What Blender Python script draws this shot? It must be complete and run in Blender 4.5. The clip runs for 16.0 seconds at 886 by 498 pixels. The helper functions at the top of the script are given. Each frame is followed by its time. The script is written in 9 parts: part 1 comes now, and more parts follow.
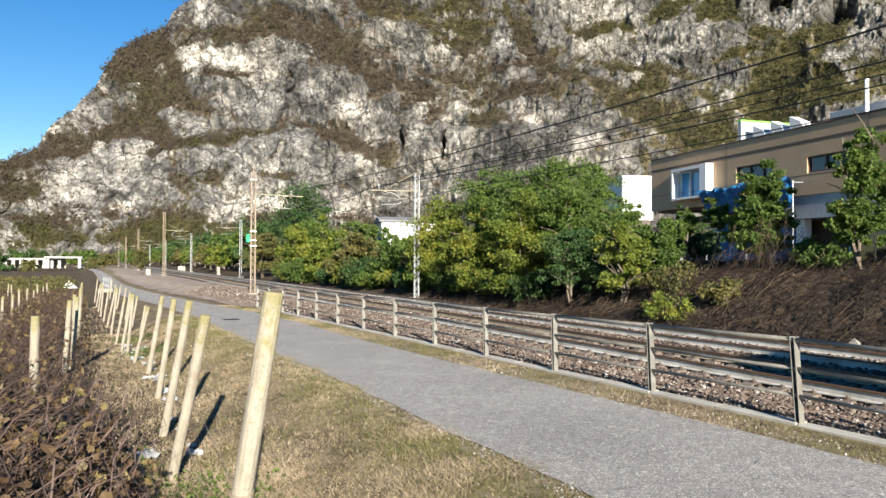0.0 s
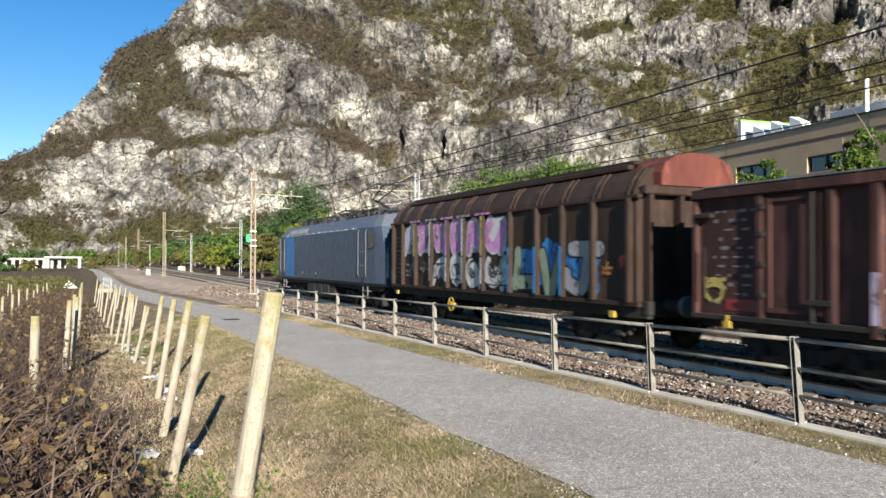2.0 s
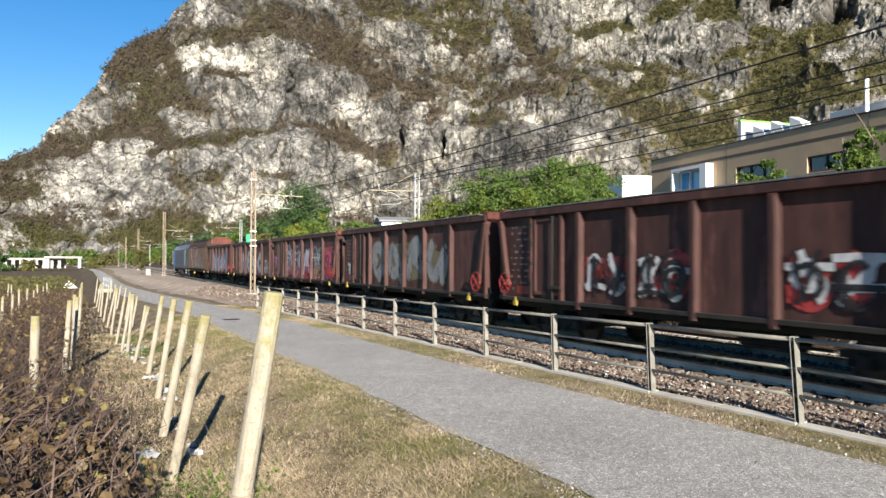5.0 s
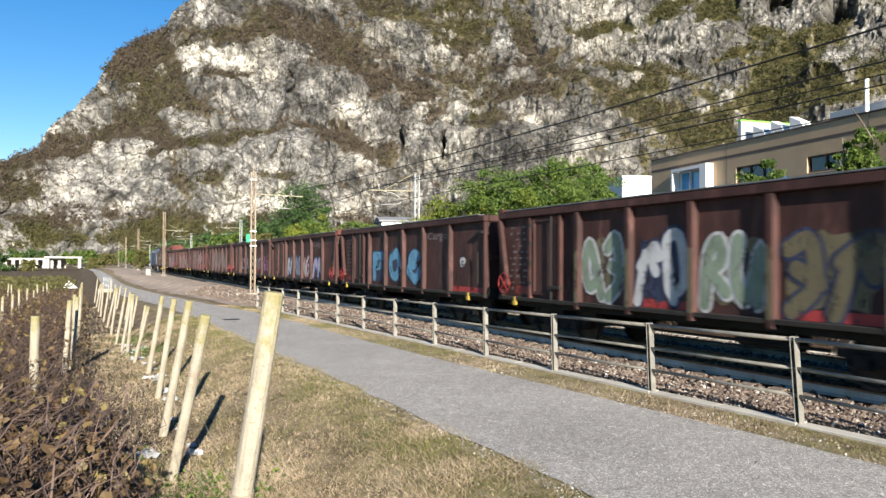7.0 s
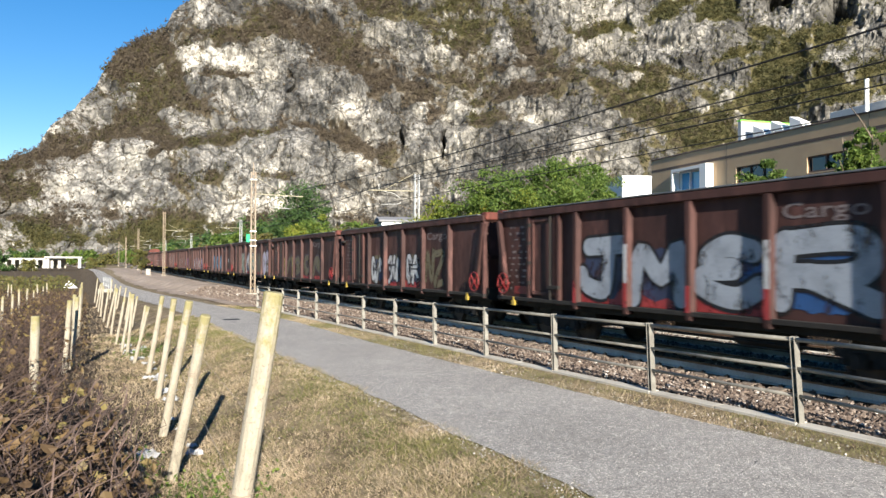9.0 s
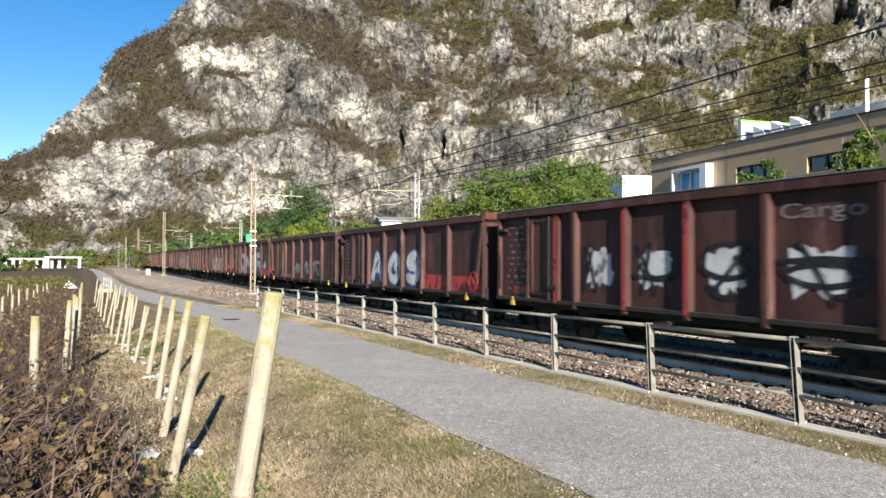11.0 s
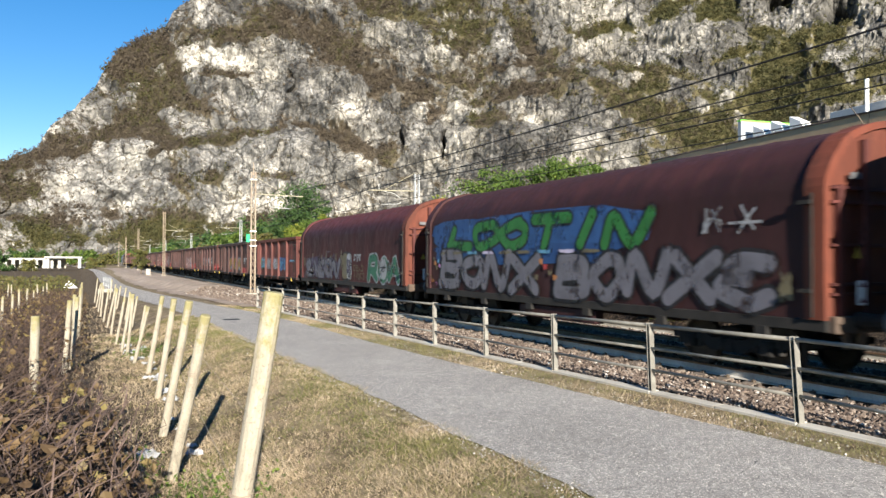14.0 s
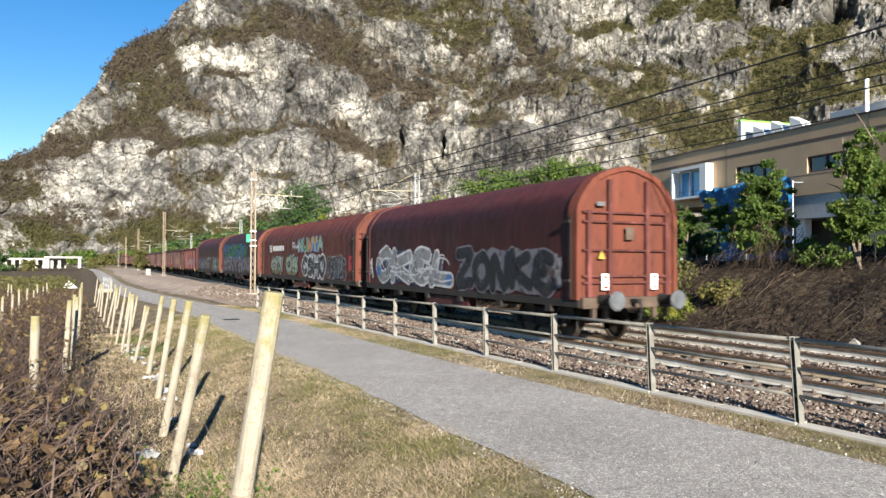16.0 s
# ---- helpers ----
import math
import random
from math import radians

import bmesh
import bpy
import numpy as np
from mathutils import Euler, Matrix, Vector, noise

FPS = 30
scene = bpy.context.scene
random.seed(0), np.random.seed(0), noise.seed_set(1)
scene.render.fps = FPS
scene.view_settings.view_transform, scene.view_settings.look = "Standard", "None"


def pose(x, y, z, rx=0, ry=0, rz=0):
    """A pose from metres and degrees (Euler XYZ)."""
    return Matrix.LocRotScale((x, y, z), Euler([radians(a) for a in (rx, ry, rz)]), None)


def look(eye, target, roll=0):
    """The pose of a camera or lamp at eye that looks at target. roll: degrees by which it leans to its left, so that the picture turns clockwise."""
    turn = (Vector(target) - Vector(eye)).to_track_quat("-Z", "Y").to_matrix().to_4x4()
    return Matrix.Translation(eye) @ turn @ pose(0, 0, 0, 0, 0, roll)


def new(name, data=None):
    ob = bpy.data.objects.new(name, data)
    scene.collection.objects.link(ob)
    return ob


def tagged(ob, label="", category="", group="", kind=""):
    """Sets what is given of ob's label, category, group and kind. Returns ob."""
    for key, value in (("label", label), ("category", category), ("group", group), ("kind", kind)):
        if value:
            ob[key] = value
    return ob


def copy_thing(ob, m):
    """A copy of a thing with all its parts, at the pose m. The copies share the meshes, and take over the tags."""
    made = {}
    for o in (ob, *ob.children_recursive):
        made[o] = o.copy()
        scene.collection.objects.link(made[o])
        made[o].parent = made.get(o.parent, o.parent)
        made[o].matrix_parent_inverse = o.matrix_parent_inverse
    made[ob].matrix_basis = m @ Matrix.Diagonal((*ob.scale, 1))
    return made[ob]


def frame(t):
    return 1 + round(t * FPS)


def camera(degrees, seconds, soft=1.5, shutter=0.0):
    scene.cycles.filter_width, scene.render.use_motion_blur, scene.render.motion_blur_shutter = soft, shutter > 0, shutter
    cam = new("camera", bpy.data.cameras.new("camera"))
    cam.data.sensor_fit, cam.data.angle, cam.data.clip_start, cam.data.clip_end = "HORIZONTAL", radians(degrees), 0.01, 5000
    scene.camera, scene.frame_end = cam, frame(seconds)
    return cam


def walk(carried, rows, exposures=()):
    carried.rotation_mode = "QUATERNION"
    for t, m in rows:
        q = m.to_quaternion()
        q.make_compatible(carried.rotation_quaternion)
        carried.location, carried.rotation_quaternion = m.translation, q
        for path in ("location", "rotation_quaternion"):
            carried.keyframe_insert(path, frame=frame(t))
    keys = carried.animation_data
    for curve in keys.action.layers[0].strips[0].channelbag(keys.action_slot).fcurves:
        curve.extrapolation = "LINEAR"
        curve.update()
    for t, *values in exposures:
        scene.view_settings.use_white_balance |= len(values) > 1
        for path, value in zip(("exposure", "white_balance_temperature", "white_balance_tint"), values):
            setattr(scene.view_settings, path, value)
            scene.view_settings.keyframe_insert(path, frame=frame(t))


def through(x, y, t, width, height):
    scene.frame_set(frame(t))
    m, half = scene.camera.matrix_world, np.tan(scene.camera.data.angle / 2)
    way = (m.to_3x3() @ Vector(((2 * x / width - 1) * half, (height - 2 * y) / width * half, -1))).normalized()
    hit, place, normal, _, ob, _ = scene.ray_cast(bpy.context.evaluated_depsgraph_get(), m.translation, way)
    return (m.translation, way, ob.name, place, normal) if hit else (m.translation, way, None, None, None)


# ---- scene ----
from functools import lru_cache

# ---------------------------------------------------------------- camera
EYE = (0.0, 0.0, 1.931)
YAW, PITCH, ROLL = 25.216, 0.944, 0.23
cam = camera(61.371, 16.0, 1.5, 0.15)
AIM = (math.sin(radians(YAW)), math.cos(radians(YAW)), EYE[2] + math.tan(radians(PITCH)))
walk(cam, [(0.0, look(EYE, AIM, ROLL)), (16.0, look(EYE, AIM, ROLL))], [(0.0, 1.39), (3.0, 1.42), (7.0, 1.47), (9.0, 1.49), (16.0, 1.5)])

# ---------------------------------------------------------------- sky and sun
SUN_AZ, SUN_EL = 191.0, 19.3     # the sun stands behind the camera, slightly to its left
world = bpy.data.worlds.new("sky")
scene.world = world
world.use_nodes = True
wn = world.node_tree.nodes
sky = wn.new("ShaderNodeTexSky")
sky.sky_type = "NISHITA"
sky.sun_disc = False
sky.sun_elevation, sky.sun_rotation = radians(SUN_EL), radians(SUN_AZ)
sky.air_density, sky.dust_density, sky.ozone_density = 1.0, 0.0, 2.5
wn["Background"].inputs["Strength"].default_value = 0.054
hue = wn.new("ShaderNodeHueSaturation")
hue.inputs["Saturation"].default_value = 1.38
hue.inputs["Hue"].default_value = 0.506
world.node_tree.links.new(sky.outputs[0], hue.inputs["Color"])
world.node_tree.links.new(hue.outputs[0], wn["Background"].inputs["Color"])
sun = new("sun", bpy.data.lights.new("sun", "SUN"))
sun.data.energy, sun.data.angle, sun.data.color = 5.0, radians(0.53), (1.0, 0.93, 0.82)
_sd = Vector((math.sin(radians(SUN_AZ)) * math.cos(radians(SUN_EL)), math.cos(radians(SUN_AZ)) * math.cos(radians(SUN_EL)), math.sin(radians(SUN_EL))))
sun.matrix_world = look(_sd * 50, (0, 0, 0))
# ---------------------------------------------------------------- materials
def nodes_of(name):
    m = bpy.data.materials.new(name)
    m.use_nodes = True
    nt = m.node_tree
    return m, nt, nt.nodes["Principled BSDF"]


def _noise(nt, scale, detail=5.0, rough=0.55, coords=None):
    n = nt.nodes.new("ShaderNodeTexNoise")
    n.inputs["Scale"].default_value, n.inputs["Detail"].default_value, n.inputs["Roughness"].default_value = scale, detail, rough
    if coords:
        nt.links.new(coords, n.inputs["Vector"])
    return n


def _ramp(nt, fac, stops):
    r = nt.nodes.new("ShaderNodeValToRGB")
    e = r.color_ramp.elements
    while len(e) < len(stops):
        e.new(0.5)
    for k, (p, c) in zip(e, stops):
        k.position, k.color = p, (*c, 1)
    nt.links.new(fac, r.inputs[0])
    return r.outputs[0]


def _mix(nt, fac, a, b, mode="MIX"):
    m = nt.nodes.new("ShaderNodeMix")
    m.data_type, m.blend_type = "RGBA", mode
    for sock, val in ((m.inputs[0], fac), (m.inputs[6], a), (m.inputs[7], b)):
        if isinstance(val, (int, float)):
            sock.default_value = val
        elif isinstance(val, tuple):
            sock.default_value = (*val, 1)
        else:
            nt.links.new(val, sock)
    return m.outputs[2]


def _bump(nt, bsdf, height, strength, dist):
    b = nt.nodes.new("ShaderNodeBump")
    b.inputs["Strength"].default_value, b.inputs["Distance"].default_value = strength, dist
    nt.links.new(height, b.inputs["Height"])
    nt.links.new(b.outputs[0], bsdf.inputs["Normal"])


def _coords(nt, which="Object"):
    return nt.nodes.new("ShaderNodeTexCoord").outputs[which]


def _geo(nt, out):
    return nt.nodes.new("ShaderNodeNewGeometry").outputs[out]


def surface(name, stops, scale=3.0, fine=40.0, rough=0.8, metal=0.0, bump=0.3, dist=0.01, per="", spec=0.4, amount=0.35, wpos=False, stretch=None):
    """A two-scale surface: large patches from the stops, fine grain over them; per: 'island' or 'object' varies piece by piece."""
    m, nt, b = nodes_of(name)
    co = _geo(nt, "Position") if wpos else _coords(nt)
    if stretch:
        mp = nt.nodes.new("ShaderNodeMapping")
        mp.inputs["Scale"].default_value = stretch
        nt.links.new(co, mp.inputs["Vector"])
        co = mp.outputs[0]
    big, small = _noise(nt, scale, 6, 0.6, co), _noise(nt, fine, 4, 0.6, co)
    col = _ramp(nt, big.outputs[0], stops)
    grain = _ramp(nt, small.outputs[0], [(0.3, (0.55,) * 3), (0.7, (1.3,) * 3)])
    col = _mix(nt, amount, col, grain, "MULTIPLY")
    if per:
        if per == "object":
            rnd = nt.nodes.new("ShaderNodeObjectInfo").outputs["Random"]
        else:
            rnd = _geo(nt, "Random Per Island")
        col = _mix(nt, 0.75, col, _ramp(nt, rnd, [(0.0, (0.5, 0.5, 0.5)), (0.5, (0.95, 0.92, 0.9)), (1.0, (1.5, 1.45, 1.4))]), "MULTIPLY")
    nt.links.new(col, b.inputs["Base Color"])
    b.inputs["Roughness"].default_value, b.inputs["Metallic"].default_value = rough, metal
    b.inputs["Specular IOR Level"].default_value = spec
    if bump:
        _bump(nt, b, small.outputs[0], bump, dist)
    return m


def plain(name, colour, rough=0.5, metal=0.0, vary=0.12, scale=6.0):
    lo, hi = tuple(c * (1 - vary) for c in colour), tuple(min(1, c * (1 + vary)) for c in colour)
    return surface(name, [(0.3, lo), (0.7, hi)], scale, 60, rough, metal, 0.1, 0.002, amount=0.15)


def leaf_material(name, cols, rough=0.55, through=0.35, patch=0.6, lone=0.5):
    """Foliage: each leaf takes its own tone, and lets a part of the light through."""
    m, nt, b = nodes_of(name)
    rnd = _geo(nt, "Random Per Island")
    big = _noise(nt, patch, 3, 0.6, _geo(nt, "Position"))
    n = len(cols)
    add = nt.nodes.new("ShaderNodeMath")
    add.operation = "MULTIPLY_ADD"
    nt.links.new(big.outputs[0], add.inputs[0])
    add.inputs[1].default_value = 1.3
    add2 = nt.nodes.new("ShaderNodeMath")
    add2.operation = "MULTIPLY_ADD"
    nt.links.new(rnd, add2.inputs[0])
    add2.inputs[1].default_value, add2.inputs[2].default_value = lone, -0.15 - 0.5 * lone
    nt.links.new(add2.outputs[0], add.inputs[2])
    col = _ramp(nt, add.outputs[0], [(i / max(1, n - 1), c) for i, c in enumerate(cols)])
    nt.links.new(col, b.inputs["Base Color"])
    b.inputs["Roughness"].default_value, b.inputs["Specular IOR Level"].default_value = rough, 0.3
    if through:
        tr = nt.nodes.new("ShaderNodeBsdfTranslucent")
        nt.links.new(col, tr.inputs[0])
        mx = nt.nodes.new("ShaderNodeMixShader")
        mx.inputs[0].default_value = through
        nt.links.new(b.outputs[0], mx.inputs[1])
        nt.links.new(tr.outputs[0], mx.inputs[2])
        nt.links.new(mx.outputs[0], nt.nodes["Material Output"].inputs[0])
    return m


M = {}
def asphalt_material():
    """Bleached asphalt: worn wheel tracks, pale aggregate, dark pores."""
    m, nt, b = nodes_of("asphalt")
    pos = _geo(nt, "Position")
    big, mid, grit, fleck = _noise(nt, 0.5, 5, 0.6, pos), _noise(nt, 6, 5, 0.65, pos), _noise(nt, 75, 3, 0.7, pos), _noise(nt, 38, 2, 0.5, pos)
    col = _ramp(nt, big.outputs[0], [(0.3, (0.272, 0.26, 0.244)), (0.7, (0.352, 0.338, 0.318))])
    col = _mix(nt, 0.5, col, _ramp(nt, mid.outputs[0], [(0.3, (0.7,) * 3), (0.7, (1.2,) * 3)]), "MULTIPLY")
    col = _mix(nt, 0.6, col, _ramp(nt, grit.outputs[0], [(0.36, (0.5,) * 3), (0.5, (1.0,) * 3), (0.64, (1.5, 1.48, 1.42))]), "MULTIPLY")
    # the aggregate, chip by chip: dark basalt, grey, a few pale limestone chips
    for scale, stops, amount in ((85, [(0.0, (0.45, 0.44, 0.43)), (0.45, (0.86, 0.85, 0.84)), (0.72, (1.1, 1.08, 1.05)), (0.88, (1.5, 1.45, 1.38)), (0.95, (2.4, 2.3, 2.15))], 0.75), (34, [(0.0, (0.6, 0.59, 0.58)), (0.3, (1, 1, 1)), (0.93, (1.05, 1.04, 1.03)), (0.985, (2.0, 1.95, 1.85))], 0.4)):
        vo = nt.nodes.new("ShaderNodeTexVoronoi")
        vo.inputs["Scale"].default_value = scale
        nt.links.new(pos, vo.inputs["Vector"])
        sp = nt.nodes.new("ShaderNodeSeparateColor")
        nt.links.new(vo.outputs["Color"], sp.inputs[0])
        col = _mix(nt, amount, col, _ramp(nt, sp.outputs[0], stops), "MULTIPLY")
    nt.links.new(col, b.inputs["Base Color"])
    b.inputs["Roughness"].default_value, b.inputs["Specular IOR Level"].default_value = 0.9, 0.25
    _bump(nt, b, grit.outputs[0], 0.5, 0.012)
    return m


M["asphalt"] = asphalt_material()
M["concrete"] = surface("concrete", [(0.3, (0.25, 0.225, 0.185)), (0.7, (0.42, 0.385, 0.325))], 2, 30, 0.9, 0, 0.4, 0.01, wpos=True)
M["ballast_bed"] = surface("ballast_bed", [(0.3, (0.02, 0.016, 0.013)), (0.7, (0.085, 0.066, 0.054))], 9, 22, 0.95, 0, 1.0, 0.05, wpos=True, amount=0.8)


def stone_material(name, per):
    """Broken ballast: every stone its own brown or grey, a few of them pale limestone."""
    m, nt, b = nodes_of(name)
    pos = _geo(nt, "Position")
    rnd = nt.nodes.new("ShaderNodeObjectInfo").outputs["Random"] if per == "object" else _geo(nt, "Random Per Island")
    col = _ramp(nt, rnd, [(0.0, (0.05, 0.038, 0.031)), (0.3, (0.095, 0.07, 0.056)), (0.6, (0.15, 0.115, 0.092)), (0.85, (0.2, 0.16, 0.13)), (0.965, (0.24, 0.2, 0.17)), (0.98, (0.45, 0.42, 0.37))])
    n = _noise(nt, 22, 4, 0.65, pos)
    col = _mix(nt, 0.6, col, _ramp(nt, n.outputs[0], [(0.3, (0.55,) * 3), (0.7, (1.3,) * 3)]), "MULTIPLY")
    nt.links.new(col, b.inputs["Base Color"])
    b.inputs["Roughness"].default_value, b.inputs["Specular IOR Level"].default_value = 0.9, 0.2
    _bump(nt, b, n.outputs[0], 0.3, 0.01)
    return m


M["stone"] = stone_material("stone", "island")
M["gravel"] = surface("gravel", [(0.3, (0.2, 0.15, 0.113)), (0.55, (0.33, 0.262, 0.205)), (0.75, (0.45, 0.38, 0.31))], 0.8, 7, 0.95, 0, 1.0, 0.05, wpos=True, amount=0.7)
M["kerb"] = surface("kerb", [(0.3, (0.32, 0.295, 0.25)), (0.7, (0.48, 0.45, 0.39))], 1.2, 45, 0.9, 0, 0.4, 0.006, wpos=True)
M["rail_head"] = surface("rail_head", [(0.3, (0.13, 0.075, 0.045)), (0.7, (0.22, 0.14, 0.09))], 4, 40, 0.55, 0.6, 0.2, 0.003)
M["rail_white"] = surface("rail_white", [(0.3, (0.3, 0.275, 0.235)), (0.7, (0.6, 0.575, 0.52))], 1.5, 30, 0.7, 0, 0.2, 0.003)
M["rail_cream"] = surface("rail_cream", [(0.3, (0.22, 0.17, 0.115)), (0.7, (0.42, 0.345, 0.25))], 1.5, 30, 0.7, 0, 0.2, 0.003)
M["sleeper"] = surface("sleeper", [(0.3, (0.1, 0.08, 0.063)), (0.7, (0.19, 0.155, 0.125))], 4, 30, 0.9, 0, 0.3, 0.005, wpos=True)
M["fence_steel"] = surface("fence_steel", [(0.3, (0.15, 0.14, 0.12)), (0.7, (0.25, 0.24, 0.21))], 5, 50, 0.6, 0.35, 0.15, 0.002)
M["post"] = surface("post", [(0.3, (0.58, 0.5, 0.34)), (0.7, (0.78, 0.7, 0.52))], 5, 45, 0.85, 0, 0.3, 0.004, stretch=(1, 1, 0.2))
# ---------------------------------------------------------------- mesh tools
def part(name, bm, material, parent=None, label="", smooth=False):
    """Links a bmesh as one mesh object under a thing or a part."""
    me = bpy.data.meshes.new(name)
    bm.to_mesh(me)
    bm.free()
    for mat in (material if isinstance(material, (list, tuple)) else [material]):
        me.materials.append(mat)
    if smooth:
        me.polygons.foreach_set("use_smooth", [True] * len(me.polygons))
    ob = new(name, me)
    if parent is not None:
        ob.parent = parent
    if label:
        ob["label"] = label
    return ob


def soup(name, verts, faces, material, parent=None, smooth=False):
    """One mesh object from arrays of vertices and faces (all triangles or all quads)."""
    verts, faces = np.asarray(verts, dtype=np.float32), np.asarray(faces, dtype=np.int32)
    me = bpy.data.meshes.new(name)
    k = faces.shape[1]
    me.vertices.add(len(verts))
    me.vertices.foreach_set("co", verts.ravel())
    me.loops.add(faces.size)
    me.loops.foreach_set("vertex_index", faces.ravel())
    me.polygons.add(len(faces))
    me.polygons.foreach_set("loop_start", np.arange(0, faces.size, k, dtype=np.int32))
    me.polygons.foreach_set("use_smooth", np.full(len(faces), smooth))
    me.update(calc_edges=True)
    me.validate()
    me.materials.append(material)
    ob = new(name, me)
    if parent is not None:
        ob.parent = parent
    return ob


def box(bm, x0, x1, y0, y1, z0, z1, bevel=0.0, m=None):
    vs = [bm.verts.new(p) for p in ((x0, y0, z0), (x1, y0, z0), (x1, y1, z0), (x0, y1, z0), (x0, y0, z1), (x1, y0, z1), (x1, y1, z1), (x0, y1, z1))]
    fs = [bm.faces.new([vs[i] for i in f]) for f in ((3, 2, 1, 0), (4, 5, 6, 7), (0, 1, 5, 4), (1, 2, 6, 5), (2, 3, 7, 6), (3, 0, 4, 7))]
    if bevel:
        es = {e for f in fs for e in f.edges}
        r = bmesh.ops.bevel(bm, geom=list(es), offset=bevel, segments=1, affect="EDGES")
        vs = list({v for f in r["faces"] for v in f.verts})
    if m is not None:
        bmesh.ops.transform(bm, matrix=m, verts=vs)
    return vs


def tube(bm, pts, radii, sides=8, caps=True):
    """A tapering tube along points."""
    pts = [Vector(p) for p in pts]
    if isinstance(radii, (int, float)):
        radii = [radii] * len(pts)
    rings = []
    for i, p in enumerate(pts):
        d = (pts[min(i + 1, len(pts) - 1)] - pts[max(i - 1, 0)]).normalized()
        a = d.cross(Vector((0, 0, 1)) if abs(d.z) < 0.9 else Vector((0, 1, 0))).normalized()
        b = d.cross(a)
        rings.append([bm.verts.new(p + radii[i] * (math.cos(t) * a + math.sin(t) * b)) for t in (2 * math.pi * k / sides for k in range(sides))])
    for r0, r1 in zip(rings, rings[1:]):
        for k in range(sides):
            bm.faces.new((r0[k], r0[(k + 1) % sides], r1[(k + 1) % sides], r1[k]))
    if caps:
        bm.faces.new(rings[0][::-1])
        bm.faces.new(rings[-1])
    return rings


def prism(bm, outline, axis, a, b):
    """Extrudes a closed outline of 2D points along an axis from a to b (outline in the other two axes, in order)."""
    def at(p, d):
        q = list(p)
        q.insert(axis, d)
        return bm.verts.new(q)
    r0, r1 = [at(p, a) for p in outline], [at(p, b) for p in outline]
    n = len(outline)
    for k in range(n):
        bm.faces.new((r0[k], r0[(k + 1) % n], r1[(k + 1) % n], r1[k]))
    bm.faces.new(r0[::-1])
    bm.faces.new(r1)
    return r0 + r1


def thing(name, label, category, m=None, group="", kind=""):
    e = new(name)
    e.empty_display_size = 0.3
    if m is not None:
        e.matrix_world = m
    return tagged(e, label, category, group, kind)


_rs = np.random.RandomState(11)
_lat = _rs.rand(64, 64, 64).astype(np.float32)


def vnoise(p):
    """Smooth value noise in -1..1 at an array of points (n, 3)."""
    i = np.floor(p).astype(np.int64)
    f = p - i
    f = f * f * (3 - 2 * f)
    out = 0
    for dx in (0, 1):
        for dy in (0, 1):
            for dz in (0, 1):
                w = (f[:, 0] if dx else 1 - f[:, 0]) * (f[:, 1] if dy else 1 - f[:, 1]) * (f[:, 2] if dz else 1 - f[:, 2])
                out = out + w * _lat[(i[:, 0] + dx) % 64, (i[:, 1] + dy) % 64, (i[:, 2] + dz) % 64]
    return out * 2 - 1


def fbm(p, octaves=4, gain=0.5, ridged=False):
    s, a, t = 0.0, 1.0, 0.0
    for o in range(octaves):
        n = vnoise(p * 2 ** o + 17.3 * o)
        s = s + a * ((1 - 2 * np.abs(n)) if ridged else n)
        t += a
        a *= gain
    return s / t


def sstep(a, b, x):
    t = np.clip((x - a) / (b - a), 0, 1)
    return t * t * (3 - 2 * t)
# ---------------------------------------------------------------- lie of the land
# x: across the line, y: along it, z: above the rail heads of the nearer track
TRACK_X, FAR_X, FAR_Z = 11.43, 15.03, -0.06
ROAD_Y = (-60, 5, 12, 18, 27, 34, 40, 48, 58, 70, 85, 175, 260, 420)
ROAD_C = (5.9, 5.37, 5.27, 5.17, 5.2, 5.05, 4.65, 4.15, 3.45, 2.6, 2.05, 1.6, -0.5, -12.0)
ROAD_HALF = (1.6, 1.58, 1.42, 1.42, 1.48, 1.47, 1.3, 1.35, 1.45, 1.3, 1.0, 1.1, 1.1, 1.1)


def road_z(y):
    return -0.05 - 0.0115 * np.clip(y - 6, 0, 54)


def road_c(y):
    return np.interp(y, ROAD_Y, ROAD_C)


def road_half(y):
    return np.interp(y, ROAD_Y, ROAD_HALF)


def fence_x(y):
    return np.where(y < 39, 7.82 - 0.009 * (y - 6), 7.523 - 0.05 * (y - 39))


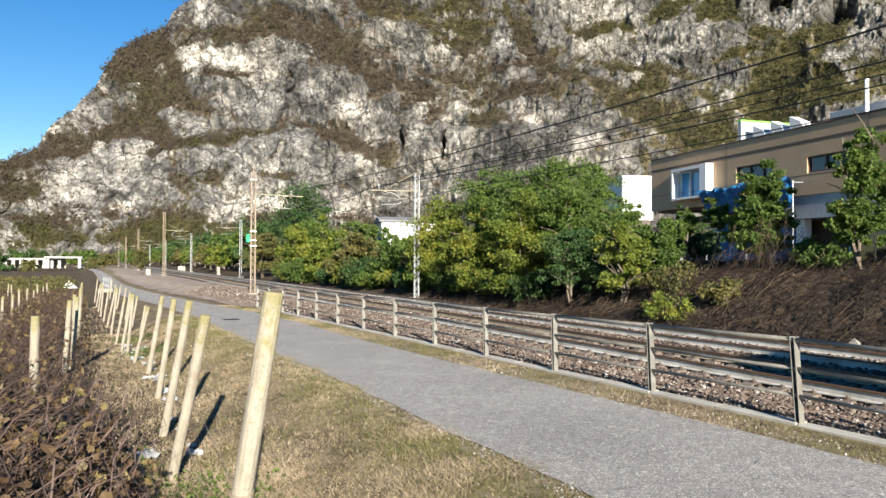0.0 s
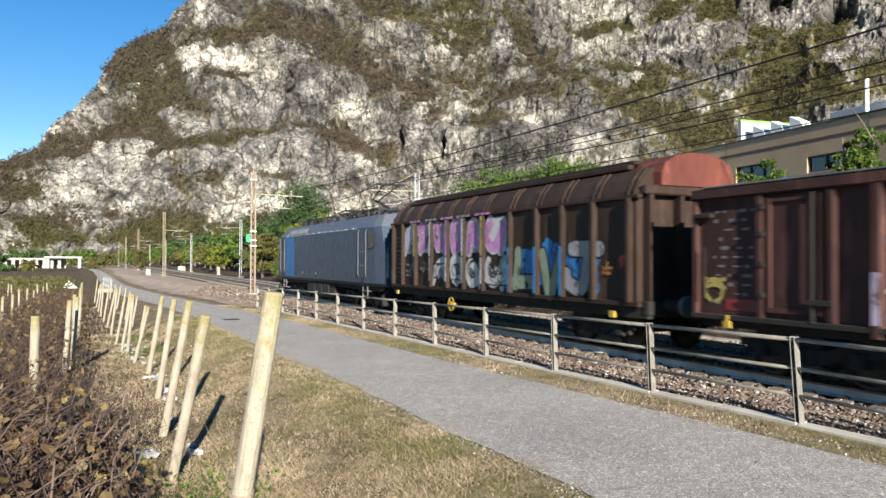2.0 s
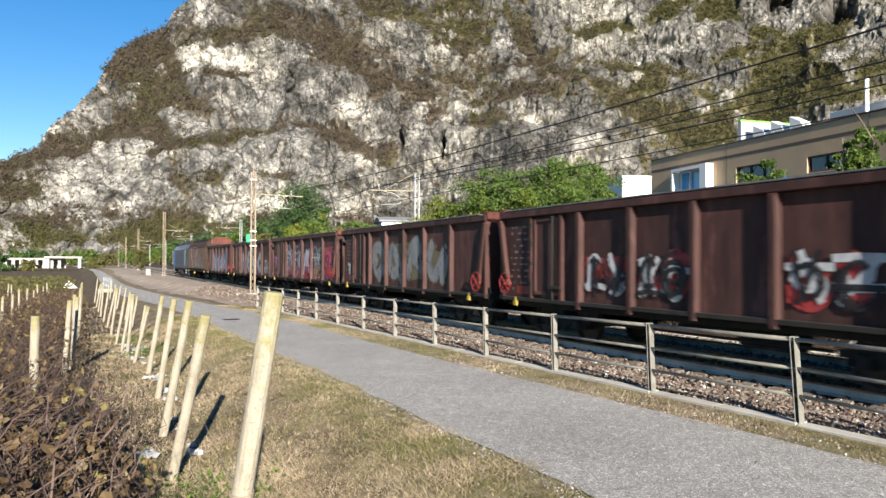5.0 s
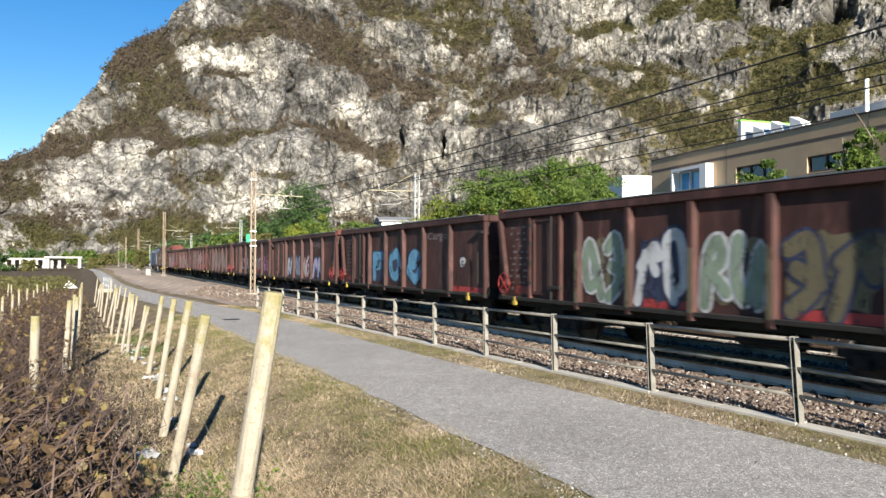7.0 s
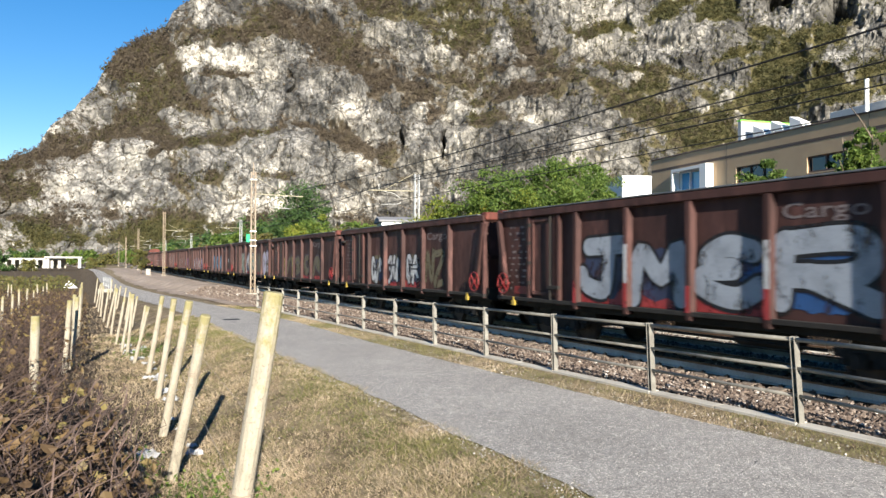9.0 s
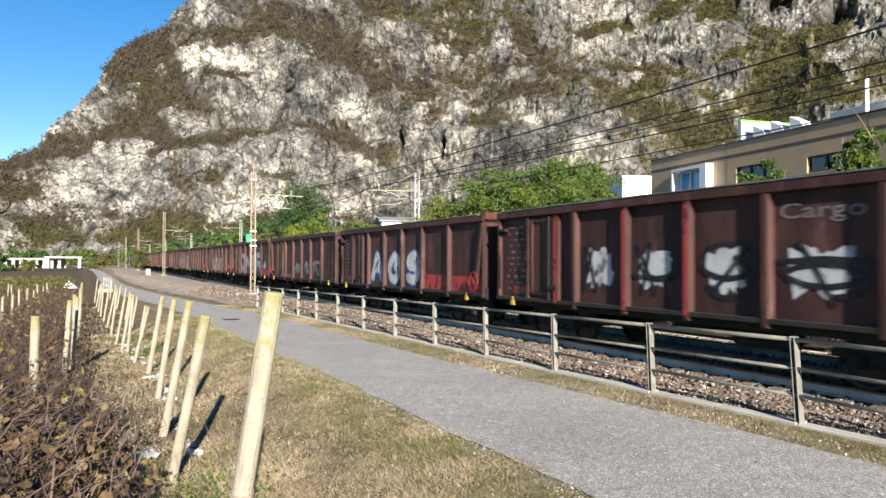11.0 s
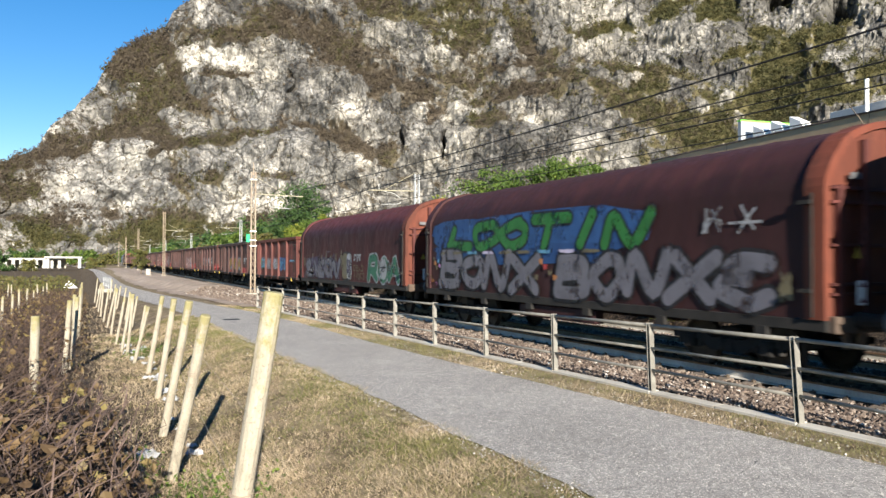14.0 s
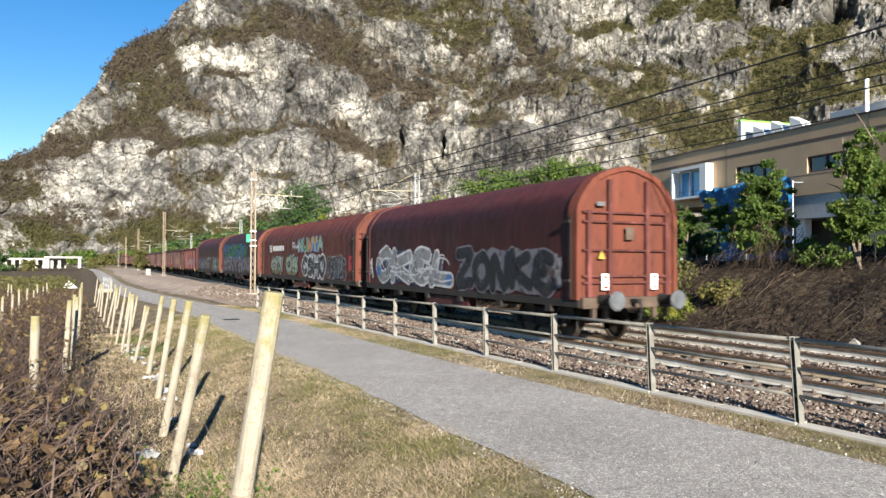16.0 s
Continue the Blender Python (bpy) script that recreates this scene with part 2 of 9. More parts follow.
def land(x, y):
    x, y = np.asarray(x, dtype=float), np.asarray(y, dtype=float)
    zr = road_z(y)
    rl, rr = road_c(y) - road_half(y), road_c(y) + road_half(y)
    z = zr - 0.6 * sstep(rl - 0.3, np.minimum(rl - 2.6, 1.3), x)
    z = z + 0.75 * np.exp(-((x * x) + (y + 0.5) ** 2) / 7.0) * sstep(rl - 0.2, rl - 1.4, x)
    bed = -0.2 - 0.06 * sstep(9.6, 10.3, x)
    z = np.where(x > rr, zr + (bed - zr) * sstep(fence_x(y) + 0.15, fence_x(y) + 1.6, x), z)
    z = np.where(x > 9.6, bed + (-0.3 - bed) * sstep(16.2, 16.9, x), z)
    bank = 1.75 * sstep(16.8, 24.0, x) * sstep(75, 25, y) + 0.5 * sstep(17, 22, x)
    z = np.where(x > 16.5, z + bank, z)
    rough = 0.05 * fbm(np.stack([x * 0.8, y * 0.8, 0 * x], -1).reshape(-1, 3), 3).reshape(x.shape)
    rough = rough * np.where((x > rl - 0.3) & (x < 16.3), 0.0, 1.0)
    rough = rough + np.where(x > 16.8, 0.16 * fbm(np.stack([x * 0.5, y * 0.5, 0 * x + 9], -1).reshape(-1, 3), 3).reshape(x.shape), 0)
    return z + rough


def land1(x, y):
    return float(land(np.array([x]), np.array([y]))[0])


def ground_material():
    m, nt, b = nodes_of("grassland")
    pos = _geo(nt, "Position")
    big, mid, small = _noise(nt, 0.6, 6, 0.72, pos), _noise(nt, 2.2, 5, 0.65, pos), _noise(nt, 30, 4, 0.65, pos)
    dry = _ramp(nt, mid.outputs[0], [(0.28, (0.07, 0.051, 0.034)), (0.45, (0.185, 0.142, 0.092)), (0.6, (0.3, 0.238, 0.158)), (0.8, (0.2, 0.172, 0.092))])
    green = _ramp(nt, mid.outputs[0], [(0.3, (0.1, 0.095, 0.04)), (0.7, (0.22, 0.195, 0.088))])
    f = _ramp(nt, big.outputs[0], [(0.5, (0, 0, 0)), (0.68, (0.75,) * 3)])
    col = _mix(nt, f, dry, green)
    # bare brown soil on the bank beyond the tracks and between the vines
    soil = _ramp(nt, mid.outputs[0], [(0.3, (0.026, 0.018, 0.013)), (0.5, (0.062, 0.045, 0.032)), (0.72, (0.14, 0.107, 0.078))])
    sep = nt.nodes.new("ShaderNodeSeparateXYZ")
    nt.links.new(pos, sep.inputs[0])
    for lo, hi in ((16.2, 17.2), (2.9, 0.7)):
        mr = nt.nodes.new("ShaderNodeMapRange")
        mr.inputs["From Min"].default_value, mr.inputs["From Max"].default_value = lo, hi
        mr.inputs["To Max"].default_value = 0.9 if lo > 5 else 0.75
        nt.links.new(sep.outputs[0], mr.inputs["Value"])
        col = _mix(nt, mr.outputs[0], col, soil)
    col = _mix(nt, 0.55, col, _ramp(nt, small.outputs[0], [(0.3, (0.45,) * 3), (0.7, (1.35,) * 3)]), "MULTIPLY")
    nt.links.new(col, b.inputs["Base Color"])
    b.inputs["Roughness"].default_value = 0.95
    b.inputs["Specular IOR Level"].default_value = 0.1
    _bump(nt, b, small.outputs[0], 0.8, 0.05)
    return m


M["grassland"] = ground_material()


def build_ground():
    xs = np.concatenate([np.linspace(-2600, -70, 26)[:-1], np.linspace(-70, -6, 50)[:-1], np.linspace(-6, 26, 110)[:-1], np.linspace(26, 70, 40)[:-1], np.linspace(70, 900, 14)])
    ys = np.concatenate([np.linspace(-900, -30, 24)[:-1], np.linspace(-30, 0, 30)[:-1], np.linspace(0, 50, 120)[:-1], np.linspace(50, 140, 60)[:-1], np.linspace(140, 500, 40)[:-1], np.linspace(500, 3200, 20)])
    X, Y = np.meshgrid(xs, ys)
    Z = land(X, Y)
    v = np.stack([X, Y, Z], -1).reshape(-1, 3)
    n, mrow = len(xs), len(ys)
    i = (np.arange(mrow - 1)[:, None] * n + np.arange(n - 1)[None, :]).ravel()
    tagged(soup("ground", v, np.stack([i, i + 1, i + n + 1, i + n], -1), M["grassland"], smooth=True), "dry autumn grass and bare soil over the valley floor", "ground", kind="structure")


def strip(name, ys, x0, x1, lift, material, label, category, sag=0.0, across=7, thick=0.0):
    """A sheet that follows the land between two edges."""
    t = np.linspace(0, 1, across)
    Y = np.repeat(ys[:, None], across, 1)
    a, b = np.broadcast_to(x0, ys.shape), np.broadcast_to(x1, ys.shape)
    X = a[:, None] + (b - a)[:, None] * t[None, :]
    Z = lift(X, Y)
    v = np.stack([X, Y, Z], -1).reshape(-1, 3)
    i = (np.arange(len(ys) - 1)[:, None] * across + np.arange(across - 1)[None, :]).ravel()
    return tagged(soup(name, v, np.stack([i, i + 1, i + across + 1, i + across], -1), material, smooth=True), label, category, kind="structure")


build_ground()
_ry = np.concatenate([np.linspace(-60, 0, 20)[:-1], np.linspace(0, 60, 240)[:-1], np.linspace(60, 420, 120)])
_e0 = 0.07 * fbm(np.stack([_ry * 1.3, 0 * _ry, 0 * _ry], -1), 3)
_e1 = 0.06 * fbm(np.stack([_ry * 1.1, 0 * _ry + 40, 0 * _ry], -1), 3)
strip("road", _ry, road_c(_ry) - road_half(_ry) + _e0, road_c(_ry) + road_half(_ry) + _e1, lambda X, Y: road_z(Y) + 0.015 + 0.02 * (1 - ((X - road_c(Y)) / 1.6) ** 2), M["asphalt"], "narrow grey asphalt lane with rough, crumbling edges", "road", across=9)
# ---------------------------------------------------------------- mountain
def mountain_material():
    m, nt, b = nodes_of("limestone_and_scrub")
    rest = nt.nodes.new("ShaderNodeAttribute")
    rest.attribute_name = "rest"
    pos = rest.outputs["Vector"]
    gr = nt.nodes.new("ShaderNodeAttribute")
    gr.attribute_name = "green"
    sc = nt.nodes.new("ShaderNodeAttribute")
    sc.attribute_name = "scrub"
    big, mid, fine = _noise(nt, 0.026, 5, 0.55, pos), _noise(nt, 0.11, 7, 0.68, pos), _noise(nt, 0.7, 5, 0.65, pos)
    rock = _ramp(nt, big.outputs[0], [(0.34, (0.13, 0.124, 0.114)), (0.46, (0.175, 0.168, 0.155)), (0.54, (0.24, 0.23, 0.209)), (0.62, (0.43, 0.405, 0.355))])
    rock = _mix(nt, 0.45, rock, _ramp(nt, mid.outputs[0], [(0.34, (0.28, 0.27, 0.27)), (0.47, (0.9, 0.9, 0.9)), (0.62, (1.6, 1.56, 1.48))]), "MULTIPLY")
    rock = _mix(nt, 0.34, rock, _ramp(nt, fine.outputs[0], [(0.36, (0.35,) * 3), (0.48, (1.0,) * 3), (0.64, (1.6, 1.56, 1.48))]), "MULTIPLY")
    chip = _noise(nt, 2.1, 4, 0.6, pos)
    rock = _mix(nt, 0.3, rock, _ramp(nt, chip.outputs[0], [(0.36, (0.5,) * 3), (0.5, (1.0,) * 3), (0.63, (1.45,) * 3)]), "MULTIPLY")
    # dark runs of water down the faces
    mq = nt.nodes.new("ShaderNodeMapping")
    mq.inputs["Scale"].default_value = (1, 1, 0.16)
    nt.links.new(pos, mq.inputs["Vector"])
    run = _noise(nt, 0.5, 5, 0.6, mq.outputs[0])
    rock = _mix(nt, 0.3, rock, _ramp(nt, run.outputs[0], [(0.36, (0.5, 0.49, 0.48)), (0.5, (1, 1, 1)), (0.66, (1.3, 1.28, 1.22))]), "MULTIPLY")
    # brightness by bearing and elevation, pale faces and shaded clefts, put into the colour
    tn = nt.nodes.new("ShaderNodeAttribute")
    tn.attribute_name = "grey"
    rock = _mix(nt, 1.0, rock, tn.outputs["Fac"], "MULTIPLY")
    # joints and cracks that split the faces
    mp = nt.nodes.new("ShaderNodeMapping")
    mp.inputs["Scale"].default_value = (1, 1, 1.25)
    nt.links.new(pos, mp.inputs["Vector"])
    wob = nt.nodes.new("ShaderNodeVectorMath")
    wob.operation = "MULTIPLY_ADD"
    nt.links.new(_noise(nt, 0.16, 3, 0.5, pos).outputs[1], wob.inputs[0])
    wob.inputs[1].default_value = (7, 7, 7)
    nt.links.new(mp.outputs[0], wob.inputs[2])
    for scale, width, dark in ((0.05, 0.035, 0.3), (0.15, 0.05, 0.42)):
        vo = nt.nodes.new("ShaderNodeTexVoronoi")
        vo.feature = "DISTANCE_TO_EDGE"
        vo.inputs["Scale"].default_value = scale
        nt.links.new(wob.outputs[0], vo.inputs["Vector"])
        rock = _mix(nt, 1.0, rock, _ramp(nt, vo.outputs["Distance"], [(0.0, (dark,) * 3), (width, (1, 1, 1))]), "MULTIPLY")
    # broken faces, each with its own tone
    for scale, lo, hi in ((0.1, 0.66, 1.32), (0.3, 0.7, 1.28), (0.85, 0.76, 1.22)):
        vo = nt.nodes.new("ShaderNodeTexVoronoi")
        vo.inputs["Scale"].default_value = scale
        nt.links.new(wob.outputs[0], vo.inputs["Vector"])
        sp = nt.nodes.new("ShaderNodeSeparateColor")
        nt.links.new(vo.outputs["Color"], sp.inputs[0])
        rock = _mix(nt, 1.0, rock, _ramp(nt, sp.outputs[0], [(0.0, (lo,) * 3), (1.0, (hi,) * 3)]), "MULTIPLY")
    soil = _ramp(nt, mid.outputs[0], [(0.3, (0.05, 0.04, 0.03)), (0.5, (0.083, 0.067, 0.048)), (0.7, (0.12, 0.1, 0.068))])
    soil = _mix(nt, gr.outputs["Fac"], soil, _ramp(nt, mid.outputs[0], [(0.3, (0.045, 0.042, 0.02)), (0.5, (0.078, 0.07, 0.032)), (0.7, (0.12, 0.1, 0.045))]))
    add = nt.nodes.new("ShaderNodeMath")
    add.operation = "MULTIPLY_ADD"
    nt.links.new(mid.outputs[0], add.inputs[0])
    add.inputs[1].default_value = 1.1
    nt.links.new(sc.outputs["Fac"], add.inputs[2])
    sub = nt.nodes.new("ShaderNodeMath")
    sub.operation = "SUBTRACT"
    nt.links.new(add.outputs[0], sub.inputs[0])
    sub.inputs[1].default_value = -0.08
    f = _ramp(nt, sub.outputs[0], [(0.74, (0, 0, 0)), (1.0, (1, 1, 1))])
    nt.links.new(_mix(nt, f, rock, soil), b.inputs["Base Color"])
    b.inputs["Roughness"].default_value, b.inputs["Specular IOR Level"].default_value = 0.95, 0.1
    _bump(nt, b, mid.outputs[0], 0.3, 1.5)
    return m


M["mountain"] = mountain_material()
FOOT_AZ = (-22, -10, -5, 0, 5, 9, 17, 25, 34, 42, 50, 60, 80, 120)
FOOT_R = (900, 760, 690, 600, 500, 435, 365, 325, 306, 298, 293, 290, 285, 300)
CREST_AZ = (-22, -12, -5.50, -3.37, -2.53, -1.16, 0.07, 1.33, 1.87, 3.54, 4.68, 5.10, 6.22, 7.00, 9.80, 20, 35, 60, 120)
CREST_EL = (1.5, 3.4, 6.4, 7.8, 9.45, 10.75, 12.4, 14.5, 15.0, 16.05, 16.45, 17.6, 18.35, 19.1, 21.2, 24, 24, 25, 24)
# wooded slopes and ledges, bare pale faces, clefts: bearing, elevation, half width, half height, tilt, all in degrees
WOODS_WEST = ((-3.9, 6.8, 3.6, 0.8, 40), (-4.4, 4.4, 2.0, 1.0, 30), (3.9, 14.1, 3.6, 1.7, 35), (5.1, 12.7, 2.1, 1.3, 20), (2.4, 10.0, 4.2, 0.9, 32), (6.8, 10.7, 2.1, 0.7, -10), (4.0, 8.7, 0.9, 1.1, 60), (-1.1, 7.7, 1.0, 0.5, 30),
              (12.3, 16.5, 5.4, 0.8, 8), (13.9, 17.6, 2.9, 0.7, 0), (17.3, 15.6, 3.6, 1.6, -20), (19.5, 13.7, 2.8, 1.3, -25), (9.4, 12.9, 1.6, 0.3, 15), (10.2, 8.6, 3.4, 0.5, 15), (5.1, 7.2, 2.3, 0.3, 25), (15.4, 9.3, 2.3, 0.5, -15),
              (0.1, 3.2, 1.6, 0.8, 20), (-4.8, 3.3, 1.3, 0.5, 25), (3.2, 1.4, 12.3, 1.3, 0), (-1.5, 2.6, 4.5, 1.0, 4))
WOODS_MIDDLE = ((21.2, 19.1, 5.6, 0.9, -8), (26.9, 17.4, 3.2, 2.1, -25), (22.5, 12.3, 3.0, 1.0, -10), (26.0, 13.4, 2.6, 1.4, 0), (28.1, 14.2, 1.7, 1.7, 30), (29.4, 12.4, 4.7, 0.6, 0), (33.7, 12.4, 2.3, 0.8, 0), (35.4, 13.1, 1.7, 0.5, -20),
                (17.8, 8.3, 2.3, 0.9, -20), (20.9, 7.7, 0.8, 1.0, 0), (36.7, 16.6, 1.7, 0.5, 0), (31.6, 16.9, 0.7, 1.7, 30), (24.2, 11.1, 0.9, 0.8, 0), (28.6, 10.6, 1.0, 0.8, 0), (13.3, 5.0, 0.8, 0.4, 0), (8.0, 5.3, 0.7, 0.4, 0),
                (32.9, 14.9, 2.1, 0.3, 20))
WOODS_EAST = ((40.0, 13.8, 2.8, 0.5, -14), (41.4, 12.3, 1.0, 0.7, 0), (37.7, 12.2, 1.4, 0.5, -25), (42.0, 10.1, 5.0, 1.1, -20), (44.9, 9.3, 3.1, 1.1, 0), (49.6, 11.2, 4.7, 1.6, 6), (50.4, 14.1, 1.8, 2.0, 0), (48.6, 15.8, 1.1, 0.6, 0),
              (53.1, 10.9, 2.7, 0.8, 0), (55.3, 11.9, 1.2, 0.8, 0), (51.9, 15.2, 1.2, 1.0, 20), (46.7, 14.4, 1.7, 0.4, 20), (45.3, 17.6, 1.4, 0.9, 0), (38.4, 17.0, 1.2, 0.4, 0), (42.1, 17.8, 1.2, 0.6, 0))
FACES_WEST = ((7.0, 13.2, 0.7, 1.6, 0), (9.0, 14.0, 1.8, 0.5, 5), (13.9, 14.7, 1.2, 0.3, 0), (11.0, 11.2, 2.4, 0.7, 5), (15.0, 11.6, 1.0, 0.6, 0), (-1.1, 6.0, 1.4, 1.2, 0), (0.3, 7.8, 0.5, 0.9, 0), (2.6, 7.4, 0.6, 1.1, 0),
              (9.0, 6.7, 2.8, 0.7, 0), (14.3, 7.8, 1.0, 1.0, 0), (15.6, 18.9, 1.9, 0.4, -15), (5.4, 17.3, 0.7, 0.9, 0), (7.1, 16.9, 0.7, 0.9, 0), (2.1, 3.7, 0.7, 1.1, 0), (19.0, 10.6, 1.7, 0.7, 0), (-3.0, 3.1, 0.8, 0.8, 20))
FACES_EAST = ((40.2, 15.4, 0.5, 1.4, 0), (42.4, 15.3, 2.8, 0.9, 4), (50.4, 16.6, 2.1, 0.7, 0), (47.5, 17.4, 1.0, 0.7, 0), (26.4, 8.5, 0.6, 1.0, 0), (32.0, 9.5, 0.6, 1.0, 0), (23.1, 9.6, 0.9, 1.5, 0), (35.8, 8.6, 1.2, 1.5, 0),
              (30.3, 15.9, 0.9, 1.2, 30), (44.7, 11.0, 0.4, 0.3, 0), (52.8, 13.1, 0.9, 0.8, 30), (54.8, 15.5, 0.7, 1.1, 0))
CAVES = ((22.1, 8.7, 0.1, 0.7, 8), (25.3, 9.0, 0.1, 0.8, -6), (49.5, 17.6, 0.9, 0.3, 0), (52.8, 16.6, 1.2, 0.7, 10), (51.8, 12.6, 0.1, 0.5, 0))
BUTTRESSES = ((33.0, 7.0, 9.2, 15), (11.0, 9.0, 8.6, 13), (37.0, 5.0, 14.0, 10), (18.0, 6.0, 13.0, 9), (3.0, 4.0, 8.0, 10), (53.5, 3.0, 13.0, 10), (24.5, 3.0, 7.5, -8))


def patches(az, el, spots, inner, slope):
    """Highest inside the ellipses, falling off outside them."""
    s = np.full(az.shape, -1.0)
    for a, e, w, h, t in spots:
        c, n = math.cos(radians(t)), math.sin(radians(t))
        u, v = ((az - a) * c + (el - e) * n) / w, (-(az - a) * n + (el - e) * c) / h
        s = np.maximum(s, inner - slope * np.sqrt(u * u + v * v))
    return s


def blocks(p, f, seed):
    """Broken blocks: a level for every cell of a warped lattice."""
    w = np.stack([fbm(p * f * 0.8 + 17 * k + seed, 3) for k in range(3)], -1)
    c = np.floor(p * f + 0.9 * w)
    return np.modf(np.abs(np.sin(c @ np.array([12.99, 78.23, 37.72]) + seed) * 43758.5))[0] - 0.5


def facets(p, f, seed):
    """Broken planes: every cell of a warped lattice leans its own way."""
    w = np.stack([fbm(p * f * 0.8 + 23 * k + seed, 3) for k in range(3)], -1)
    x = p * f + 0.9 * w
    c = np.floor(x)
    x = x - c - 0.5
    h = c @ np.array([12.99, 78.23, 37.72]) + seed
    lean = [np.modf(np.abs(np.sin(h + k) * 43758.5))[0] * 2 - 1 for k in (0, 9, 17)]
    rim = (1 - (2 * np.abs(x[:, 0])) ** 5) * (1 - (2 * np.abs(x[:, 2])) ** 5)
    return (lean[0] * x[:, 0] + lean[1] * x[:, 2] + 0.3 * lean[2]) * rim


def build_mountain():
    az = np.concatenate([np.linspace(-22, -8, 60)[:-1], np.linspace(-8, 60, 900)[:-1], np.linspace(60, 120, 60)])
    rows, n = 330, len(az)
    foot, crest = np.interp(az, FOOT_AZ, FOOT_R), np.interp(az, CREST_AZ, CREST_EL)
    crest = crest + 0.16 * fbm(np.stack([az * 1.6, 0 * az, 0 * az], -1), 4)
    cot = 0.8
    tn = np.tan(np.radians(crest))
    H = foot * tn / (1 - cot * tn)
    A = np.radians(az)
    t = np.concatenate([np.linspace(-0.02, 1.0, rows - 12), np.linspace(1.01, 1.5, 12)])
    T = np.repeat(t[:, None], n, 1)
    up = np.clip(T, None, 1.0)
    Z = H[None] * up - 2.0
    R = foot[None] + cot * H[None] * up + (T - up) * 700
    out = np.stack([np.sin(A), np.cos(A), 0 * A], -1)[None]
    P = out * R[..., None]
    P[..., 2] = Z
    flat = P.reshape(-1, 3)
    big = R.reshape(-1) / 400.0
    el = np.degrees(np.arctan2(flat[:, 2] - EYE[2], R.reshape(-1)))
    azr = np.tile(az, rows)
    top = T.reshape(-1)
    # coordinates over the face of the mountain, evenly spaced for grain and joints
    q = np.stack([np.radians(azr) * 400, 0.12 * (R.reshape(-1) - np.tile(foot, rows)) / big, np.radians(el) * 400 + 60 * np.clip(top - 1, 0, 1)], -1)
    wx, wy = 1.5 * fbm(q * 0.035 + 3, 4), 0.9 * fbm(q * 0.035 + 41, 4)
    wood = np.clip(patches(azr + wx, el + wy, WOODS_WEST + WOODS_MIDDLE + WOODS_EAST, 1.12, 0.85), -0.3, 0.8)
    face = np.clip(patches(azr + 0.7 * wx, el + 0.7 * wy, FACES_WEST + FACES_EAST, 1.3, 1.0), 0, 1)
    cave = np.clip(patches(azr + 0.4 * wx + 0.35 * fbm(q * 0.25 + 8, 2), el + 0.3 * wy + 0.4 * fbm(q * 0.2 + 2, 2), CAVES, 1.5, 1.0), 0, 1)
    bare = 0.22 * sstep(4, 0, azr) + 0.12 * sstep(38, 46, azr) * sstep(12, 15, el)
    S = 0.1 + wood - 0.75 * face - bare + 0.95 * fbm(q * 0.05, 5, 0.62) + 0.7 * fbm(q * 0.22 + 5, 3)
    soft = sstep(0.15, 0.75, S)
    # buttresses and gullies, tilted ledges, crags, broken blocks
    w1 = fbm(q * np.array([1, 1, 0.6]) * 0.018 + 3, 3)
    led = np.sin((q[:, 2] + 0.22 * q[:, 0]) / 2.6 + 4.5 * fbm(q * 0.03 + 11, 3) + 2.0 * w1)
    crag = 1.6 * led + 5.0 * fbm(q * np.array([1, 1, 0.9]) * 0.045 + 7, 4, 0.5, True) + 2.4 * fbm(q * np.array([1, 1, 1.1]) * 0.14 + 3, 4, 0.55, True)
    crag = crag + 6.0 * facets(q, 0.045, 1) + 3.6 * facets(q, 0.11, 2) + 1.5 * facets(q, 0.27, 3) + 1.3 * blocks(q, 0.09, 2) + 0.7 * blocks(q, 0.32, 3)
    crag = crag * (0.95 - 0.2 * sstep(18, 32, azr))
    rel = 11 * w1 + (1 - 0.85 * soft) * crag + 0.8 * soft * fbm(q * 0.3, 3) + 0.3 * fbm(q * 0.6, 2) - 14 * cave
    fade = sstep(0.0, 0.04, top) * sstep(1.35, 1.0, top)
    # great buttresses that end in wooded shelves: bearing, half width, elevation of the shelf, depth
    for a, wd, e, dep in BUTTRESSES:
        rel = rel + dep * np.exp(-(((azr + 1.6 * w1 - a) / wd) ** 2) ** 1.5) * sstep(e + 1.0, e - 0.7, el + 1.3 * fbm(q * 0.02 + 31, 3))
    rel = rel * big * (0.25 + 0.75 * fade)
    flat = flat - out.repeat(rows, 0).reshape(-1, 3) * rel[:, None] + np.array([0, 0, 0.22]) * rel[:, None] * sstep(1.0, 0.9, top)[:, None]
    G = flat.reshape(rows, n, 3)
    nrm = np.cross(np.gradient(G, axis=1), np.gradient(G, axis=0))
    nz = np.abs(nrm[..., 2]) / (np.linalg.norm(nrm, axis=2) + 1e-9)
    S = S.reshape(rows, n) + 0.7 * (nz - 0.6)
    i = (np.arange(rows - 1)[:, None] * n + np.arange(n - 1)[None, :]).ravel()
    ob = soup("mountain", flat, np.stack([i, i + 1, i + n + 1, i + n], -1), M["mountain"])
    green = np.clip(sstep(27, 46, azr) * 0.75 + 0.8 * sstep(2.6, 1.6, el) + 0.55 * sstep(14.5, 17, el) * sstep(17, 23, azr) + 0.12 + 0.6 * fbm(q * 0.04, 3), 0, 1)
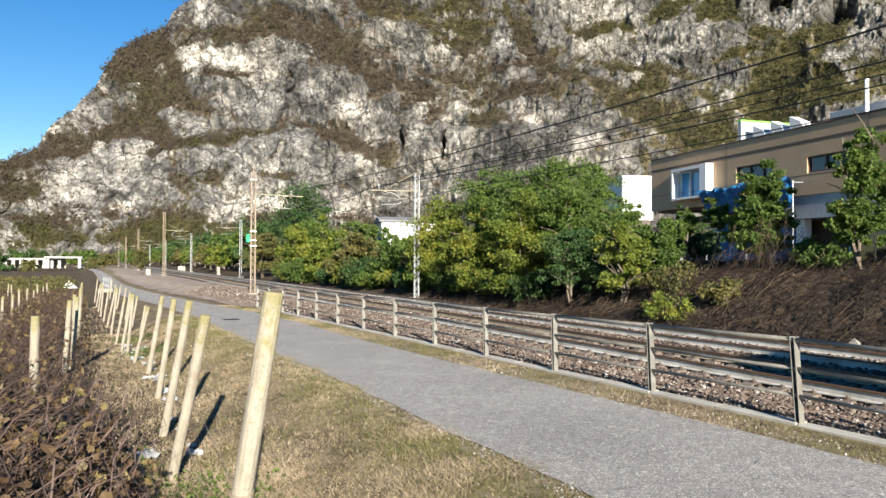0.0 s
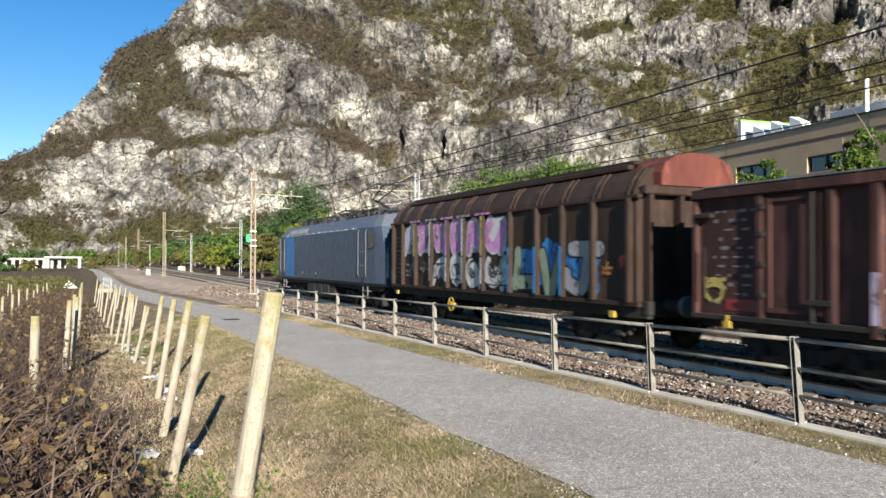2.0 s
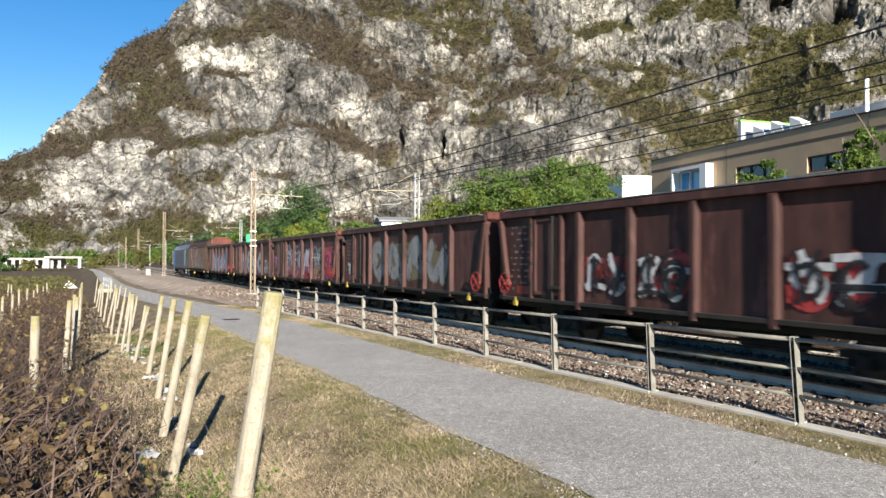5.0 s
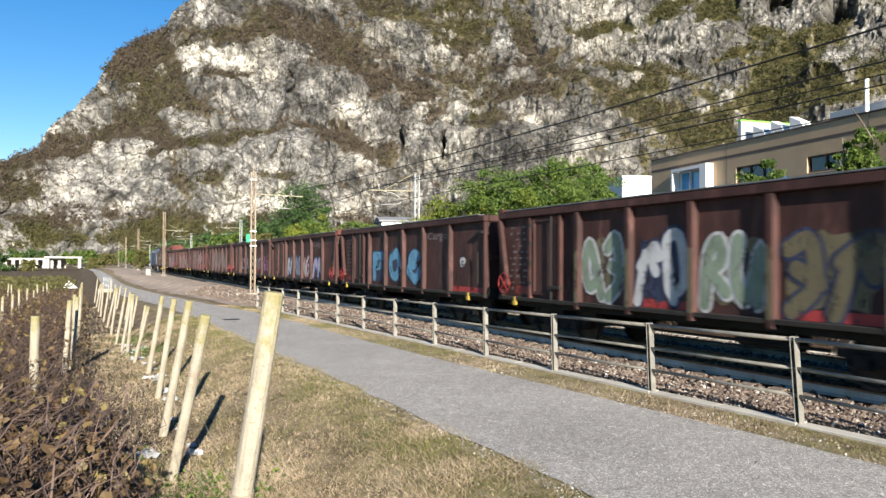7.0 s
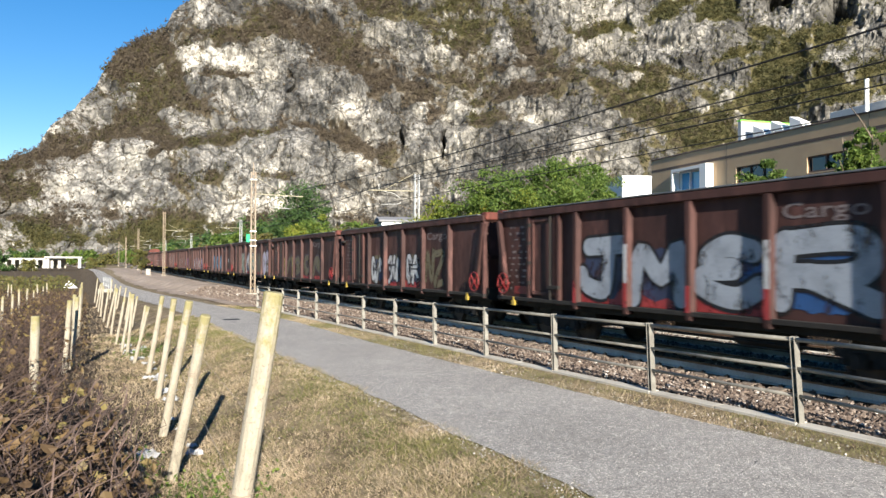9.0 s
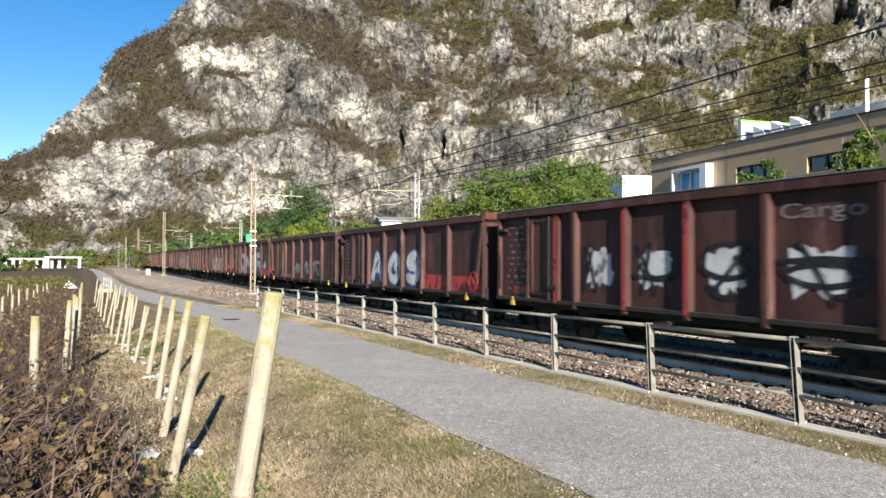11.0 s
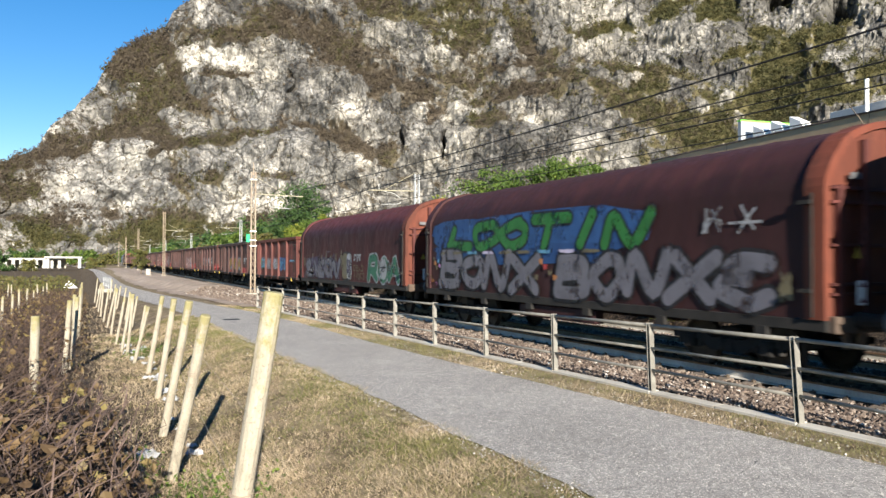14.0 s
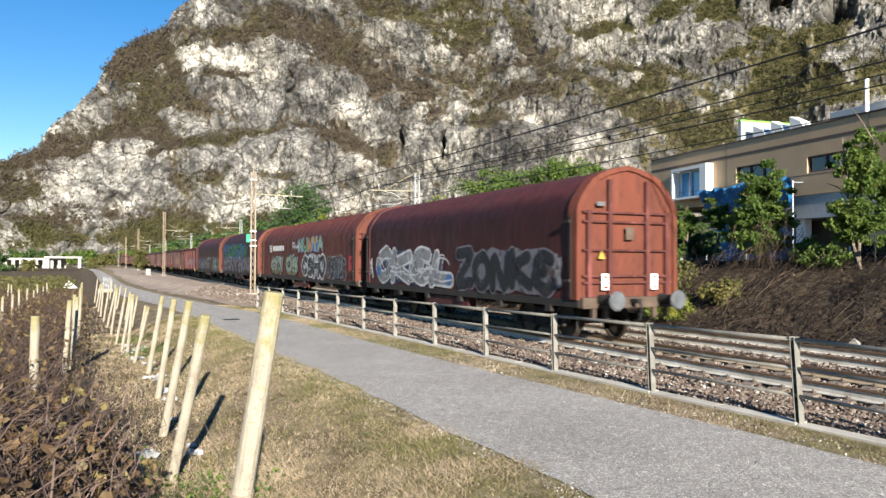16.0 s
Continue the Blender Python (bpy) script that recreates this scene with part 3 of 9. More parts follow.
    # brightness of the wall evened out in the rock tone, by bearing and elevation
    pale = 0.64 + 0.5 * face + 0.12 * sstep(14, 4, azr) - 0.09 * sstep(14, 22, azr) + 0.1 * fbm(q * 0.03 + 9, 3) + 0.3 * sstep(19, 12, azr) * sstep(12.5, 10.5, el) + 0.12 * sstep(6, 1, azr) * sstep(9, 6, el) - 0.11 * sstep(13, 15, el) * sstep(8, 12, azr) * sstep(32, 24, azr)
    # the clefts get their shade from this tone as well
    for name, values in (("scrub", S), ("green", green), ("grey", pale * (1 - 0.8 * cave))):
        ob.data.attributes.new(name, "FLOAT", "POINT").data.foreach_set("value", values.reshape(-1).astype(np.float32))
    ob.data.attributes.new("rest", "FLOAT_VECTOR", "POINT").data.foreach_set("vector", q.reshape(-1).astype(np.float32))
    tagged(ob, "steep grey and white limestone mountain with brown scrub on its ledges", "mountain", kind="structure")
    return G, S, green.reshape(rows, n)


MOUNTAIN, SCRUB, GREEN_SIDE = build_mountain()
# ---------------------------------------------------------------- train
def wagon_paint(name, base, rust, dirt=(0.05, 0.04, 0.035), rough=0.6, fade=1.9, soot=0.0):
    """Faded railway paint: dull base, rust bleeding in patches, soot in runs."""
    m, nt, b = nodes_of(name)
    co = _coords(nt)
    info = nt.nodes.new("ShaderNodeObjectInfo").outputs["Random"]
    mp = nt.nodes.new("ShaderNodeMapping")
    mp.inputs["Scale"].default_value = (1.2, 1.2, 0.35)
    nt.links.new(co, mp.inputs["Vector"])
    off = nt.nodes.new("ShaderNodeVectorMath")
    off.operation = "ADD"
    cmb = nt.nodes.new("ShaderNodeCombineXYZ")
    sc = nt.nodes.new("ShaderNodeMath")
    sc.operation = "MULTIPLY"
    sc.inputs[1].default_value = 50
    nt.links.new(info, sc.inputs[0])
    nt.links.new(sc.outputs[0], cmb.inputs[1])
    nt.links.new(mp.outputs[0], off.inputs[0])
    nt.links.new(cmb.outputs[0], off.inputs[1])
    a, c, f = _noise(nt, 0.9, 6, 0.65, off.outputs[0]), _noise(nt, 5, 6, 0.7, off.outputs[0]), _noise(nt, 45, 3, 0.6, co)
    col = _mix(nt, _ramp(nt, a.outputs[0], [(0.4, (0, 0, 0)), (0.62, (1, 1, 1))]), base, rust)
    col = _mix(nt, _ramp(nt, c.outputs[0], [(0.5, (0, 0, 0)), (0.75, (0.75,) * 3)]), col, dirt)
    d = _noise(nt, 1.9, 7, 0.7, off.outputs[0])
    col = _mix(nt, _ramp(nt, d.outputs[0], [(0.56, (0, 0, 0)), (0.66, (0.7,) * 3)]), col, tuple(min(0.5, fade * v) for v in rust))
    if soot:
        # a smoky belt along the flank, and above it the lit top painted paler
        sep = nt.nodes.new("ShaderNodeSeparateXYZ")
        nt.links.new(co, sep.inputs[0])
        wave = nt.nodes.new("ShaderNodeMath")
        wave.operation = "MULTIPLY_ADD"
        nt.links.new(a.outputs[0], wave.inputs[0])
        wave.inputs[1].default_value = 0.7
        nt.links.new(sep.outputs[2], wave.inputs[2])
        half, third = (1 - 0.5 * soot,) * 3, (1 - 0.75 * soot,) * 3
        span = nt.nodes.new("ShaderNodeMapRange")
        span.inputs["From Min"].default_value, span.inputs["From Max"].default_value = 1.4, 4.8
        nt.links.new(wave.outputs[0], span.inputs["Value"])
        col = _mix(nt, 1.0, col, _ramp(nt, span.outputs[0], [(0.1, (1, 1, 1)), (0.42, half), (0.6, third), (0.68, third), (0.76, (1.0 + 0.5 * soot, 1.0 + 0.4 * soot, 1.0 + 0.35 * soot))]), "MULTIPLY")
    col = _mix(nt, 0.5, col, _ramp(nt, info, [(0.0, (0.72, 0.72, 0.74)), (1.0, (1.25, 1.2, 1.15))]), "MULTIPLY")
    nt.links.new(col, b.inputs["Base Color"])
    nt.links.new(_ramp(nt, c.outputs[0], [(0.3, (rough - 0.12,) * 3), (0.8, (rough + 0.25,) * 3)]), b.inputs["Roughness"])
    b.inputs["Specular IOR Level"].default_value = 0.16
    _bump(nt, b, f.outputs[0], 0.15, 0.004)
    return m


M["wagon_brown"] = wagon_paint("wagon_brown", (0.035, 0.018, 0.0165), (0.068, 0.033, 0.029), (0.024, 0.017, 0.016))
M["wagon_dark"] = wagon_paint("wagon_dark", (0.024, 0.016, 0.012), (0.034, 0.021, 0.016))
M["wagon_red"] = wagon_paint("wagon_red", (0.056, 0.019, 0.0165), (0.105, 0.036, 0.031), (0.03, 0.017, 0.015), 0.6, 2.1)
M["dome_red"] = wagon_paint("dome_red", (0.07, 0.024, 0.019), (0.105, 0.034, 0.026), (0.035, 0.018, 0.015))
M["wagon_rim_red"] = wagon_paint("wagon_rim_red", (0.075, 0.022, 0.017), (0.1, 0.034, 0.026), (0.035, 0.018, 0.015), 0.6, 1.5)
# soot, the last value, also sets how strongly light is painted on the top
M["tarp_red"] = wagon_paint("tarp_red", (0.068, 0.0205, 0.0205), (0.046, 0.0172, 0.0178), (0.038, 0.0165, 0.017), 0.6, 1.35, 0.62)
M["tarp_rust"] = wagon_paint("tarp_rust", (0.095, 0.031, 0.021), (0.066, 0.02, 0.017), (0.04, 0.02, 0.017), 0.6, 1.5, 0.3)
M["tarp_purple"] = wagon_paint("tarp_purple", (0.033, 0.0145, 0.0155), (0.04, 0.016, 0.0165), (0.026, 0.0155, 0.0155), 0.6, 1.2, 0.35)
M["wagon_orange"] = wagon_paint("wagon_orange", (0.125, 0.038, 0.024), (0.09, 0.03, 0.02), (0.038, 0.019, 0.015), 0.6, 1.6)
M["loco_grey"] = wagon_paint("loco_grey", (0.042, 0.057, 0.088), (0.047, 0.064, 0.097), (0.034, 0.041, 0.056), 0.48, 0.95)
M["loco_silver"] = wagon_paint("loco_silver", (0.068, 0.082, 0.108), (0.08, 0.093, 0.116), (0.05, 0.055, 0.063), 0.4, 1.0)
M["loco_blue"] = wagon_paint("loco_blue", (0.008, 0.125, 0.34), (0.008, 0.135, 0.37), (0.015, 0.08, 0.2), 0.4, 1.0)
M["undergear"] = surface("undergear", [(0.3, (0.008, 0.0075, 0.007)), (0.7, (0.022, 0.019, 0.016))], 3, 30, 0.85, 0.0, 0.2, 0.005)
M["wheel_steel"] = surface("wheel_steel", [(0.3, (0.02, 0.016, 0.013)), (0.7, (0.06, 0.048, 0.04))], 3, 30, 0.6, 0.3, 0.1, 0.002)
M["yellow"] = plain("yellow_paint", (0.36, 0.255, 0.04), 0.5)
M["red_paint"] = plain("red_paint", (0.16, 0.018, 0.018), 0.5)
M["white_paint"] = plain("white_paint", (0.72, 0.72, 0.72), 0.5)
M["rim_grey"] = surface("rim_grey", [(0.3, (0.07, 0.075, 0.08)), (0.7, (0.15, 0.16, 0.17))], 3, 30, 0.5, 0.2, 0.2, 0.004)
M["steel_grey"] = plain("steel_grey", (0.14, 0.14, 0.145), 0.45, 0.4)
M["soot"] = plain("soot", (0.02, 0.02, 0.022), 0.7)
M["beam_tan"] = surface("beam_tan", [(0.3, (0.045, 0.03, 0.022)), (0.7, (0.1, 0.07, 0.05))], 3, 30, 0.8)


def _worn(m):
    """Sprayed paint that has flaked off in runs and specks, so that the steel shows through."""
    nt = m.node_tree
    co = _coords(nt)
    mp = nt.nodes.new("ShaderNodeMapping")
    mp.inputs["Scale"].default_value = (1, 1, 0.6)
    nt.links.new(co, mp.inputs["Vector"])
    n = _noise(nt, 3.2, 8, 0.72, mp.outputs[0])
    a = _ramp(nt, n.outputs[0], [(0.36, (0.12,) * 3), (0.47, (0.93,) * 3)])
    nt.links.new(a, nt.nodes["Principled BSDF"].inputs["Alpha"])


for _n, _c in (("spray_white", (0.47, 0.475, 0.485)), ("spray_silver", (0.24, 0.25, 0.265)), ("spray_black", (0.008, 0.008, 0.010)), ("spray_blue", (0.038, 0.111, 0.285)),
               ("spray_sky", (0.101, 0.259, 0.396)), ("spray_green", (0.029, 0.171, 0.055)), ("spray_sage", (0.188, 0.241, 0.178)), ("spray_mint", (0.213, 0.360, 0.308)), ("spray_pink", (0.45, 0.21, 0.43)),
               ("spray_lilac", (0.40, 0.36, 0.47)), ("spray_red", (0.309, 0.035, 0.035)), ("spray_yellow", (0.365, 0.301, 0.091)), ("spray_orange", (0.371, 0.155, 0.050)), ("spray_khaki", (0.115, 0.098, 0.058)), ("spray_ochre", (0.24, 0.15, 0.035)), ("spray_chrome", (0.27, 0.3, 0.345)), ("spray_azure", (0.022, 0.17, 0.43)), ("spray_royal", (0.02, 0.068, 0.19)), ("spray_leaf", (0.02, 0.125, 0.026)),
               ("spray_purple", (0.040, 0.028, 0.062)), ("spray_teal", (0.022, 0.105, 0.062)), ("spray_lead", (0.118, 0.114, 0.135)), ("spray_deep", (0.014, 0.05, 0.15)), ("spray_navy", (0.025, 0.033, 0.070)), ("spray_grey", (0.18, 0.185, 0.195))):
    M[_n] = surface(_n, [(0.25, tuple(0.6 * v for v in _c)), (0.5, _c), (0.8, tuple(min(0.8, 1.2 * v) for v in _c))], 2.0, 35, 0.6, 0, 0.05, 0.002, amount=0.25)
    _worn(M[_n])


def glass_dark():
    m, nt, b = nodes_of("dark_glass")
    b.inputs["Base Color"].default_value = (0.012, 0.016, 0.02, 1)
    b.inputs["Roughness"].default_value, b.inputs["Specular IOR Level"].default_value = 0.12, 0.15
    return m


M["dark_glass"] = glass_dark()


def wheelset(parent, y, r=0.46):
    bm = bmesh.new()
    for s in (-1, 1):
        prof = ((0.665, r - 0.02), (0.675, r + 0.028), (0.70, r + 0.026), (0.715, r), (0.80, r - 0.006), (0.80, r - 0.06), (0.745, r - 0.09), (0.745, 0.14), (0.80, 0.12), (0.80, 0.0))
        rings = []
        for x, rad in prof:
            rings.append([bm.verts.new((s * x, max(rad, 0.002) * math.cos(a), max(rad, 0.002) * math.sin(a))) for a in (2 * math.pi * k / 20 for k in range(20))])
        for r0, r1 in zip(rings, rings[1:]):
            for k in range(20):
                bm.faces.new((r0[k], r0[(k + 1) % 20], r1[(k + 1) % 20], r1[k]))
    tube(bm, ((-1.0, 0, 0), (1.0, 0, 0)), 0.075, 8)
    ob = part("wheelset", bm, M["wheel_steel"], parent)
    ob.location = (0, y, r)
    return ob


def bogie(parent, y, base=1.8, r=0.46):
    bm = bmesh.new()
    for s in (-1, 1):
        prism(bm, [(-base / 2 - 0.45, 0.5), (-base / 2 - 0.45, 0.62), (-base / 2 + 0.3, 0.66), (-0.35, 0.55), (0.35, 0.55), (base / 2 - 0.3, 0.66), (base / 2 + 0.45, 0.62), (base / 2 + 0.45, 0.5), (base / 2 - 0.25, 0.5), (0.4, 0.33), (-0.4, 0.33), (-base / 2 + 0.25, 0.5)], 0, s * 1.0, s * 1.08)
        for e in (-1, 1):
            box(bm, s * 0.9, s * 1.14, e * base / 2 - 0.14, e * base / 2 + 0.14, 0.34, 0.6, 0.02)
            for d in (-0.26, 0.26):
                tube(bm, ((s * 1.04, e * base / 2 + d, 0.38), (s * 1.04, e * base / 2 + d, 0.62)), 0.06, 8)
        for d in (-0.12, 0.12):
            tube(bm, ((s * 1.04, d, 0.36), (s * 1.04, d, 0.58)), 0.08, 8)
    box(bm, -1.0, 1.0, -0.22, 0.22, 0.45, 0.78, 0.03)
    ob = part("bogie_frame", bm, M["undergear"], parent)
    ob.location = (0, y, 0)
    for e in (-1, 1):
        wheelset(parent, y + e * base / 2, r)
    for e in (-1, 1):
        bm = bmesh.new()
        tube(bm, ((-1.165, y + e * base / 2, 0.46), (-1.135, y + e * base / 2, 0.46)), 0.11, 12)
        part("axle_cap", bm, M["undergear"], parent, "greasy black axle cap")


def buffers(parent, half, z=1.06, out=0.62):
    for e in (-1, 1):
        for s in (-1, 1):
            bm = bmesh.new()
            tube(bm, ((s * 0.875, e * half, z), (s * 0.875, e * (half + out - 0.1), z)), [0.13, 0.10], 12)
            b = part("buffer", bm, M["undergear"], parent)
            bm = bmesh.new()
            tube(bm, ((s * 0.875, e * (half + out - 0.1), z), (s * 0.875, e * (half + out - 0.04), z), (s * 0.875, e * (half + out - 0.005), z)), [0.2, 0.225, 0.19], 18)
            part("buffer_head", bm, M["rim_grey"], b, "greasy grey steel buffer plate")
    for e in (-1, 1):
        bm = bmesh.new()
        box(bm, -0.06, 0.06, min(e * half, e * (half + 0.3)), max(e * half, e * (half + 0.3)), z - 0.08, z + 0.02, 0.01)
        tube(bm, [(0, e * (half + 0.3), z - 0.03), (0, e * (half + 0.38), z - 0.2), (0, e * (half + 0.3), z - 0.45)], 0.03, 6)
        part("coupling_hook", bm, M["undergear"], parent)


def handwheel(parent, x, y, z, r, mat):
    bm = bmesh.new()
    pts = [(x, y + r * math.cos(a), z + r * math.sin(a)) for a in (2 * math.pi * k / 20 for k in range(21))]
    tube(bm, pts, 0.017, 6, False)
    for k in range(4):
        a = math.pi / 4 + k * math.pi / 2
        tube(bm, ((x, y, z), (x, y + r * math.cos(a), z + r * math.sin(a))), 0.018, 5)
    tube(bm, ((x - 0.03, y, z), (x + 0.2, y, z)), 0.04, 8)
    part("handwheel", bm, mat, parent, "round spoked brake handwheel")


def side_label_bars(parent, x, y0, y1, z0, z1, n, seed, mat):
    """Stencilled notes, too small to read, as plain bars."""
    rnd = random.Random(seed)
    bm = bmesh.new()
    for k in range(n):
        z = z1 - (k + 0.5) * (z1 - z0) / n
        a = y1 - rnd.random() * 0.35 * (y1 - y0)
        while a > y0 + 0.05:
            w = rnd.uniform(0.06, 0.2)
            h = rnd.uniform(0.014, 0.035)
            b = max(y0, a - w)
            bm.faces.new([bm.verts.new(p) for p in ((x, a, z - h), (x, b, z - h), (x, b, z + h), (x, a, z + h))])
            a = b - rnd.uniform(0.05, 0.3)
    tagged(part("stencilled_note", bm, mat, parent), kind="stuff")


def text_mesh(word, offset=0.0, shear=0.0):
    cu = bpy.data.curves.new("letters", "FONT")
    cu.body, cu.offset, cu.shear, cu.resolution_u, cu.space_character = word, offset, shear, 3, 1.02
    ob = new("letters", cu)
    me = bpy.data.meshes.new_from_object(ob.evaluated_get(bpy.context.evaluated_depsgraph_get()))
    bpy.data.objects.remove(ob)
    bpy.data.curves.remove(cu)
    return me


def lettering(parent, word, x, y0, y1, z0, z1, mat, offset=0.0, shear=0.0, wob=0.0, seed=1, name="lettering", label=""):
    """Painted letters on the side that faces -x: y0 is the word's start (the greater y), y1 its end."""
    me = text_mesh(word, offset, shear)
    n = len(me.vertices)
    co = np.empty(n * 3, dtype=np.float32)
    me.vertices.foreach_get("co", co)
    co = co.reshape(-1, 3)
    lo, hi = co.min(0), co.max(0)
    u, v = (co[:, 0] - lo[0]) / (hi[0] - lo[0]), (co[:, 1] - lo[1]) / (hi[1] - lo[1])
    if wob:
        p = np.stack([u * 4 + seed * 3.1, v * 1.5, 0 * u], -1)
        v = v + wob * vnoise(p) * (0.3 + v)
        u = u + 0.25 * wob * vnoise(p + 31)
    co = np.stack([np.full(n, x), y0 + (y1 - y0) * u, z0 + (z1 - z0) * v], -1).astype(np.float32)
    me.vertices.foreach_set("co", co.ravel())
    me.update()
    me.materials.append(mat)
    ob = new(name, me)
    ob.parent = parent
    if label:
        ob["label"] = label
    return ob


def blot(parent, x, y0, y1, z0, z1, mat, seed=1, ragged=0.25, name="sprayed_patch"):
    """A sprayed patch with a ragged outline."""
    bm = bmesh.new()
    rnd = random.Random(seed)
    n = 36
    vs = []
    for k in range(n):
        a = 2 * math.pi * k / n
        q = 1 / max(abs(math.cos(a)), abs(math.sin(a))) ** 0.75
        r = q * (1 - ragged * rnd.random())
        vs.append(bm.verts.new((x, (y0 + y1) / 2 + r * math.cos(a) * (y1 - y0) / 2 * 0.9, (z0 + z1) / 2 + r * math.sin(a) * (z1 - z0) / 2 * 0.9)))
    f = bm.faces.new(vs)
    bmesh.ops.triangulate(bm, faces=[f])
    part(name, bm, mat, parent)


# skeletons of the sprayed letters, each stroke a run of points on a ten by ten grid (across, up)
GLYPHS = {"A": "00-37-49-66-90 24-74", "B": "00-09 09-79-86-55 15-65-92-70-00", "C": "87-59-26-04-22-50-82", "D": "10-09 09-59-95-60-10", "E": "88-49-17-25-55 25-03-31-60-92", "F": "10-09 09-99 05-75",
          "G": "87-49-15-21-60-93-95-65", "H": "00-09 90-99 05-95", "I": "50-59", "J": "19-99 69-64-50-11-03", "K": "00-09 88-05 14-90", "L": "19-11-01-91", "M": "00-19-54-89-90", "N": "00-19-70-99",
          "O": "59-17-04-21-50-82-95-78-59", "P": "00-09 09-79-86-64-04", "R": "00-09 09-79-86-64-04 34-90", "S": "87-59-17-25-74-92-50-11", "T": "09-99 59-50", "U": "09-03-30-60-93-99", "V": "09-40-60-99",
          "W": "09-20-56-70-99", "X": "00-99 09-90", "Y": "09-54-99 54-50", "Z": "09-99-00-90",
          "1": "08-59-73-20 35-84", "2": "10-27-59-76-45-92", "3": "90-66-29-05-31-72", "4": "00-48-85 16-79-97", "5": "19-04-41-88-70", "6": "50-18-69-93-31-15"}


def bend(points):
    """A smooth line through the points of a stroke."""
    p = [np.array(q, dtype=float) for q in points]
    p = [2 * p[0] - p[1]] + p + [2 * p[-1] - p[-2]]
    out = []
    for a, b, c, d in zip(p, p[1:], p[2:], p[3:]):
        for t in np.linspace(0, 1, 6)[:-1]:
            out.append(0.5 * (2 * b + (c - a) * t + (2 * a - 5 * b + 4 * c - d) * t * t + (3 * b - a - 3 * c + d) * t ** 3))
    out.append(p[-2])
    return out


def sprayed_stroke(bm, pts, w, x):
    """A painted band with round ends on the side that faces -x; pts are (y, z)."""
    n = len(pts)
    rows = []
    for i, q in enumerate(pts):
        d = pts[min(i + 1, n - 1)] - pts[max(i - 1, 0)]
        d = d / (np.hypot(d[0], d[1]) + 1e-9) * w / 2
        if i == 0:
            rows += [(q - d * c, d * k) for c, k in ((0.98, 0.2), (0.8, 0.6), (0.45, 0.89))]
        rows.append((q, d))
        if i == n - 1:
            rows += [(q + d * c, d * k) for c, k in ((0.45, 0.89), (0.8, 0.6), (0.98, 0.2))]
    rim = [(bm.verts.new((x, q[0] - d[1], q[1] + d[0])), bm.verts.new((x, q[0] + d[1], q[1] - d[0]))) for q, d in rows]
    for (a, b), (c, d) in zip(rim, rim[1:]):
        bm.faces.new((a, c, d, b))


def graffiti(parent, word, x, y0, y1, z0, z1, fill, edge=None, back=None, seed=1, wob=0.12, fat=0.035, shear=0.1):
    """Sprayed letters in fat bent strokes, with an outline and a cloud behind them."""
    if back:
        blot(parent, x - 0.003, y0 + 0.25, y1 - 0.25, z0 - 0.12, z1 + 0.12, M[back], seed)
    rnd = random.Random(seed)
    cell = (y1 - y0) / len(word)
    w = 0.31 * min(abs(cell), 0.9 * (z1 - z0))
    m = w * 0.55
    for k, ch in enumerate(word):
        a, b = y0 + cell * k + math.copysign(m, cell) * 0.6, y0 + cell * (k + 1) - math.copysign(m, cell) * 0.6
        lift, grow = rnd.uniform(-0.05, 0.05) * (z1 - z0), 1 + wob * rnd.uniform(-0.4, 0.4)
        runs = []
        for run in GLYPHS[ch].split():
            pts = []
            for q in run.split("-"):
                u, v = int(q[0]) / 9 + wob * rnd.uniform(-0.25, 0.25), int(q[1]) / 9 * grow + wob * rnd.uniform(-0.2, 0.2)
                pts.append((a + (b - a) * (u + shear * (v - 0.5)), z0 + m + (z1 - z0 - 2 * m) * v + lift))
            runs.append(bend(pts))
        for name, mat, width, depth in (("sprayed_outline", edge, w + 0.05 + 1.1 * fat, 0.006), ("sprayed_letter", fill, w, 0.012)):
            if mat:
                bm = bmesh.new()
                for j, pts in enumerate(runs):
                    sprayed_stroke(bm, pts, width, x - depth - 0.0006 * (k % 4) - 0.0003 * j)
                part(name, bm, M[mat], parent)


# ---- open high-sided wagon -------------------------------------------------
RIBS = (3.05, 1.27, -0.51, -2.29, -4.32)


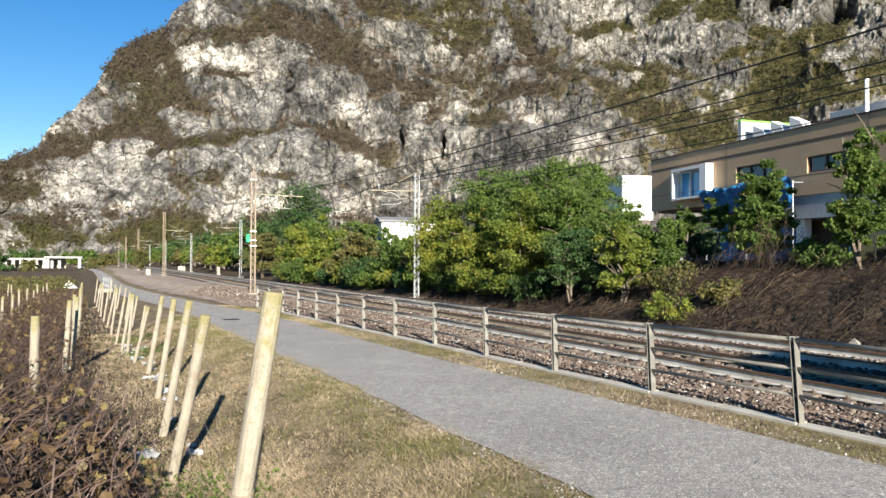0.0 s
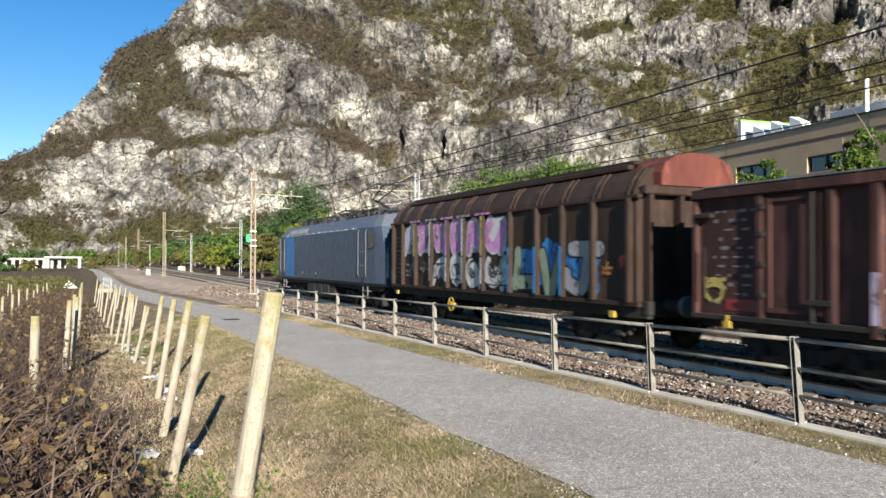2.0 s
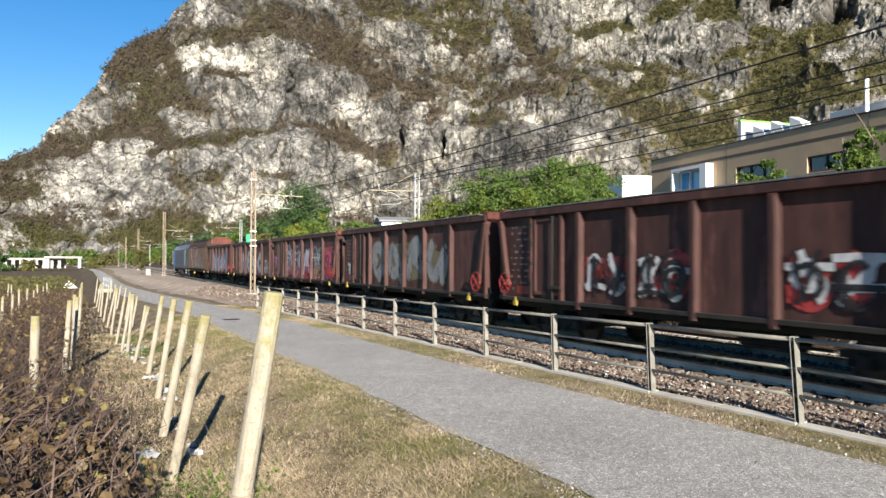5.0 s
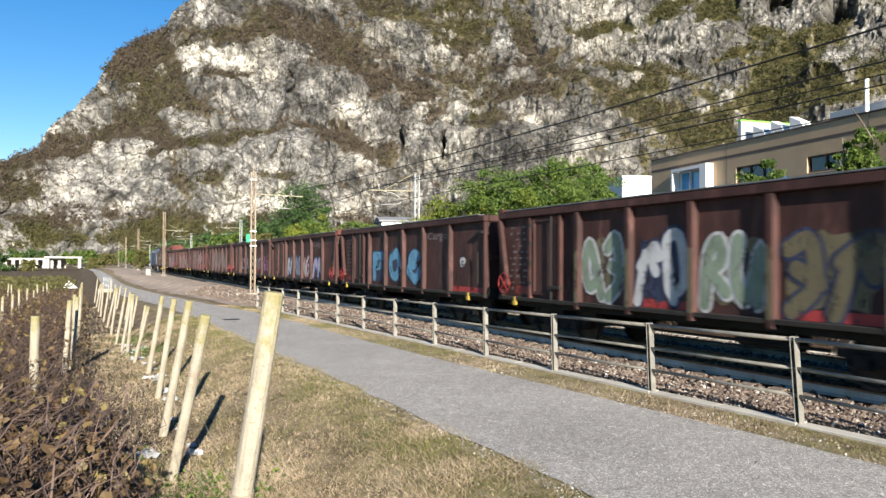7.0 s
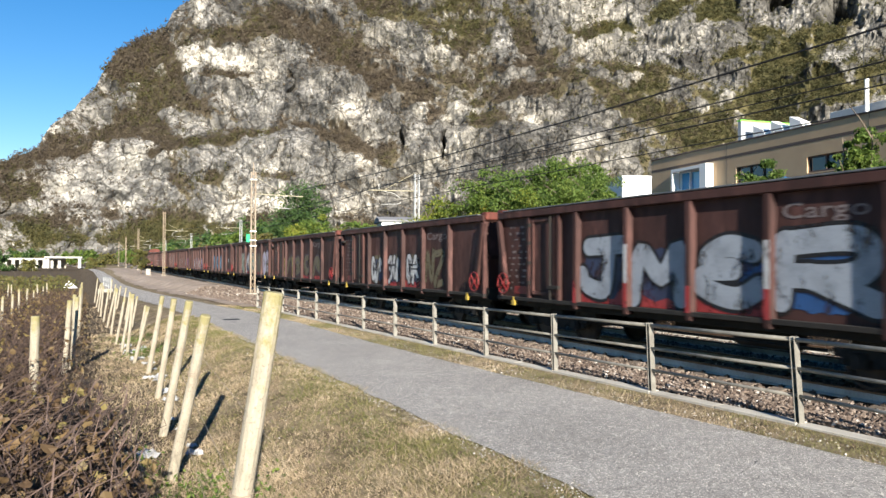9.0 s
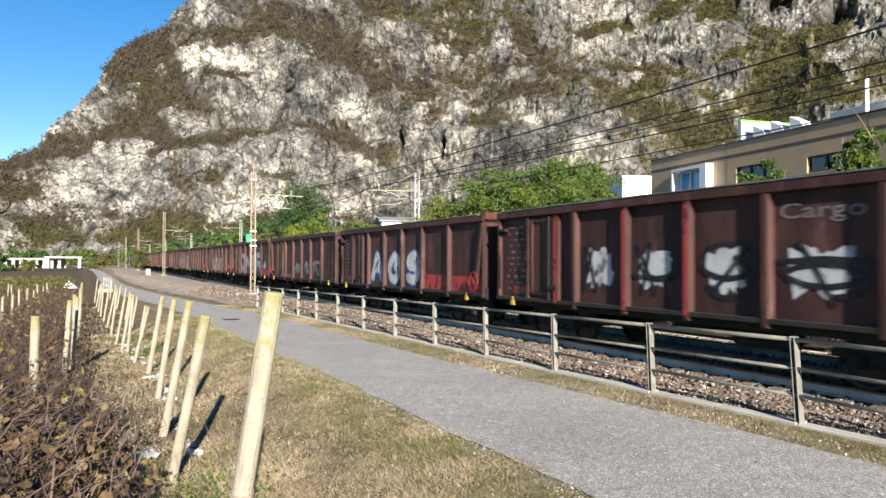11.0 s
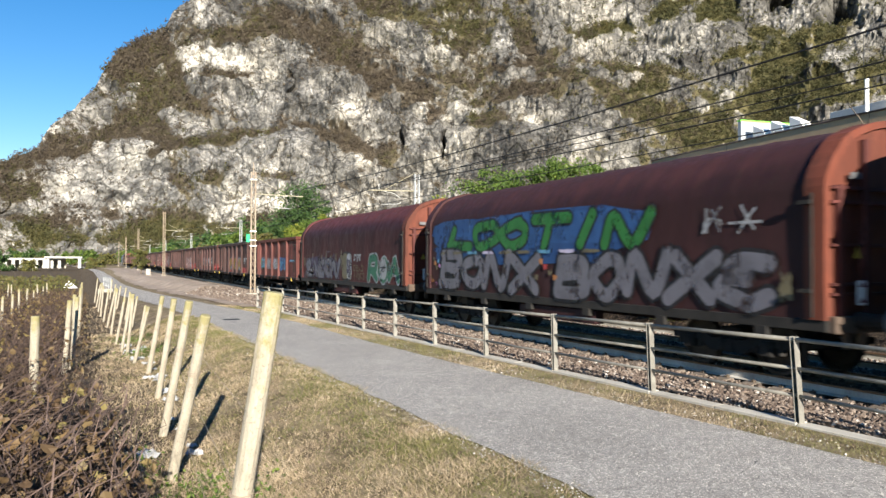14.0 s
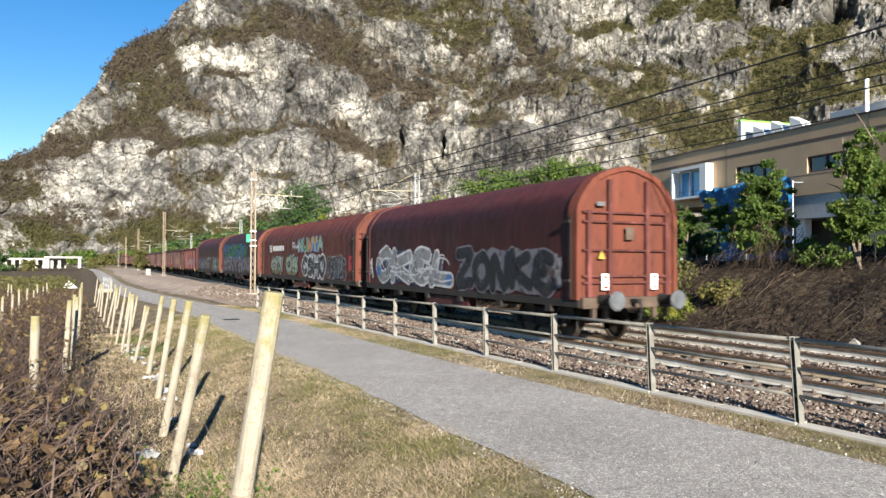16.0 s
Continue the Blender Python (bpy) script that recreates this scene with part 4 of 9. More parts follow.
def open_wagon(m, body, rim, slant, label):
    """slant: +1 or -1 names the end (front, rear) with the sloping brace and the handwheel, 0 none."""
    w = thing("open_wagon", label, "railway wagon", m, "open wagons of the freight train")
    h = 6.62
    for s in (-1, 1):
        bm = bmesh.new()
        box(bm, min(s * 1.31, s * 1.37), max(s * 1.31, s * 1.37), -h + 0.05, h - 0.05, 1.0, 3.08)
        part("side_wall", bm, body, w)
    for e in (-1, 1):
        bm = bmesh.new()
        box(bm, -1.31, 1.31, min(e * (h - 0.11), e * (h - 0.05)), max(e * (h - 0.11), e * (h - 0.05)), 1.0, 3.08)
        part("end_wall", bm, body, w)
    bm = bmesh.new()
    box(bm, -1.31, 1.31, -h + 0.11, h - 0.11, 1.15, 1.22)
    part("wagon_floor", bm, body, w)
    bm = bmesh.new()
    for s in (-1, 1):
        box(bm, min(s * 1.33, s * 1.50), max(s * 1.33, s * 1.50), -h, h, 3.06, 3.24, 0.02)
    for e in (-1, 1):
        box(bm, -1.33, 1.33, min(e * (h - 0.14), e * (h + 0.02)), max(e * (h - 0.14), e * (h + 0.02)), 3.06, 3.24, 0.02)
    part("top_rim", bm, rim, w, "thick folded steel rim")
    # cap strip in grey-blue, the sky's reflection on the rim put into its colour
    if slant:
        for s in (-1, 1):
            bm = bmesh.new()
            box(bm, min(s * 1.32, s * 1.51), max(s * 1.32, s * 1.51), -h + 0.3, h - 0.3, 3.243, 3.275, 0.008)
            part("rim_cap", bm, M["rim_grey"], w, "cap on the rim, the sky's sheen painted on in grey")
    for s in (-1, 1):
        bm = bmesh.new()
        box(bm, min(s * 1.36, s * 1.49), max(s * 1.36, s * 1.49), -h, h, 0.93, 1.02, 0.01)
        part("side_sill", bm, M["undergear"], w)
        bm = bmesh.new()
        box(bm, min(s * 1.05, s * 1.2), max(s * 1.05, s * 1.2), -h, h, 0.78, 0.93, 0.01)
        part("sole_bar", bm, M["undergear"], w)
    for e in (-1, 1):
        bm = bmesh.new()
        box(bm, -1.36, 1.36, min(e * (h - 0.12), e * (h + 0.02)), max(e * (h - 0.12), e * (h + 0.02)), 0.86, 1.18, 0.01)
        part("head_stock", bm, M["undergear"], w)
    for s in (-1, 1):
        for y in RIBS:
            bm = bmesh.new()
            prism(bm, [(y - 0.085, s * 1.372), (y - 0.06, s * 1.5), (y + 0.06, s * 1.5), (y + 0.085, s * 1.372)], 2, 0.86, 3.06)
            for v in bm.verts:
                v.co = (v.co.y, v.co.x, v.co.z)
            part("rib", bm, body, w)
        for y, d in ((h - 0.07, 0.05), (-h + 0.07, 0.05), (5.1, 0.06), (3.78, 0.06)):
            bm = bmesh.new()
            box(bm, min(s * 1.372, s * 1.47), max(s * 1.372, s * 1.47), y - d, y + d, 0.9, 3.06, 0.01)
            part("corner_post" if abs(y) > 6 else "door_post", bm, body, w)
        bm = bmesh.new()
        box(bm, min(s * 1.372, s * 1.40), max(s * 1.372, s * 1.40), 3.88, 5.0, 1.12, 3.0, 0.005)
        door = part("side_door", bm, body, w)
        bm = bmesh.new()
        for y in (4.93, 3.95):
            box(bm, min(s * 1.40, s * 1.45), max(s * 1.40, s * 1.45), y - 0.04, y + 0.04, 1.12, 3.0)
        for z in (1.16, 2.96):
            box(bm, min(s * 1.40, s * 1.44), max(s * 1.40, s * 1.44), 3.99, 4.89, z - 0.04, z + 0.04)
        part("door_frame", bm, body, door)
        bm = bmesh.new()
        tube(bm, ((s * 1.48, 4.08, 1.0), (s * 1.48, 4.08, 3.02)), 0.025, 6)
        box(bm, min(s * 1.44, s * 1.52), max(s * 1.44, s * 1.52), 3.7, 4.15, 1.28, 1.36)
        for z in (1.4, 1.9, 2.4, 2.85):
            box(bm, min(s * 1.43, s * 1.5), max(s * 1.43, s * 1.5), 5.0, 5.12, z - 0.04, z + 0.04)
        part("door_latch", bm, M["undergear"], door)
    for e in (-1, 1):
        if slant == e:
            for s in (-1, 1):
                bm = bmesh.new()
                box(bm, -0.06, 0.06, -0.07, 0.07, 0, 1.75, 0.01, pose(s * 1.46, e * (h - 0.42), 1.3) @ pose(0, 0, 0, -e * 12.5))
                part("slanted_brace", bm, rim, w)
            handwheel(w, -1.56, e * (h - 0.42), 1.36, 0.27, M["red_paint"])
            bm = bmesh.new()
            box(bm, -1.45, 1.45, min(e * (h - 0.2), e * (h + 0.1)), max(e * (h - 0.2), e * (h + 0.1)), 3.1, 3.32, 0.03)
            part("end_cap", bm, M["dome_red"], w, "faded red pressed end cap")
        else:
            bm = bmesh.new()
            box(bm, -1.52, -1.40, e * (h - 0.3) - 0.2, e * (h - 0.3) + 0.2, 2.72, 2.8, 0.01)
            part("step_iron", bm, M["undergear"], w)
            bm = bmesh.new()
            tube(bm, ((-1.5, e * (h - 0.35), 1.3), (-1.5, e * (h - 0.35), 2.2)), 0.015, 6)
            part("grab_iron", bm, M["undergear"], w)
        bm = bmesh.new()
        for d in (-0.6, 0, 0.6):
            box(bm, d - 0.06, d + 0.06, min(e * (h - 0.05), e * (h + 0.04)), max(e * (h - 0.05), e * (h + 0.04)), 1.18, 3.06)
        box(bm, -1.3, 1.3, min(e * (h - 0.05), e * (h + 0.05)), max(e * (h - 0.05), e * (h + 0.05)), 2.0, 2.1)
        part("end_stiffener", bm, body, w)
    for y in (5.75, -5.65):
        bm = bmesh.new()
        box(bm, -1.52, -1.47, y - 0.08, y + 0.08, 0.8, 0.92, 0.01)
        box(bm, -1.51, -1.47, y - 0.035, y + 0.035, 0.92, 1.02)
        part("lifting_mark", bm, M["yellow"], w, "yellow lifting point mark")
    bm = bmesh.new()
    box(bm, -0.25, 0.25, -1.2, 1.2, 0.55, 0.85, 0.02)
    tube(bm, ((-0.6, -2.2, 0.62), (-0.6, -0.9, 0.62)), 0.2, 12)
    tube(bm, ((-0.95, 3.0, 0.55), (-0.95, -3.0, 0.55)), 0.03, 6)
    part("brake_gear", bm, M["undergear"], w)
    buffers(w, h + 0.02, out=0.40)
    bogie(w, 4.5)
    bogie(w, -4.5)
    side_label_bars(w, -1.376, 5.25, 6.2, 1.15, 2.9, 11, 4, M["stencil"])
    bm = bmesh.new()
    box(bm, -1.378, -1.375, 5.2, 5.9, 1.1, 1.3)
    part("red_notice", bm, M["red_paint"], w)
    return w


M["stencil"] = plain("stencil_white", (0.14, 0.115, 0.115), 0.7)


# ---- wagon with a tarpaulin hood -------------------------------------------
def arch(width, spring, top, n=7):
    """Half outline of a hood: upright side, rounded shoulder, low ridge."""
    rise = top - spring
    return [(width * u, spring + rise * v) for u, v in ((1, 0), (0.985, 0.12), (0.93, 0.28), (0.83, 0.47), (0.71, 0.66), (0.6, 0.77), (0.42, 0.87), (0.2, 0.955), (0, 1))]


def hood_wagon(m, length, tarp, endmat, label, hoops=0.01):
    w = thing("hooded_wagon", label, "railway wagon", m, "tarpaulin wagons of the freight train")
    h = length / 2 - 0.75
    half = arch(1.42, 3.05, 4.15)
    line = [(1.42, 1.06), (1.43, 1.8), (1.42, 2.5)] + half
    sect = [(-x, z) for x, z in line] + [(x, z) for x, z in reversed(line[:-1])]
    bm = bmesh.new()
    n = max(8, int(2 * h / 0.17))
    rings = []
    for k in range(n + 1):
        y = -h + 0.35 + (2 * h - 0.7) * k / n
        sag = -hoops * math.sin(math.pi * (k % 5) / 5) ** 0.6
        rings.append([bm.verts.new((x * (1 + sag * 0.3), y, z + (sag if z > 3.3 else 0.6 * sag if z > 3.0 else 0) + 0.012 * math.sin(k * 2.1 + x * 5))) for x, z in sect])
    for r0, r1 in zip(rings, rings[1:]):
        for a in range(len(sect) - 1):
            bm.faces.new((r0[a], r0[a + 1], r1[a + 1], r1[a]))
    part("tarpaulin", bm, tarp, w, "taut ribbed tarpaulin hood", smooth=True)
    for e in (-1, 1):
        bm = bmesh.new()
        big = [(-x * 1.035, z + (0.05 if z > 3 else 0)) for x, z in line] + [(x * 1.035, z + (0.05 if z > 3 else 0)) for x, z in reversed(line[:-1])]
        small = [(-x * 0.955, z - (0.06 if z > 3 else 0)) for x, z in line] + [(x * 0.955, z - (0.06 if z > 3 else 0)) for x, z in reversed(line[:-1])]
        ys = (e * (h - 0.36), e * h)
        rr = [[bm.verts.new((x, y, z)) for x, z in c] for c, y in ((big, ys[0]), (big, ys[1]), (small, ys[1]), (small, ys[0]))]
        for r0, r1 in zip(rr, rr[1:] + rr[:1]):
            for a in range(len(big) - 1):
                bm.faces.new((r0[a], r0[a + 1], r1[a + 1], r1[a]))
        part("end_arch", bm, endmat if e < 0 else tarp, w, "steel end arch of the hood")
        bm = bmesh.new()
        vs = [bm.verts.new((x, e * (h - 0.06), z)) for x, z in small]
        bm.faces.new(vs)
        vs = [bm.verts.new((x, e * (h - 0.1), z)) for x, z in small]
        bm.faces.new(vs[::-1])
        wall = part("end_wall", bm, endmat, w)
        # stiffeners and bars in dark red, the shade on them put into the colour
        for x in (-1.14, -0.55, 0.55, 1.14):
            bm = bmesh.new()
            box(bm, x - 0.055, x + 0.055, min(e * (h - 0.06), e * (h + 0.05)), max(e * (h - 0.06), e * (h + 0.05)), 1.12, 3.12 if abs(x) > 1 else 3.85, 0.008)
            part("stiffener", bm, M["wagon_red"], wall, "dark red stiffener with its shade painted in")
        for z in (1.45, 1.6, 2.2, 2.86, 3.08):
            bm = bmesh.new()
            box(bm, -1.3, 1.3, min(e * (h - 0.06), e * (h + 0.025)), max(e * (h - 0.06), e * (h + 0.025)), z - 0.025, z + 0.025, 0.005)
            part("cross_bar", bm, M["wagon_red"], wall)
        for x in (-0.72, 0.72):
            bm = bmesh.new()
            box(bm, x - 0.1, x + 0.1, min(e * (h + 0.04), e * (h + 0.07)), max(e * (h + 0.04), e * (h + 0.07)), 1.28, 1.66, 0.01)
            tail = part("tail_plate", bm, M["white_paint"], wall, "white and red tail plate")
            bm = bmesh.new()
            yy = e * (h + 0.075)
            for zz in (1.32, 1.56):
                bm.faces.new([bm.verts.new(p) for p in ((x - 0.08, yy, zz), (x + 0.08, yy, zz), (x, yy, zz + 0.08))])
            part("red_mark", bm, M["red_paint"], tail)
        bm = bmesh.new()
        yy = e * (h + 0.06)
        box(bm, -0.95, -0.72, min(yy, yy - e * 0.02), max(yy, yy - e * 0.02), 3.22, 3.32)
        part("small_plate", bm, M["steel_grey"], wall)
        bm = bmesh.new()
        bm.faces.new([bm.verts.new(p) for p in ((-0.92, yy, 2.0), (-0.72, yy, 2.0), (-0.82, yy, 2.2))])
        part("warning_triangle", bm, M["yellow"], wall, "yellow warning triangle")
        bm = bmesh.new()
        box(bm, -0.12, 0.12, min(yy, yy - e * 0.02), max(yy, yy - e * 0.02), 2.45, 2.75, 0.005)
        part("notice_plate", bm, M["beam_tan"], wall)
        bm = bmesh.new()
        box(bm, -1.38, 1.38, min(e * (h - 0.05), e * (h + 0.12)), max(e * (h - 0.05), e * (h + 0.12)), 0.86, 1.12, 0.015)
        for x in (-1.05, -0.7, 0.7, 1.05):
            box(bm, x - 0.05, x + 0.05, min(e * h, e * (h + 0.1)), max(e * h, e * (h + 0.1)), 0.62, 0.88)
        part("head_beam", bm, M["beam_tan"], w, "grimy tan head beam")
        for s in (-1, 1):
            bm = bmesh.new()
            for z in (1.5, 2.86):
                tube(bm, ((s * 1.40, e * (h - 0.28), z), (s * 1.58, e * (h - 0.28), z)), 0.035, 6)
                box(bm, s * 1.55 - 0.03, s * 1.55 + 0.03, e * (h - 0.28) - 0.12, e * (h - 0.28) + 0.12, z - 0.03, z + 0.03)
            tube(bm, ((s * 1.5, e * (h - 0.2), 1.1), (s * 1.5, e * (h - 0.2), 3.0)), 0.02, 6)
            part("hood_lock", bm, M["undergear"], w)
    for s in (-1, 1):
        bm = bmesh.new()
        box(bm, min(s * 1.30, s * 1.44), max(s * 1.30, s * 1.44), -h, h, 0.88, 1.06, 0.01)
        part("sole_bar", bm, M["undergear"], w)
    bm = bmesh.new()
    for s in (-1, 1):
        for y in np.arange(-h + 1.2, h, 2.4):
            box(bm, min(s * 1.36, s * 1.47), max(s * 1.36, s * 1.47), y - 0.12, y + 0.12, 0.74, 0.9)
    box(bm, -1.0, 1.0, -h + 0.3, h - 0.3, 0.84, 1.0)
    part("underframe", bm, M["undergear"], w)
    for s in (-1, 1):
        bm = bmesh.new()
        box(bm, min(s * 1.1, s * 1.36), max(s * 1.1, s * 1.36), -1.6, 1.6, 0.55, 0.86, 0.02)
        part("sill_panel", bm, tarp, w)
    buffers(w, h + 0.1, out=0.64)
    bogie(w, h - 2.3)
    bogie(w, -h + 2.3)
    return w


# ---- sliding-wall van -------------------------------------------------------
def sliding_wall_van(m, label):
    w = thing("sliding_wall_van", label, "railway wagon", m)
    h, body = 6.95, M["wagon_dark"]
    half = [(1.40, 1.12), (1.42, 3.2), (1.38, 3.4), (1.26, 3.64), (1.06, 3.86), (0.6, 4.02), (0, 4.06)]
    sect = [(-x, z) for x, z in half] + [(x, z) for x, z in reversed(half[:-1])]
    bm = bmesh.new()
    prism(bm, [(p[0], p[1]) for p in sect], 1, -h + 0.25, h - 0.1)
    part("sliding_wall", bm, body, w)
    bm = bmesh.new()
    for s in (-1, 1):
        box(bm, min(s * 0.92, s * 1.08), max(s * 0.92, s * 1.08), -h + 0.9, h - 0.9, 3.9, 4.02, 0.02)
    box(bm, -0.92, 0.92, -h + 0.9, h - 0.9, 4.02, 4.12, 0.03)
    part("roof", bm, M["wagon_dark"], w, "dark brown rounded roof with a gutter")
    ribs = (6.6, 5.7, 4.55, 3.27, 2.06, 0.93, -0.25, -1.75, -3.04, -4.16, -5.35, -6.55)
    for s in (-1, 1):
        for y in ribs:
            bm = bmesh.new()
            box(bm, min(s * 1.41, s * 1.55), max(s * 1.41, s * 1.55), y - 0.06, y + 0.06, 1.1, 3.25, 0.012)
            part("rib", bm, body, w)
            for d in (-0.1, 0.1):
                bm = bmesh.new()
                tube(bm, [(s * (x0 + 0.015), y + d, z0) for x0, z0 in half[1:5]], 0.03, 5)
                part("roof_rib", bm, body, w)
        bm = bmesh.new()
        box(bm, min(s * 1.38, s * 1.5), max(s * 1.38, s * 1.5), -h + 0.1, h - 0.1, 3.23, 3.31, 0.01)
        box(bm, min(s * 1.38, s * 1.5), max(s * 1.38, s * 1.5), -h + 0.1, h - 0.1, 1.02, 1.12, 0.01)
        part("guide_rail", bm, body, w)
    for e in (-1, 1):
        bm = bmesh.new()
        dome = [(-0.98, 3.5), (0.98, 3.5), (0.98, 3.78), (0.86, 3.98), (0.6, 4.13), (0.25, 4.2), (-0.25, 4.2), (-0.6, 4.13), (-0.86, 3.98), (-0.98, 3.78)]
        prism(bm, dome, 1, min(e * (h - 0.9), e * (h + 0.02)), max(e * (h - 0.9), e * (h + 0.02)))
        wall = part("end_dome", bm, M["dome_red"], w, "rusty red domed roof end")
        bm = bmesh.new()
        box(bm, -1.36, 1.36, min(e * (h - 0.2), e * (h + 0.0)), max(e * (h - 0.2), e * (h + 0.0)), 3.3, 3.5, 0.03)
        part("end_beam", bm, M["wagon_dark"], w)
        for x in (-1.2, -0.4, 0.4, 1.2):
            bm = bmesh.new()
            box(bm, x - 0.05, x + 0.05, min(e * (h - 0.3), e * (h - 0.02)), max(e * (h - 0.3), e * (h - 0.02)), 1.1, 3.3)
            part("end_post", bm, M["wagon_dark"], w)
    bm = bmesh.new()
    for s in (-1, 1):
        box(bm, min(s * 1.15, s * 1.34), max(s * 1.15, s * 1.34), -h, h, 0.78, 1.02, 0.01)
    for e in (-1, 1):
        box(bm, -1.36, 1.36, min(e * (h - 0.1), e * (h + 0.05)), max(e * (h - 0.1), e * (h + 0.05)), 0.86, 1.14, 0.01)
    box(bm, -0.9, 0.9, -h, h, 0.8, 1.0)
    part("underframe", bm, M["undergear"], w)
    for y in (6.2, -6.0):
        bm = bmesh.new()
        box(bm, -1.5, -1.44, y - 0.09, y + 0.09, 0.76, 0.9, 0.01)
        part("lifting_mark", bm, M["yellow"], w, "yellow lifting point mark")
    handwheel(w, -1.42, 1.9, 0.62, 0.2, M["yellow"])
    buffers(w, h + 0.05, out=0.62)
    bogie(w, 4.9)
    bogie(w, -4.9)
    side_label_bars(w, -1.425, 5.8, 6.5, 1.3, 3.0, 11, 9, M["stencil"])
    return w


# ---- electric locomotive ------------------------------------------------------
def locomotive(m):
    w = thing("electric_locomotive", "grey and blue electric locomotive with raised rear pantograph", "locomotive", m)
    zs = ((1.36, 0.92), (1.48, 1.05), (1.485, 1.6), (1.485, 2.2), (1.485, 2.75), (1.47, 3.27))
    roof = ((1.40, 3.34), (1.08, 3.78))

    def nose(z):
        """How far the cab end stands out at a height."""
        return np.interp(z, (0.9, 1.7, 2.2, 3.3, 3.8), (9.05, 9.05, 8.97, 8.42, 7.95))

    def shell(prof, mat, name, label=""):
        sect = [(-x, z) for x, z in prof] + [(x, z) for x, z in reversed(prof)]
        bm = bmesh.new()
        rings = []
        for e, k in ((-1, 1.0), (-1, 0.62), (-1, 0.0), (1, 0.0), (1, 0.62), (1, 1.0)):
            ring = []
            for x, z in sect:
                base = 6.9
                y = e * (base + (nose(z) - base) * k)
                ring.append(bm.verts.new((x * (1 - 0.13 * (k ** 3)), y, z)))
            rings.append(ring)
        n = len(sect)
        for r0, r1 in zip(rings, rings[1:]):
            for a in range(n):
                bm.faces.new((r0[a], r0[(a + 1) % n], r1[(a + 1) % n], r1[a]))
        bm.faces.new(rings[0])
        bm.faces.new(rings[-1][::-1])
        bmesh.ops.recalc_face_normals(bm, faces=bm.faces)
        return part(name, bm, mat, w, label)
    shell(zs, M["loco_grey"], "body")
    shell(((1.46, 3.275), (1.10, 3.78), (0.6, 3.82)), M["loco_silver"], "roof", "light grey sloping roof hood")
    for s in (-1, 1):
        bm = bmesh.new()
        box(bm, min(s * 1.487, s * 1.491), max(s * 1.487, s * 1.491), 4.45, 6.25, 1.08, 3.24)
        part("blue_panel", bm, M["loco_blue"], w, "bright blue painted panel")
        bm = bmesh.new()
        for y in np.arange(-5.6, 6.3, 1.05):
            box(bm, min(s * 1.47, s * 1.5), max(s * 1.47, s * 1.5), y - 0.09, y + 0.09, 3.27, 3.31)
        box(bm, min(s * 1.47, s * 1.49), max(s * 1.47, s * 1.49), -6.0, 6.3, 3.25, 3.27)
        part("gutter", bm, M["spray_white"], w)
        bm = bmesh.new()
        prism(bm, [(3.36, s * 1.425), (3.36, s * 1.405), (3.62, s * 1.21), (3.62, s * 1.235)], 0, 2.4, 6.2)
        for v in bm.verts:
            v.co = (v.co.z, v.co.x, v.co.y)
        part("roof_grille", bm, M["spray_silver"], w, "pale ventilation grille")
        for e in (-1, 1):
            bm = bmesh.new()
            box(bm, min(s * 1.486, s * 1.494), max(s * 1.486, s * 1.494), e * 6.9 - 0.36, e * 6.9 + 0.36, 1.25, 3.2, 0.0)
            d = part("cab_door", bm, M["loco_grey"], w)
            for y in (-0.47, 0.47):
                bm = bmesh.new()
                tube(bm, ((s * 1.49, e * 6.9 + y, 1.3), (s * 1.55, e * 6.9 + y, 1.38), (s * 1.55, e * 6.9 + y, 3.1), (s * 1.49, e * 6.9 + y, 3.18)), 0.019, 6)
                part("grab_rail", bm, M["steel_grey"], d, "bright steel grab rail")
            for z in (1.75, 2.3):
                bm = bmesh.new()
                tube(bm, ((s * 1.50, e * 6.9 - 0.25, z), (s * 1.56, e * 6.9 - 0.1, z), (s * 1.56, e * 6.9 + 0.15, z)), 0.018, 5)
                part("door_handle", bm, M["steel_grey"], d)
            bm = bmesh.new()
            box(bm, min(s * 1.40, s * 1.497), max(s * 1.40, s * 1.497), e * 6.9 - 0.2, e * 6.9 + 0.2, 1.08, 1.24, 0.0)
            part("step_recess", bm, M["soot"], w)
            bm = bmesh.new()
            c0, c1 = e * 7.42, e * 7.98
            vs = [bm.verts.new((s * 1.478, y, z)) for y, z in ((e * 7.5, 2.45), (e * 7.5, 3.08), (e * 7.6, 3.16), (e * 8.02, 3.12), (e * 8.2, 2.62), (e * 8.12, 2.45))]
            f = bm.faces.new(vs)
            r = bmesh.ops.extrude_face_region(bm, geom=[f])
            for v in r["geom"]:
                if isinstance(v, bmesh.types.BMVert):
                    v.co.x = s * 1.492
            bmesh.ops.recalc_face_normals(bm, faces=bm.faces)
            part("cab_side_window", bm, M["dark_glass"], w, "dark cab side window")
            bm = bmesh.new()
            box(bm, min(s * 0.95, s * 1.42), max(s * 0.95, s * 1.42), e * 6.9 - 0.3, e * 6.9 + 0.3, 0.42, 0.46)
            for y in (-0.28, 0.28):
                box(bm, s * 1.38 - 0.02, s * 1.38 + 0.02, e * 6.9 + y - 0.02, e * 6.9 + y + 0.02, 0.42, 0.95)
            box(bm, min(s * 0.95, s * 1.42), max(s * 0.95, s * 1.42), e * 6.9 - 0.3, e * 6.9 + 0.3, 0.7, 0.73)
            part("cab_step", bm, M["steel_grey"], w)
